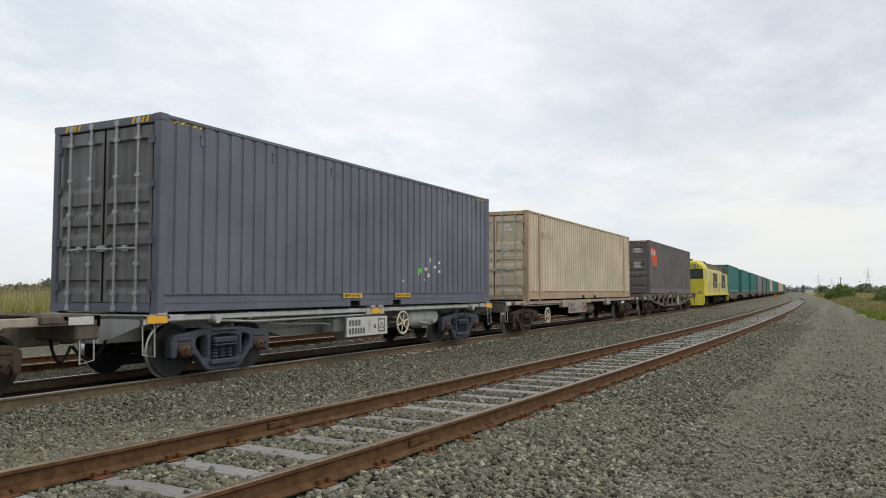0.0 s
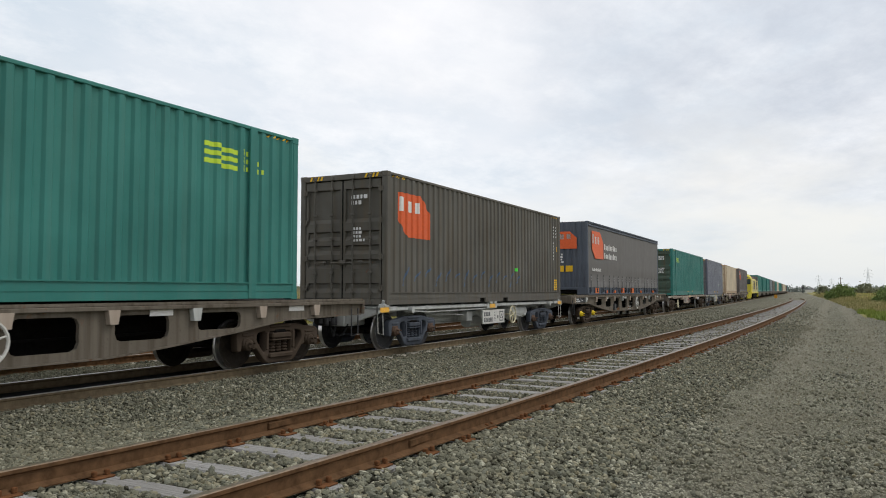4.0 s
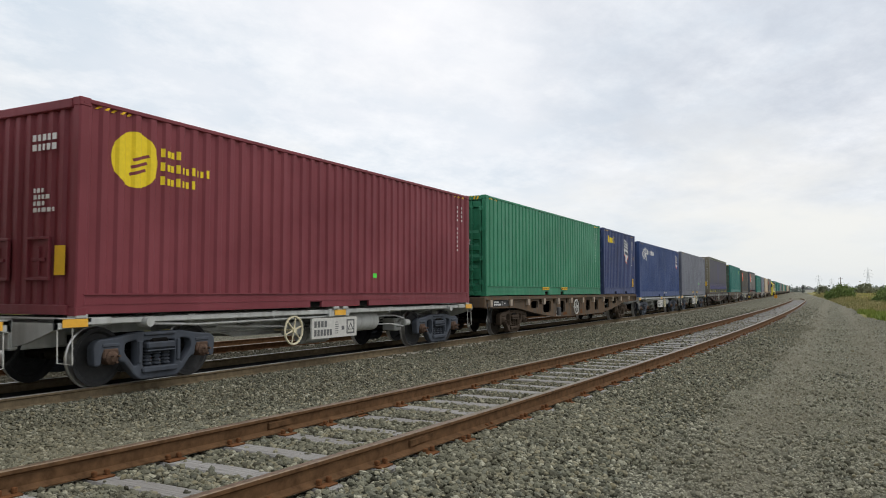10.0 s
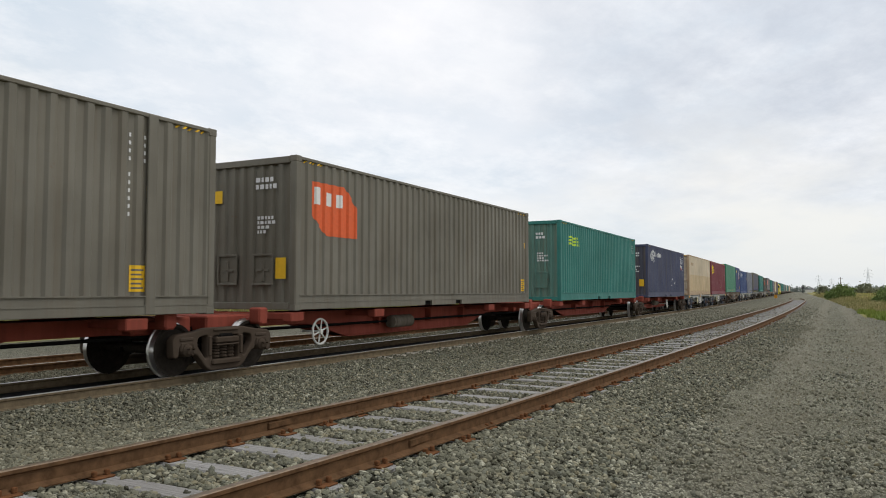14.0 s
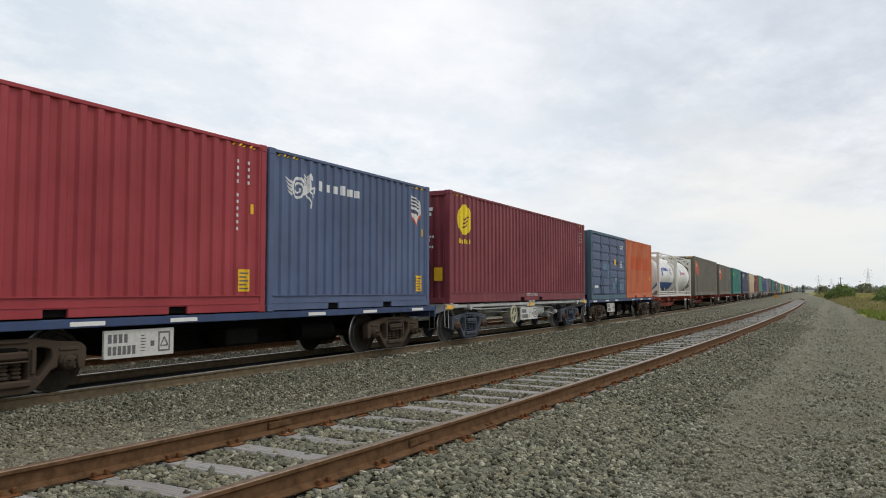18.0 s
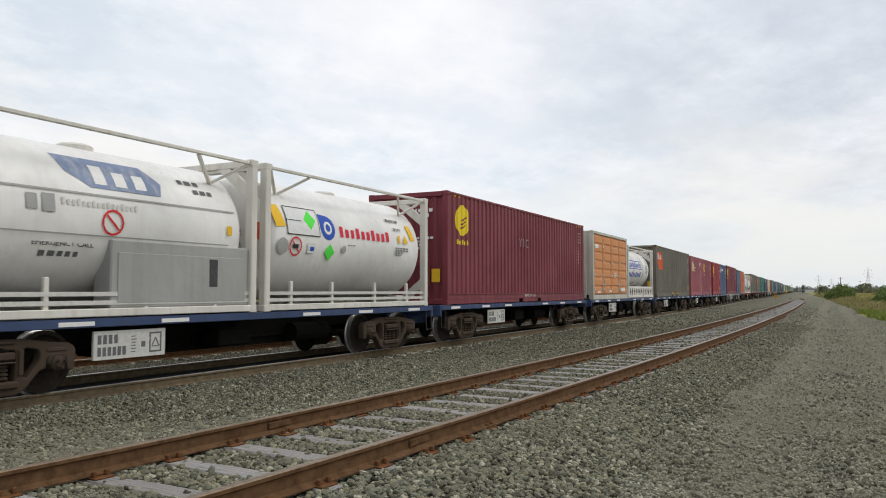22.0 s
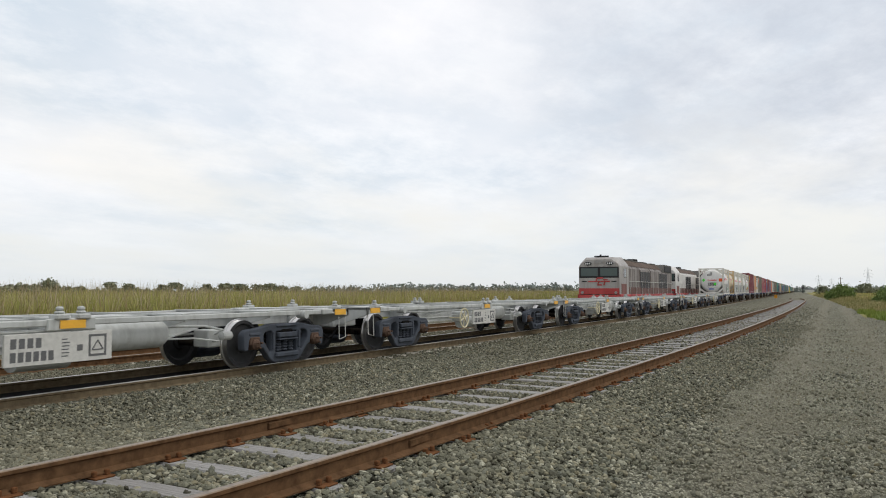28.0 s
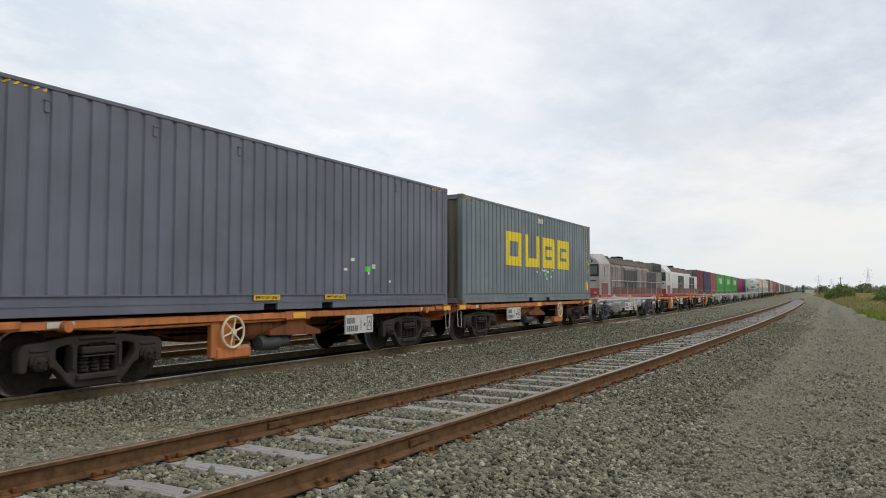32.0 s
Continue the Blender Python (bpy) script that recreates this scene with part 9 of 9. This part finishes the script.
def tree(name, label, x, y, height, spread, seed, flat=False, m_leaf=None, leaves=900, size=0.3, low=0.12):
    """Trunk, limbs and a crown of small leaf cards in clumps."""
    rng = np.random.default_rng(seed)
    t = thing(name, label, "tree" if height > 3.4 else "bush")
    t.location = (x, y, 0)
    s = Shape()
    th = height * (0.6 if flat else 0.45)
    s.tube((0, 0, -0.1), (0.1, 0.05, th), height * 0.03, height * 0.016, 7)
    tips = []
    for i in range(9):
        a = i * 2.4 + rng.uniform(-0.4, 0.4)
        rr = spread * 0.5 * rng.uniform(0.45, 0.95)
        zz = height * (rng.uniform(0.72, 0.92) if flat else rng.uniform(low + 0.15, 0.86))
        tip = (rr * math.cos(a), rr * math.sin(a), zz)
        s.tube((0.05, 0.02, th * rng.uniform(0.4, 0.95)), tip, height * 0.012, height * 0.004, 5)
        tips.append(tip)
    part("trunk", None, s, M_BARK, t)
    n_cl = 26 if not flat else 30
    cs = []
    for i in range(n_cl):
        a, rr = rng.uniform(0, 6.28), math.sqrt(rng.uniform(0, 1)) * spread * 0.5
        if flat:
            zz = height * (0.93 - 0.30 * (rr / (spread * 0.5)) ** 2.5 - 0.34 * rng.uniform(0, 1) ** 1.5)
        else:
            zz = height * (low + (0.95 - low) * rng.uniform(0, 1) * math.sqrt(max(0.05, 1 - (rr / (spread * 0.56)) ** 2)))
        cs.append((rr * math.cos(a), rr * math.sin(a), zz))
    cs = np.array(cs + tips)
    c = cs[rng.integers(0, len(cs), leaves)]
    rad = spread * (0.10 if flat else 0.13)
    p = c + rng.normal(size=(leaves, 3)) * np.array([rad, rad, rad * (0.45 if flat else 0.7)])
    p[:, 2] = np.maximum(p[:, 2], 0.05)
    R = rand_turns(leaves, rng)
    quad = np.array([(-1, -0.6, 0), (1, -0.6, 0), (0.7, 0.7, 0.2), (-0.7, 0.7, -0.1)]) * size
    v = (np.einsum("nij,mj->nmi", R, quad) * rng.uniform(0.5, 1.2, (leaves, 1, 1)) + p[:, None, :]).reshape(-1, 3)
    f = (np.arange(leaves) * 4)[:, None] + np.array([[0, 1, 2, 3]])
    ob = new("crown", quick_mesh("crown", v, f, m_leaf or M_LEAF))
    ob.parent = t
    return t


def seen(px, py, dist):
    """Ground spot a given way off, on a bearing given across the view."""
    a = math.atan((px - 784) / 1342.5)
    b = radians(27.186) - a
    return -math.sin(b) * dist, math.cos(b) * dist


def make_trees():
    far = [(-4, 300, 3.3, 5), (14, 320, 3.6, 5), (30, 310, 3.9, 6), (48, 310, 3.8, 6), (66, 330, 3.9, 5), (120, 320, 3.1, 4), (142, 330, 3.0, 4)]
    for i, (px, d, h, w) in enumerate(far):
        x, y = seen(px, 0, d)
        tree("scrub_tree", "low dark scrub on the field's far edge", x, y, h, w, 100 + i, False, M_FARLEAF, 380, 0.55)
    x, y = seen(88, 0, 300)
    tree("field_tree", "rounded dark tree on the field's far edge", x, y, 6.2, 5.5, 120, False, M_FARLEAF, 700, 0.5)
    for i, (px, d, h, w) in enumerate([(195, 310, 5.0, 4.6), (228, 320, 4.5, 4), (288, 320, 4.0, 3.4), (310, 310, 4.9, 5), (366, 330, 4.5, 3.6), (400, 320, 4.6, 5), (425, 322, 4.4, 5), (457, 330, 4.2, 5), (478, 325, 4.7, 5), (497, 330, 3.9, 4), (522, 350, 3.4, 5)]):
        x, y = seen(px, 0, d)
        tree("umbrella_tree", "flat-crowned dark tree on the field's far edge", x, y, h, w, 130 + i, True, M_FARLEAF, 620, 0.38)
    rng = random.Random(9)
    px = -12.0
    k = 0
    while px < 575:
        x, y = seen(px, 0, 345)
        tree("field_shrub", "low grey-green shrub on the field's far edge", x, y, rng.uniform(2.3, 3.1), rng.uniform(4, 6.5), 400 + k, False, M_FARLEAF, 110, 0.5, 0.05)
        px += rng.uniform(13, 24)
        k += 1
    k = 0
    px = 560.0
    while px < 1330:
        x, y = seen(px, 0, 620)
        hh = (4.2 if px < 650 else 6.0) + rng.uniform(-1.2, 1.6)
        tree("distant_tree", "distant tree in haze-paled grey-green", x, y, hh, rng.uniform(9, 18), 200 + k, False, M_HAZELEAF, 160, 1.0, 0.05)
        px += rng.uniform(12, 22)
        k += 1
    px = 1330.0
    while px < 1600:
        x, y = seen(px, 0, 900)
        tree("distant_tree", "distant tree in haze-paled grey-green", x, y, rng.uniform(3.0, 5.0), rng.uniform(12, 24), 260 + k, False, M_HAZELEAF, 150, 1.2, 0.05)
        px += rng.uniform(10, 18)
        k += 1
    for i, (px, d, h, w) in enumerate([(1475, 152, 2.1, 1.9), (1489, 148, 3.1, 2.4), (1502, 152, 2.3, 1.8), (1466, 160, 1.6, 1.3)]):
        x, y = seen(px, 0, d)
        tree("bush", "rounded dark green bush beside the gravel track", x, y, h, w, 300 + i, False, M_LEAF, 2800, 0.085, 0.05)
    for i, (px, d, h, w) in enumerate([(1560, 100, 1.6, 1.5), (1576, 98, 2.2, 2.2), (1594, 95, 2.2, 2.4)]):
        x, y = seen(px, 0, d)
        tree("bush", "leafy green bush in the dry verge grass", x, y, h, w, 310 + i, False, M_LEAF, 2600, 0.09, 0.05)
    for i, (px, d, h, w) in enumerate([(1454, 420, 4.4, 4.0), (1531, 420, 5.2, 6), (1523, 430, 3.4, 5), (1545, 440, 3.0, 6)]):
        x, y = seen(px, 0, d)
        tree("paddock_tree", "round dark tree standing in the paddock", x, y, h, w, 330 + i, False, M_FARLEAF, 700, 0.4, 0.1)


M_PYLON = plain("galvanised_grey", (0.62, 0.65, 0.68), 0.6, 0.1, 0.1, 2.0)


def pylon(x, y, h, turn):
    p = thing("power_pylon", "grey steel lattice power pylon far off", "pylon", "power pylons")
    p.matrix_basis = pose(x, y, 0, 0, 0, turn)
    w0, w1 = h * 0.09, h * 0.022
    def leg(z):
        return w0 + (w1 - w0) * min(1.0, z / (h * 0.75))
    r = h * 0.0036
    for a, b in ((1, 1), (1, -1), (-1, 1), (-1, -1)):
        part("leg", None, Shape().tube((a * w0, b * w0, 0), (a * w1, b * w1, h * 0.75), r, n=4).tube((a * w1, b * w1, h * 0.75), (0, 0, h), r, n=4), M_PYLON, p)
    s = Shape()
    zs = [h * k for k in (0.0, 0.16, 0.3, 0.42, 0.52, 0.6, 0.68, 0.75)]
    for z0, z1 in zip(zs, zs[1:]):
        a, b = leg(z0), leg(z1)
        for u in (1, -1):
            s.tube((-a, u * a, z0), (b, u * b, z1), r * 0.6, n=3).tube((a, u * a, z0), (-b, u * b, z1), r * 0.6, n=3)
            s.tube((u * a, -a, z0), (u * b, b, z1), r * 0.6, n=3).tube((u * a, a, z0), (u * b, -b, z1), r * 0.6, n=3)
    part("lattice", None, s, M_PYLON, p)
    for z, w in ((0.62, 0.16), (0.75, 0.19), (0.88, 0.14)):
        part("cross_arm", None, Shape().tube((-h * w, 0, h * z), (h * w, 0, h * z), r * 0.9, n=4).tube((-h * w, 0, h * z), (0, 0, h * (z + 0.05)), r * 0.6, n=3).tube((h * w, 0, h * z), (0, 0, h * (z + 0.05)), r * 0.6, n=3), M_PYLON, p)
        for k in (1, -1):
            part("insulator", None, Shape().tube((k * h * w * 0.95, 0, h * z), (k * h * w * 0.95, 0, h * (z - 0.05)), r * 0.8, n=4), M_DKGREY, p)
    return p


def make_far_things():
    for px, d, h in ((1448, 1500, 30), (1536, 1350, 38), (1471, 2200, 34)):
        x, y = seen(px, 0, d)
        pylon(x, y, h, 15)
    x, y = seen(1487, 0, 700)
    t = thing("utility_pole", "slender timber utility pole far off", "pole")
    t.location = (x, y, 0)
    part("pole", None, Shape().tube((0, 0, 0), (0, 0, 12.5), 0.4, 0.25, 6), M_BARK, t)
    part("cross_arm", None, Shape().box(-1.6, 1.6, -0.15, 0.15, 11.2, 11.5), M_BARK, t)
    # cabinet and slab by the siding's end
    x, y, a = line_at(170, LANE - 3.4)
    t = thing("trackside_cabinet", "orange trackside equipment cabinet on a plinth", "cabinet")
    t.location = (x, y, 0)
    part("body", None, Shape().box(-0.28, 0.28, -0.25, 0.25, 0.1, 0.74, 0.03), paint("cabinet_orange", (0.68, 0.30, 0.02)), t)
    part("plinth", None, Shape().box(-0.32, 0.32, -0.28, 0.28, -0.05, 0.1, 0.02), M_CONC, t)
    part("lid", None, Shape().box(-0.30, 0.30, -0.27, 0.27, 0.74, 0.79, 0.02), paint("cabinet_orange", (0.68, 0.30, 0.02)), t)
    t = thing("concrete_slab", "pale concrete slab lying in the ballast", "slab")
    t.location = (-5.95, 108.3, 0.03)
    part("slab", None, Shape().box(-0.32, 0.32, -1.4, 1.4, -0.05, 0.1, 0.02), M_CONC, t)
    # signal bridge and sheds at the far end of the line
    x, y = seen(1420, 0, 520)
    t = thing("far_signal_mast", "dark signal mast far down the line", "signal")
    t.location = (x, y, 0)
    part("mast", None, Shape().box(-0.3, 0.3, -0.3, 0.3, 0, 4.6), M_DKGREY, t)
    part("signal_head", None, Shape().box(-0.9, 0.9, -0.4, 0.4, 2.6, 4.4, 0.1), M_DKGREY, t)
    for px, d, w in ((1429, 720, 4.0), (1436, 720, 3.5)):
        x, y = seen(px, 0, d)
        t = thing("far_shed", "pale far-off shed with a low roof", "shed", "far sheds")
        t.location = (x, y, 0)
        part("wall", None, Shape().box(-w / 2, w / 2, -2, 2, 0, 2.6), M_OFFWHITE, t)
        part("roof", None, Shape().prism([(-2.3, 2.55), (2.3, 2.55), (0, 3.5)], "x", -w / 2 - 0.3, w / 2 + 0.3), M_DKGREY, t)


make_grass()
make_trees()
make_far_things()
def motions():
    for ob, u, z, train in RIDERS:
        rows = []
        for k in range(33):
            t = float(k)
            s = u + ridden(t) if train == 0 else u - crept(t)
            x, y, a = line_at(s, LANE if train == 0 else LANE_B)
            rows.append((t, pose(x, y, RAIL + z, 0, 0, math.degrees(a))))
        walk(ob, rows)


motions()
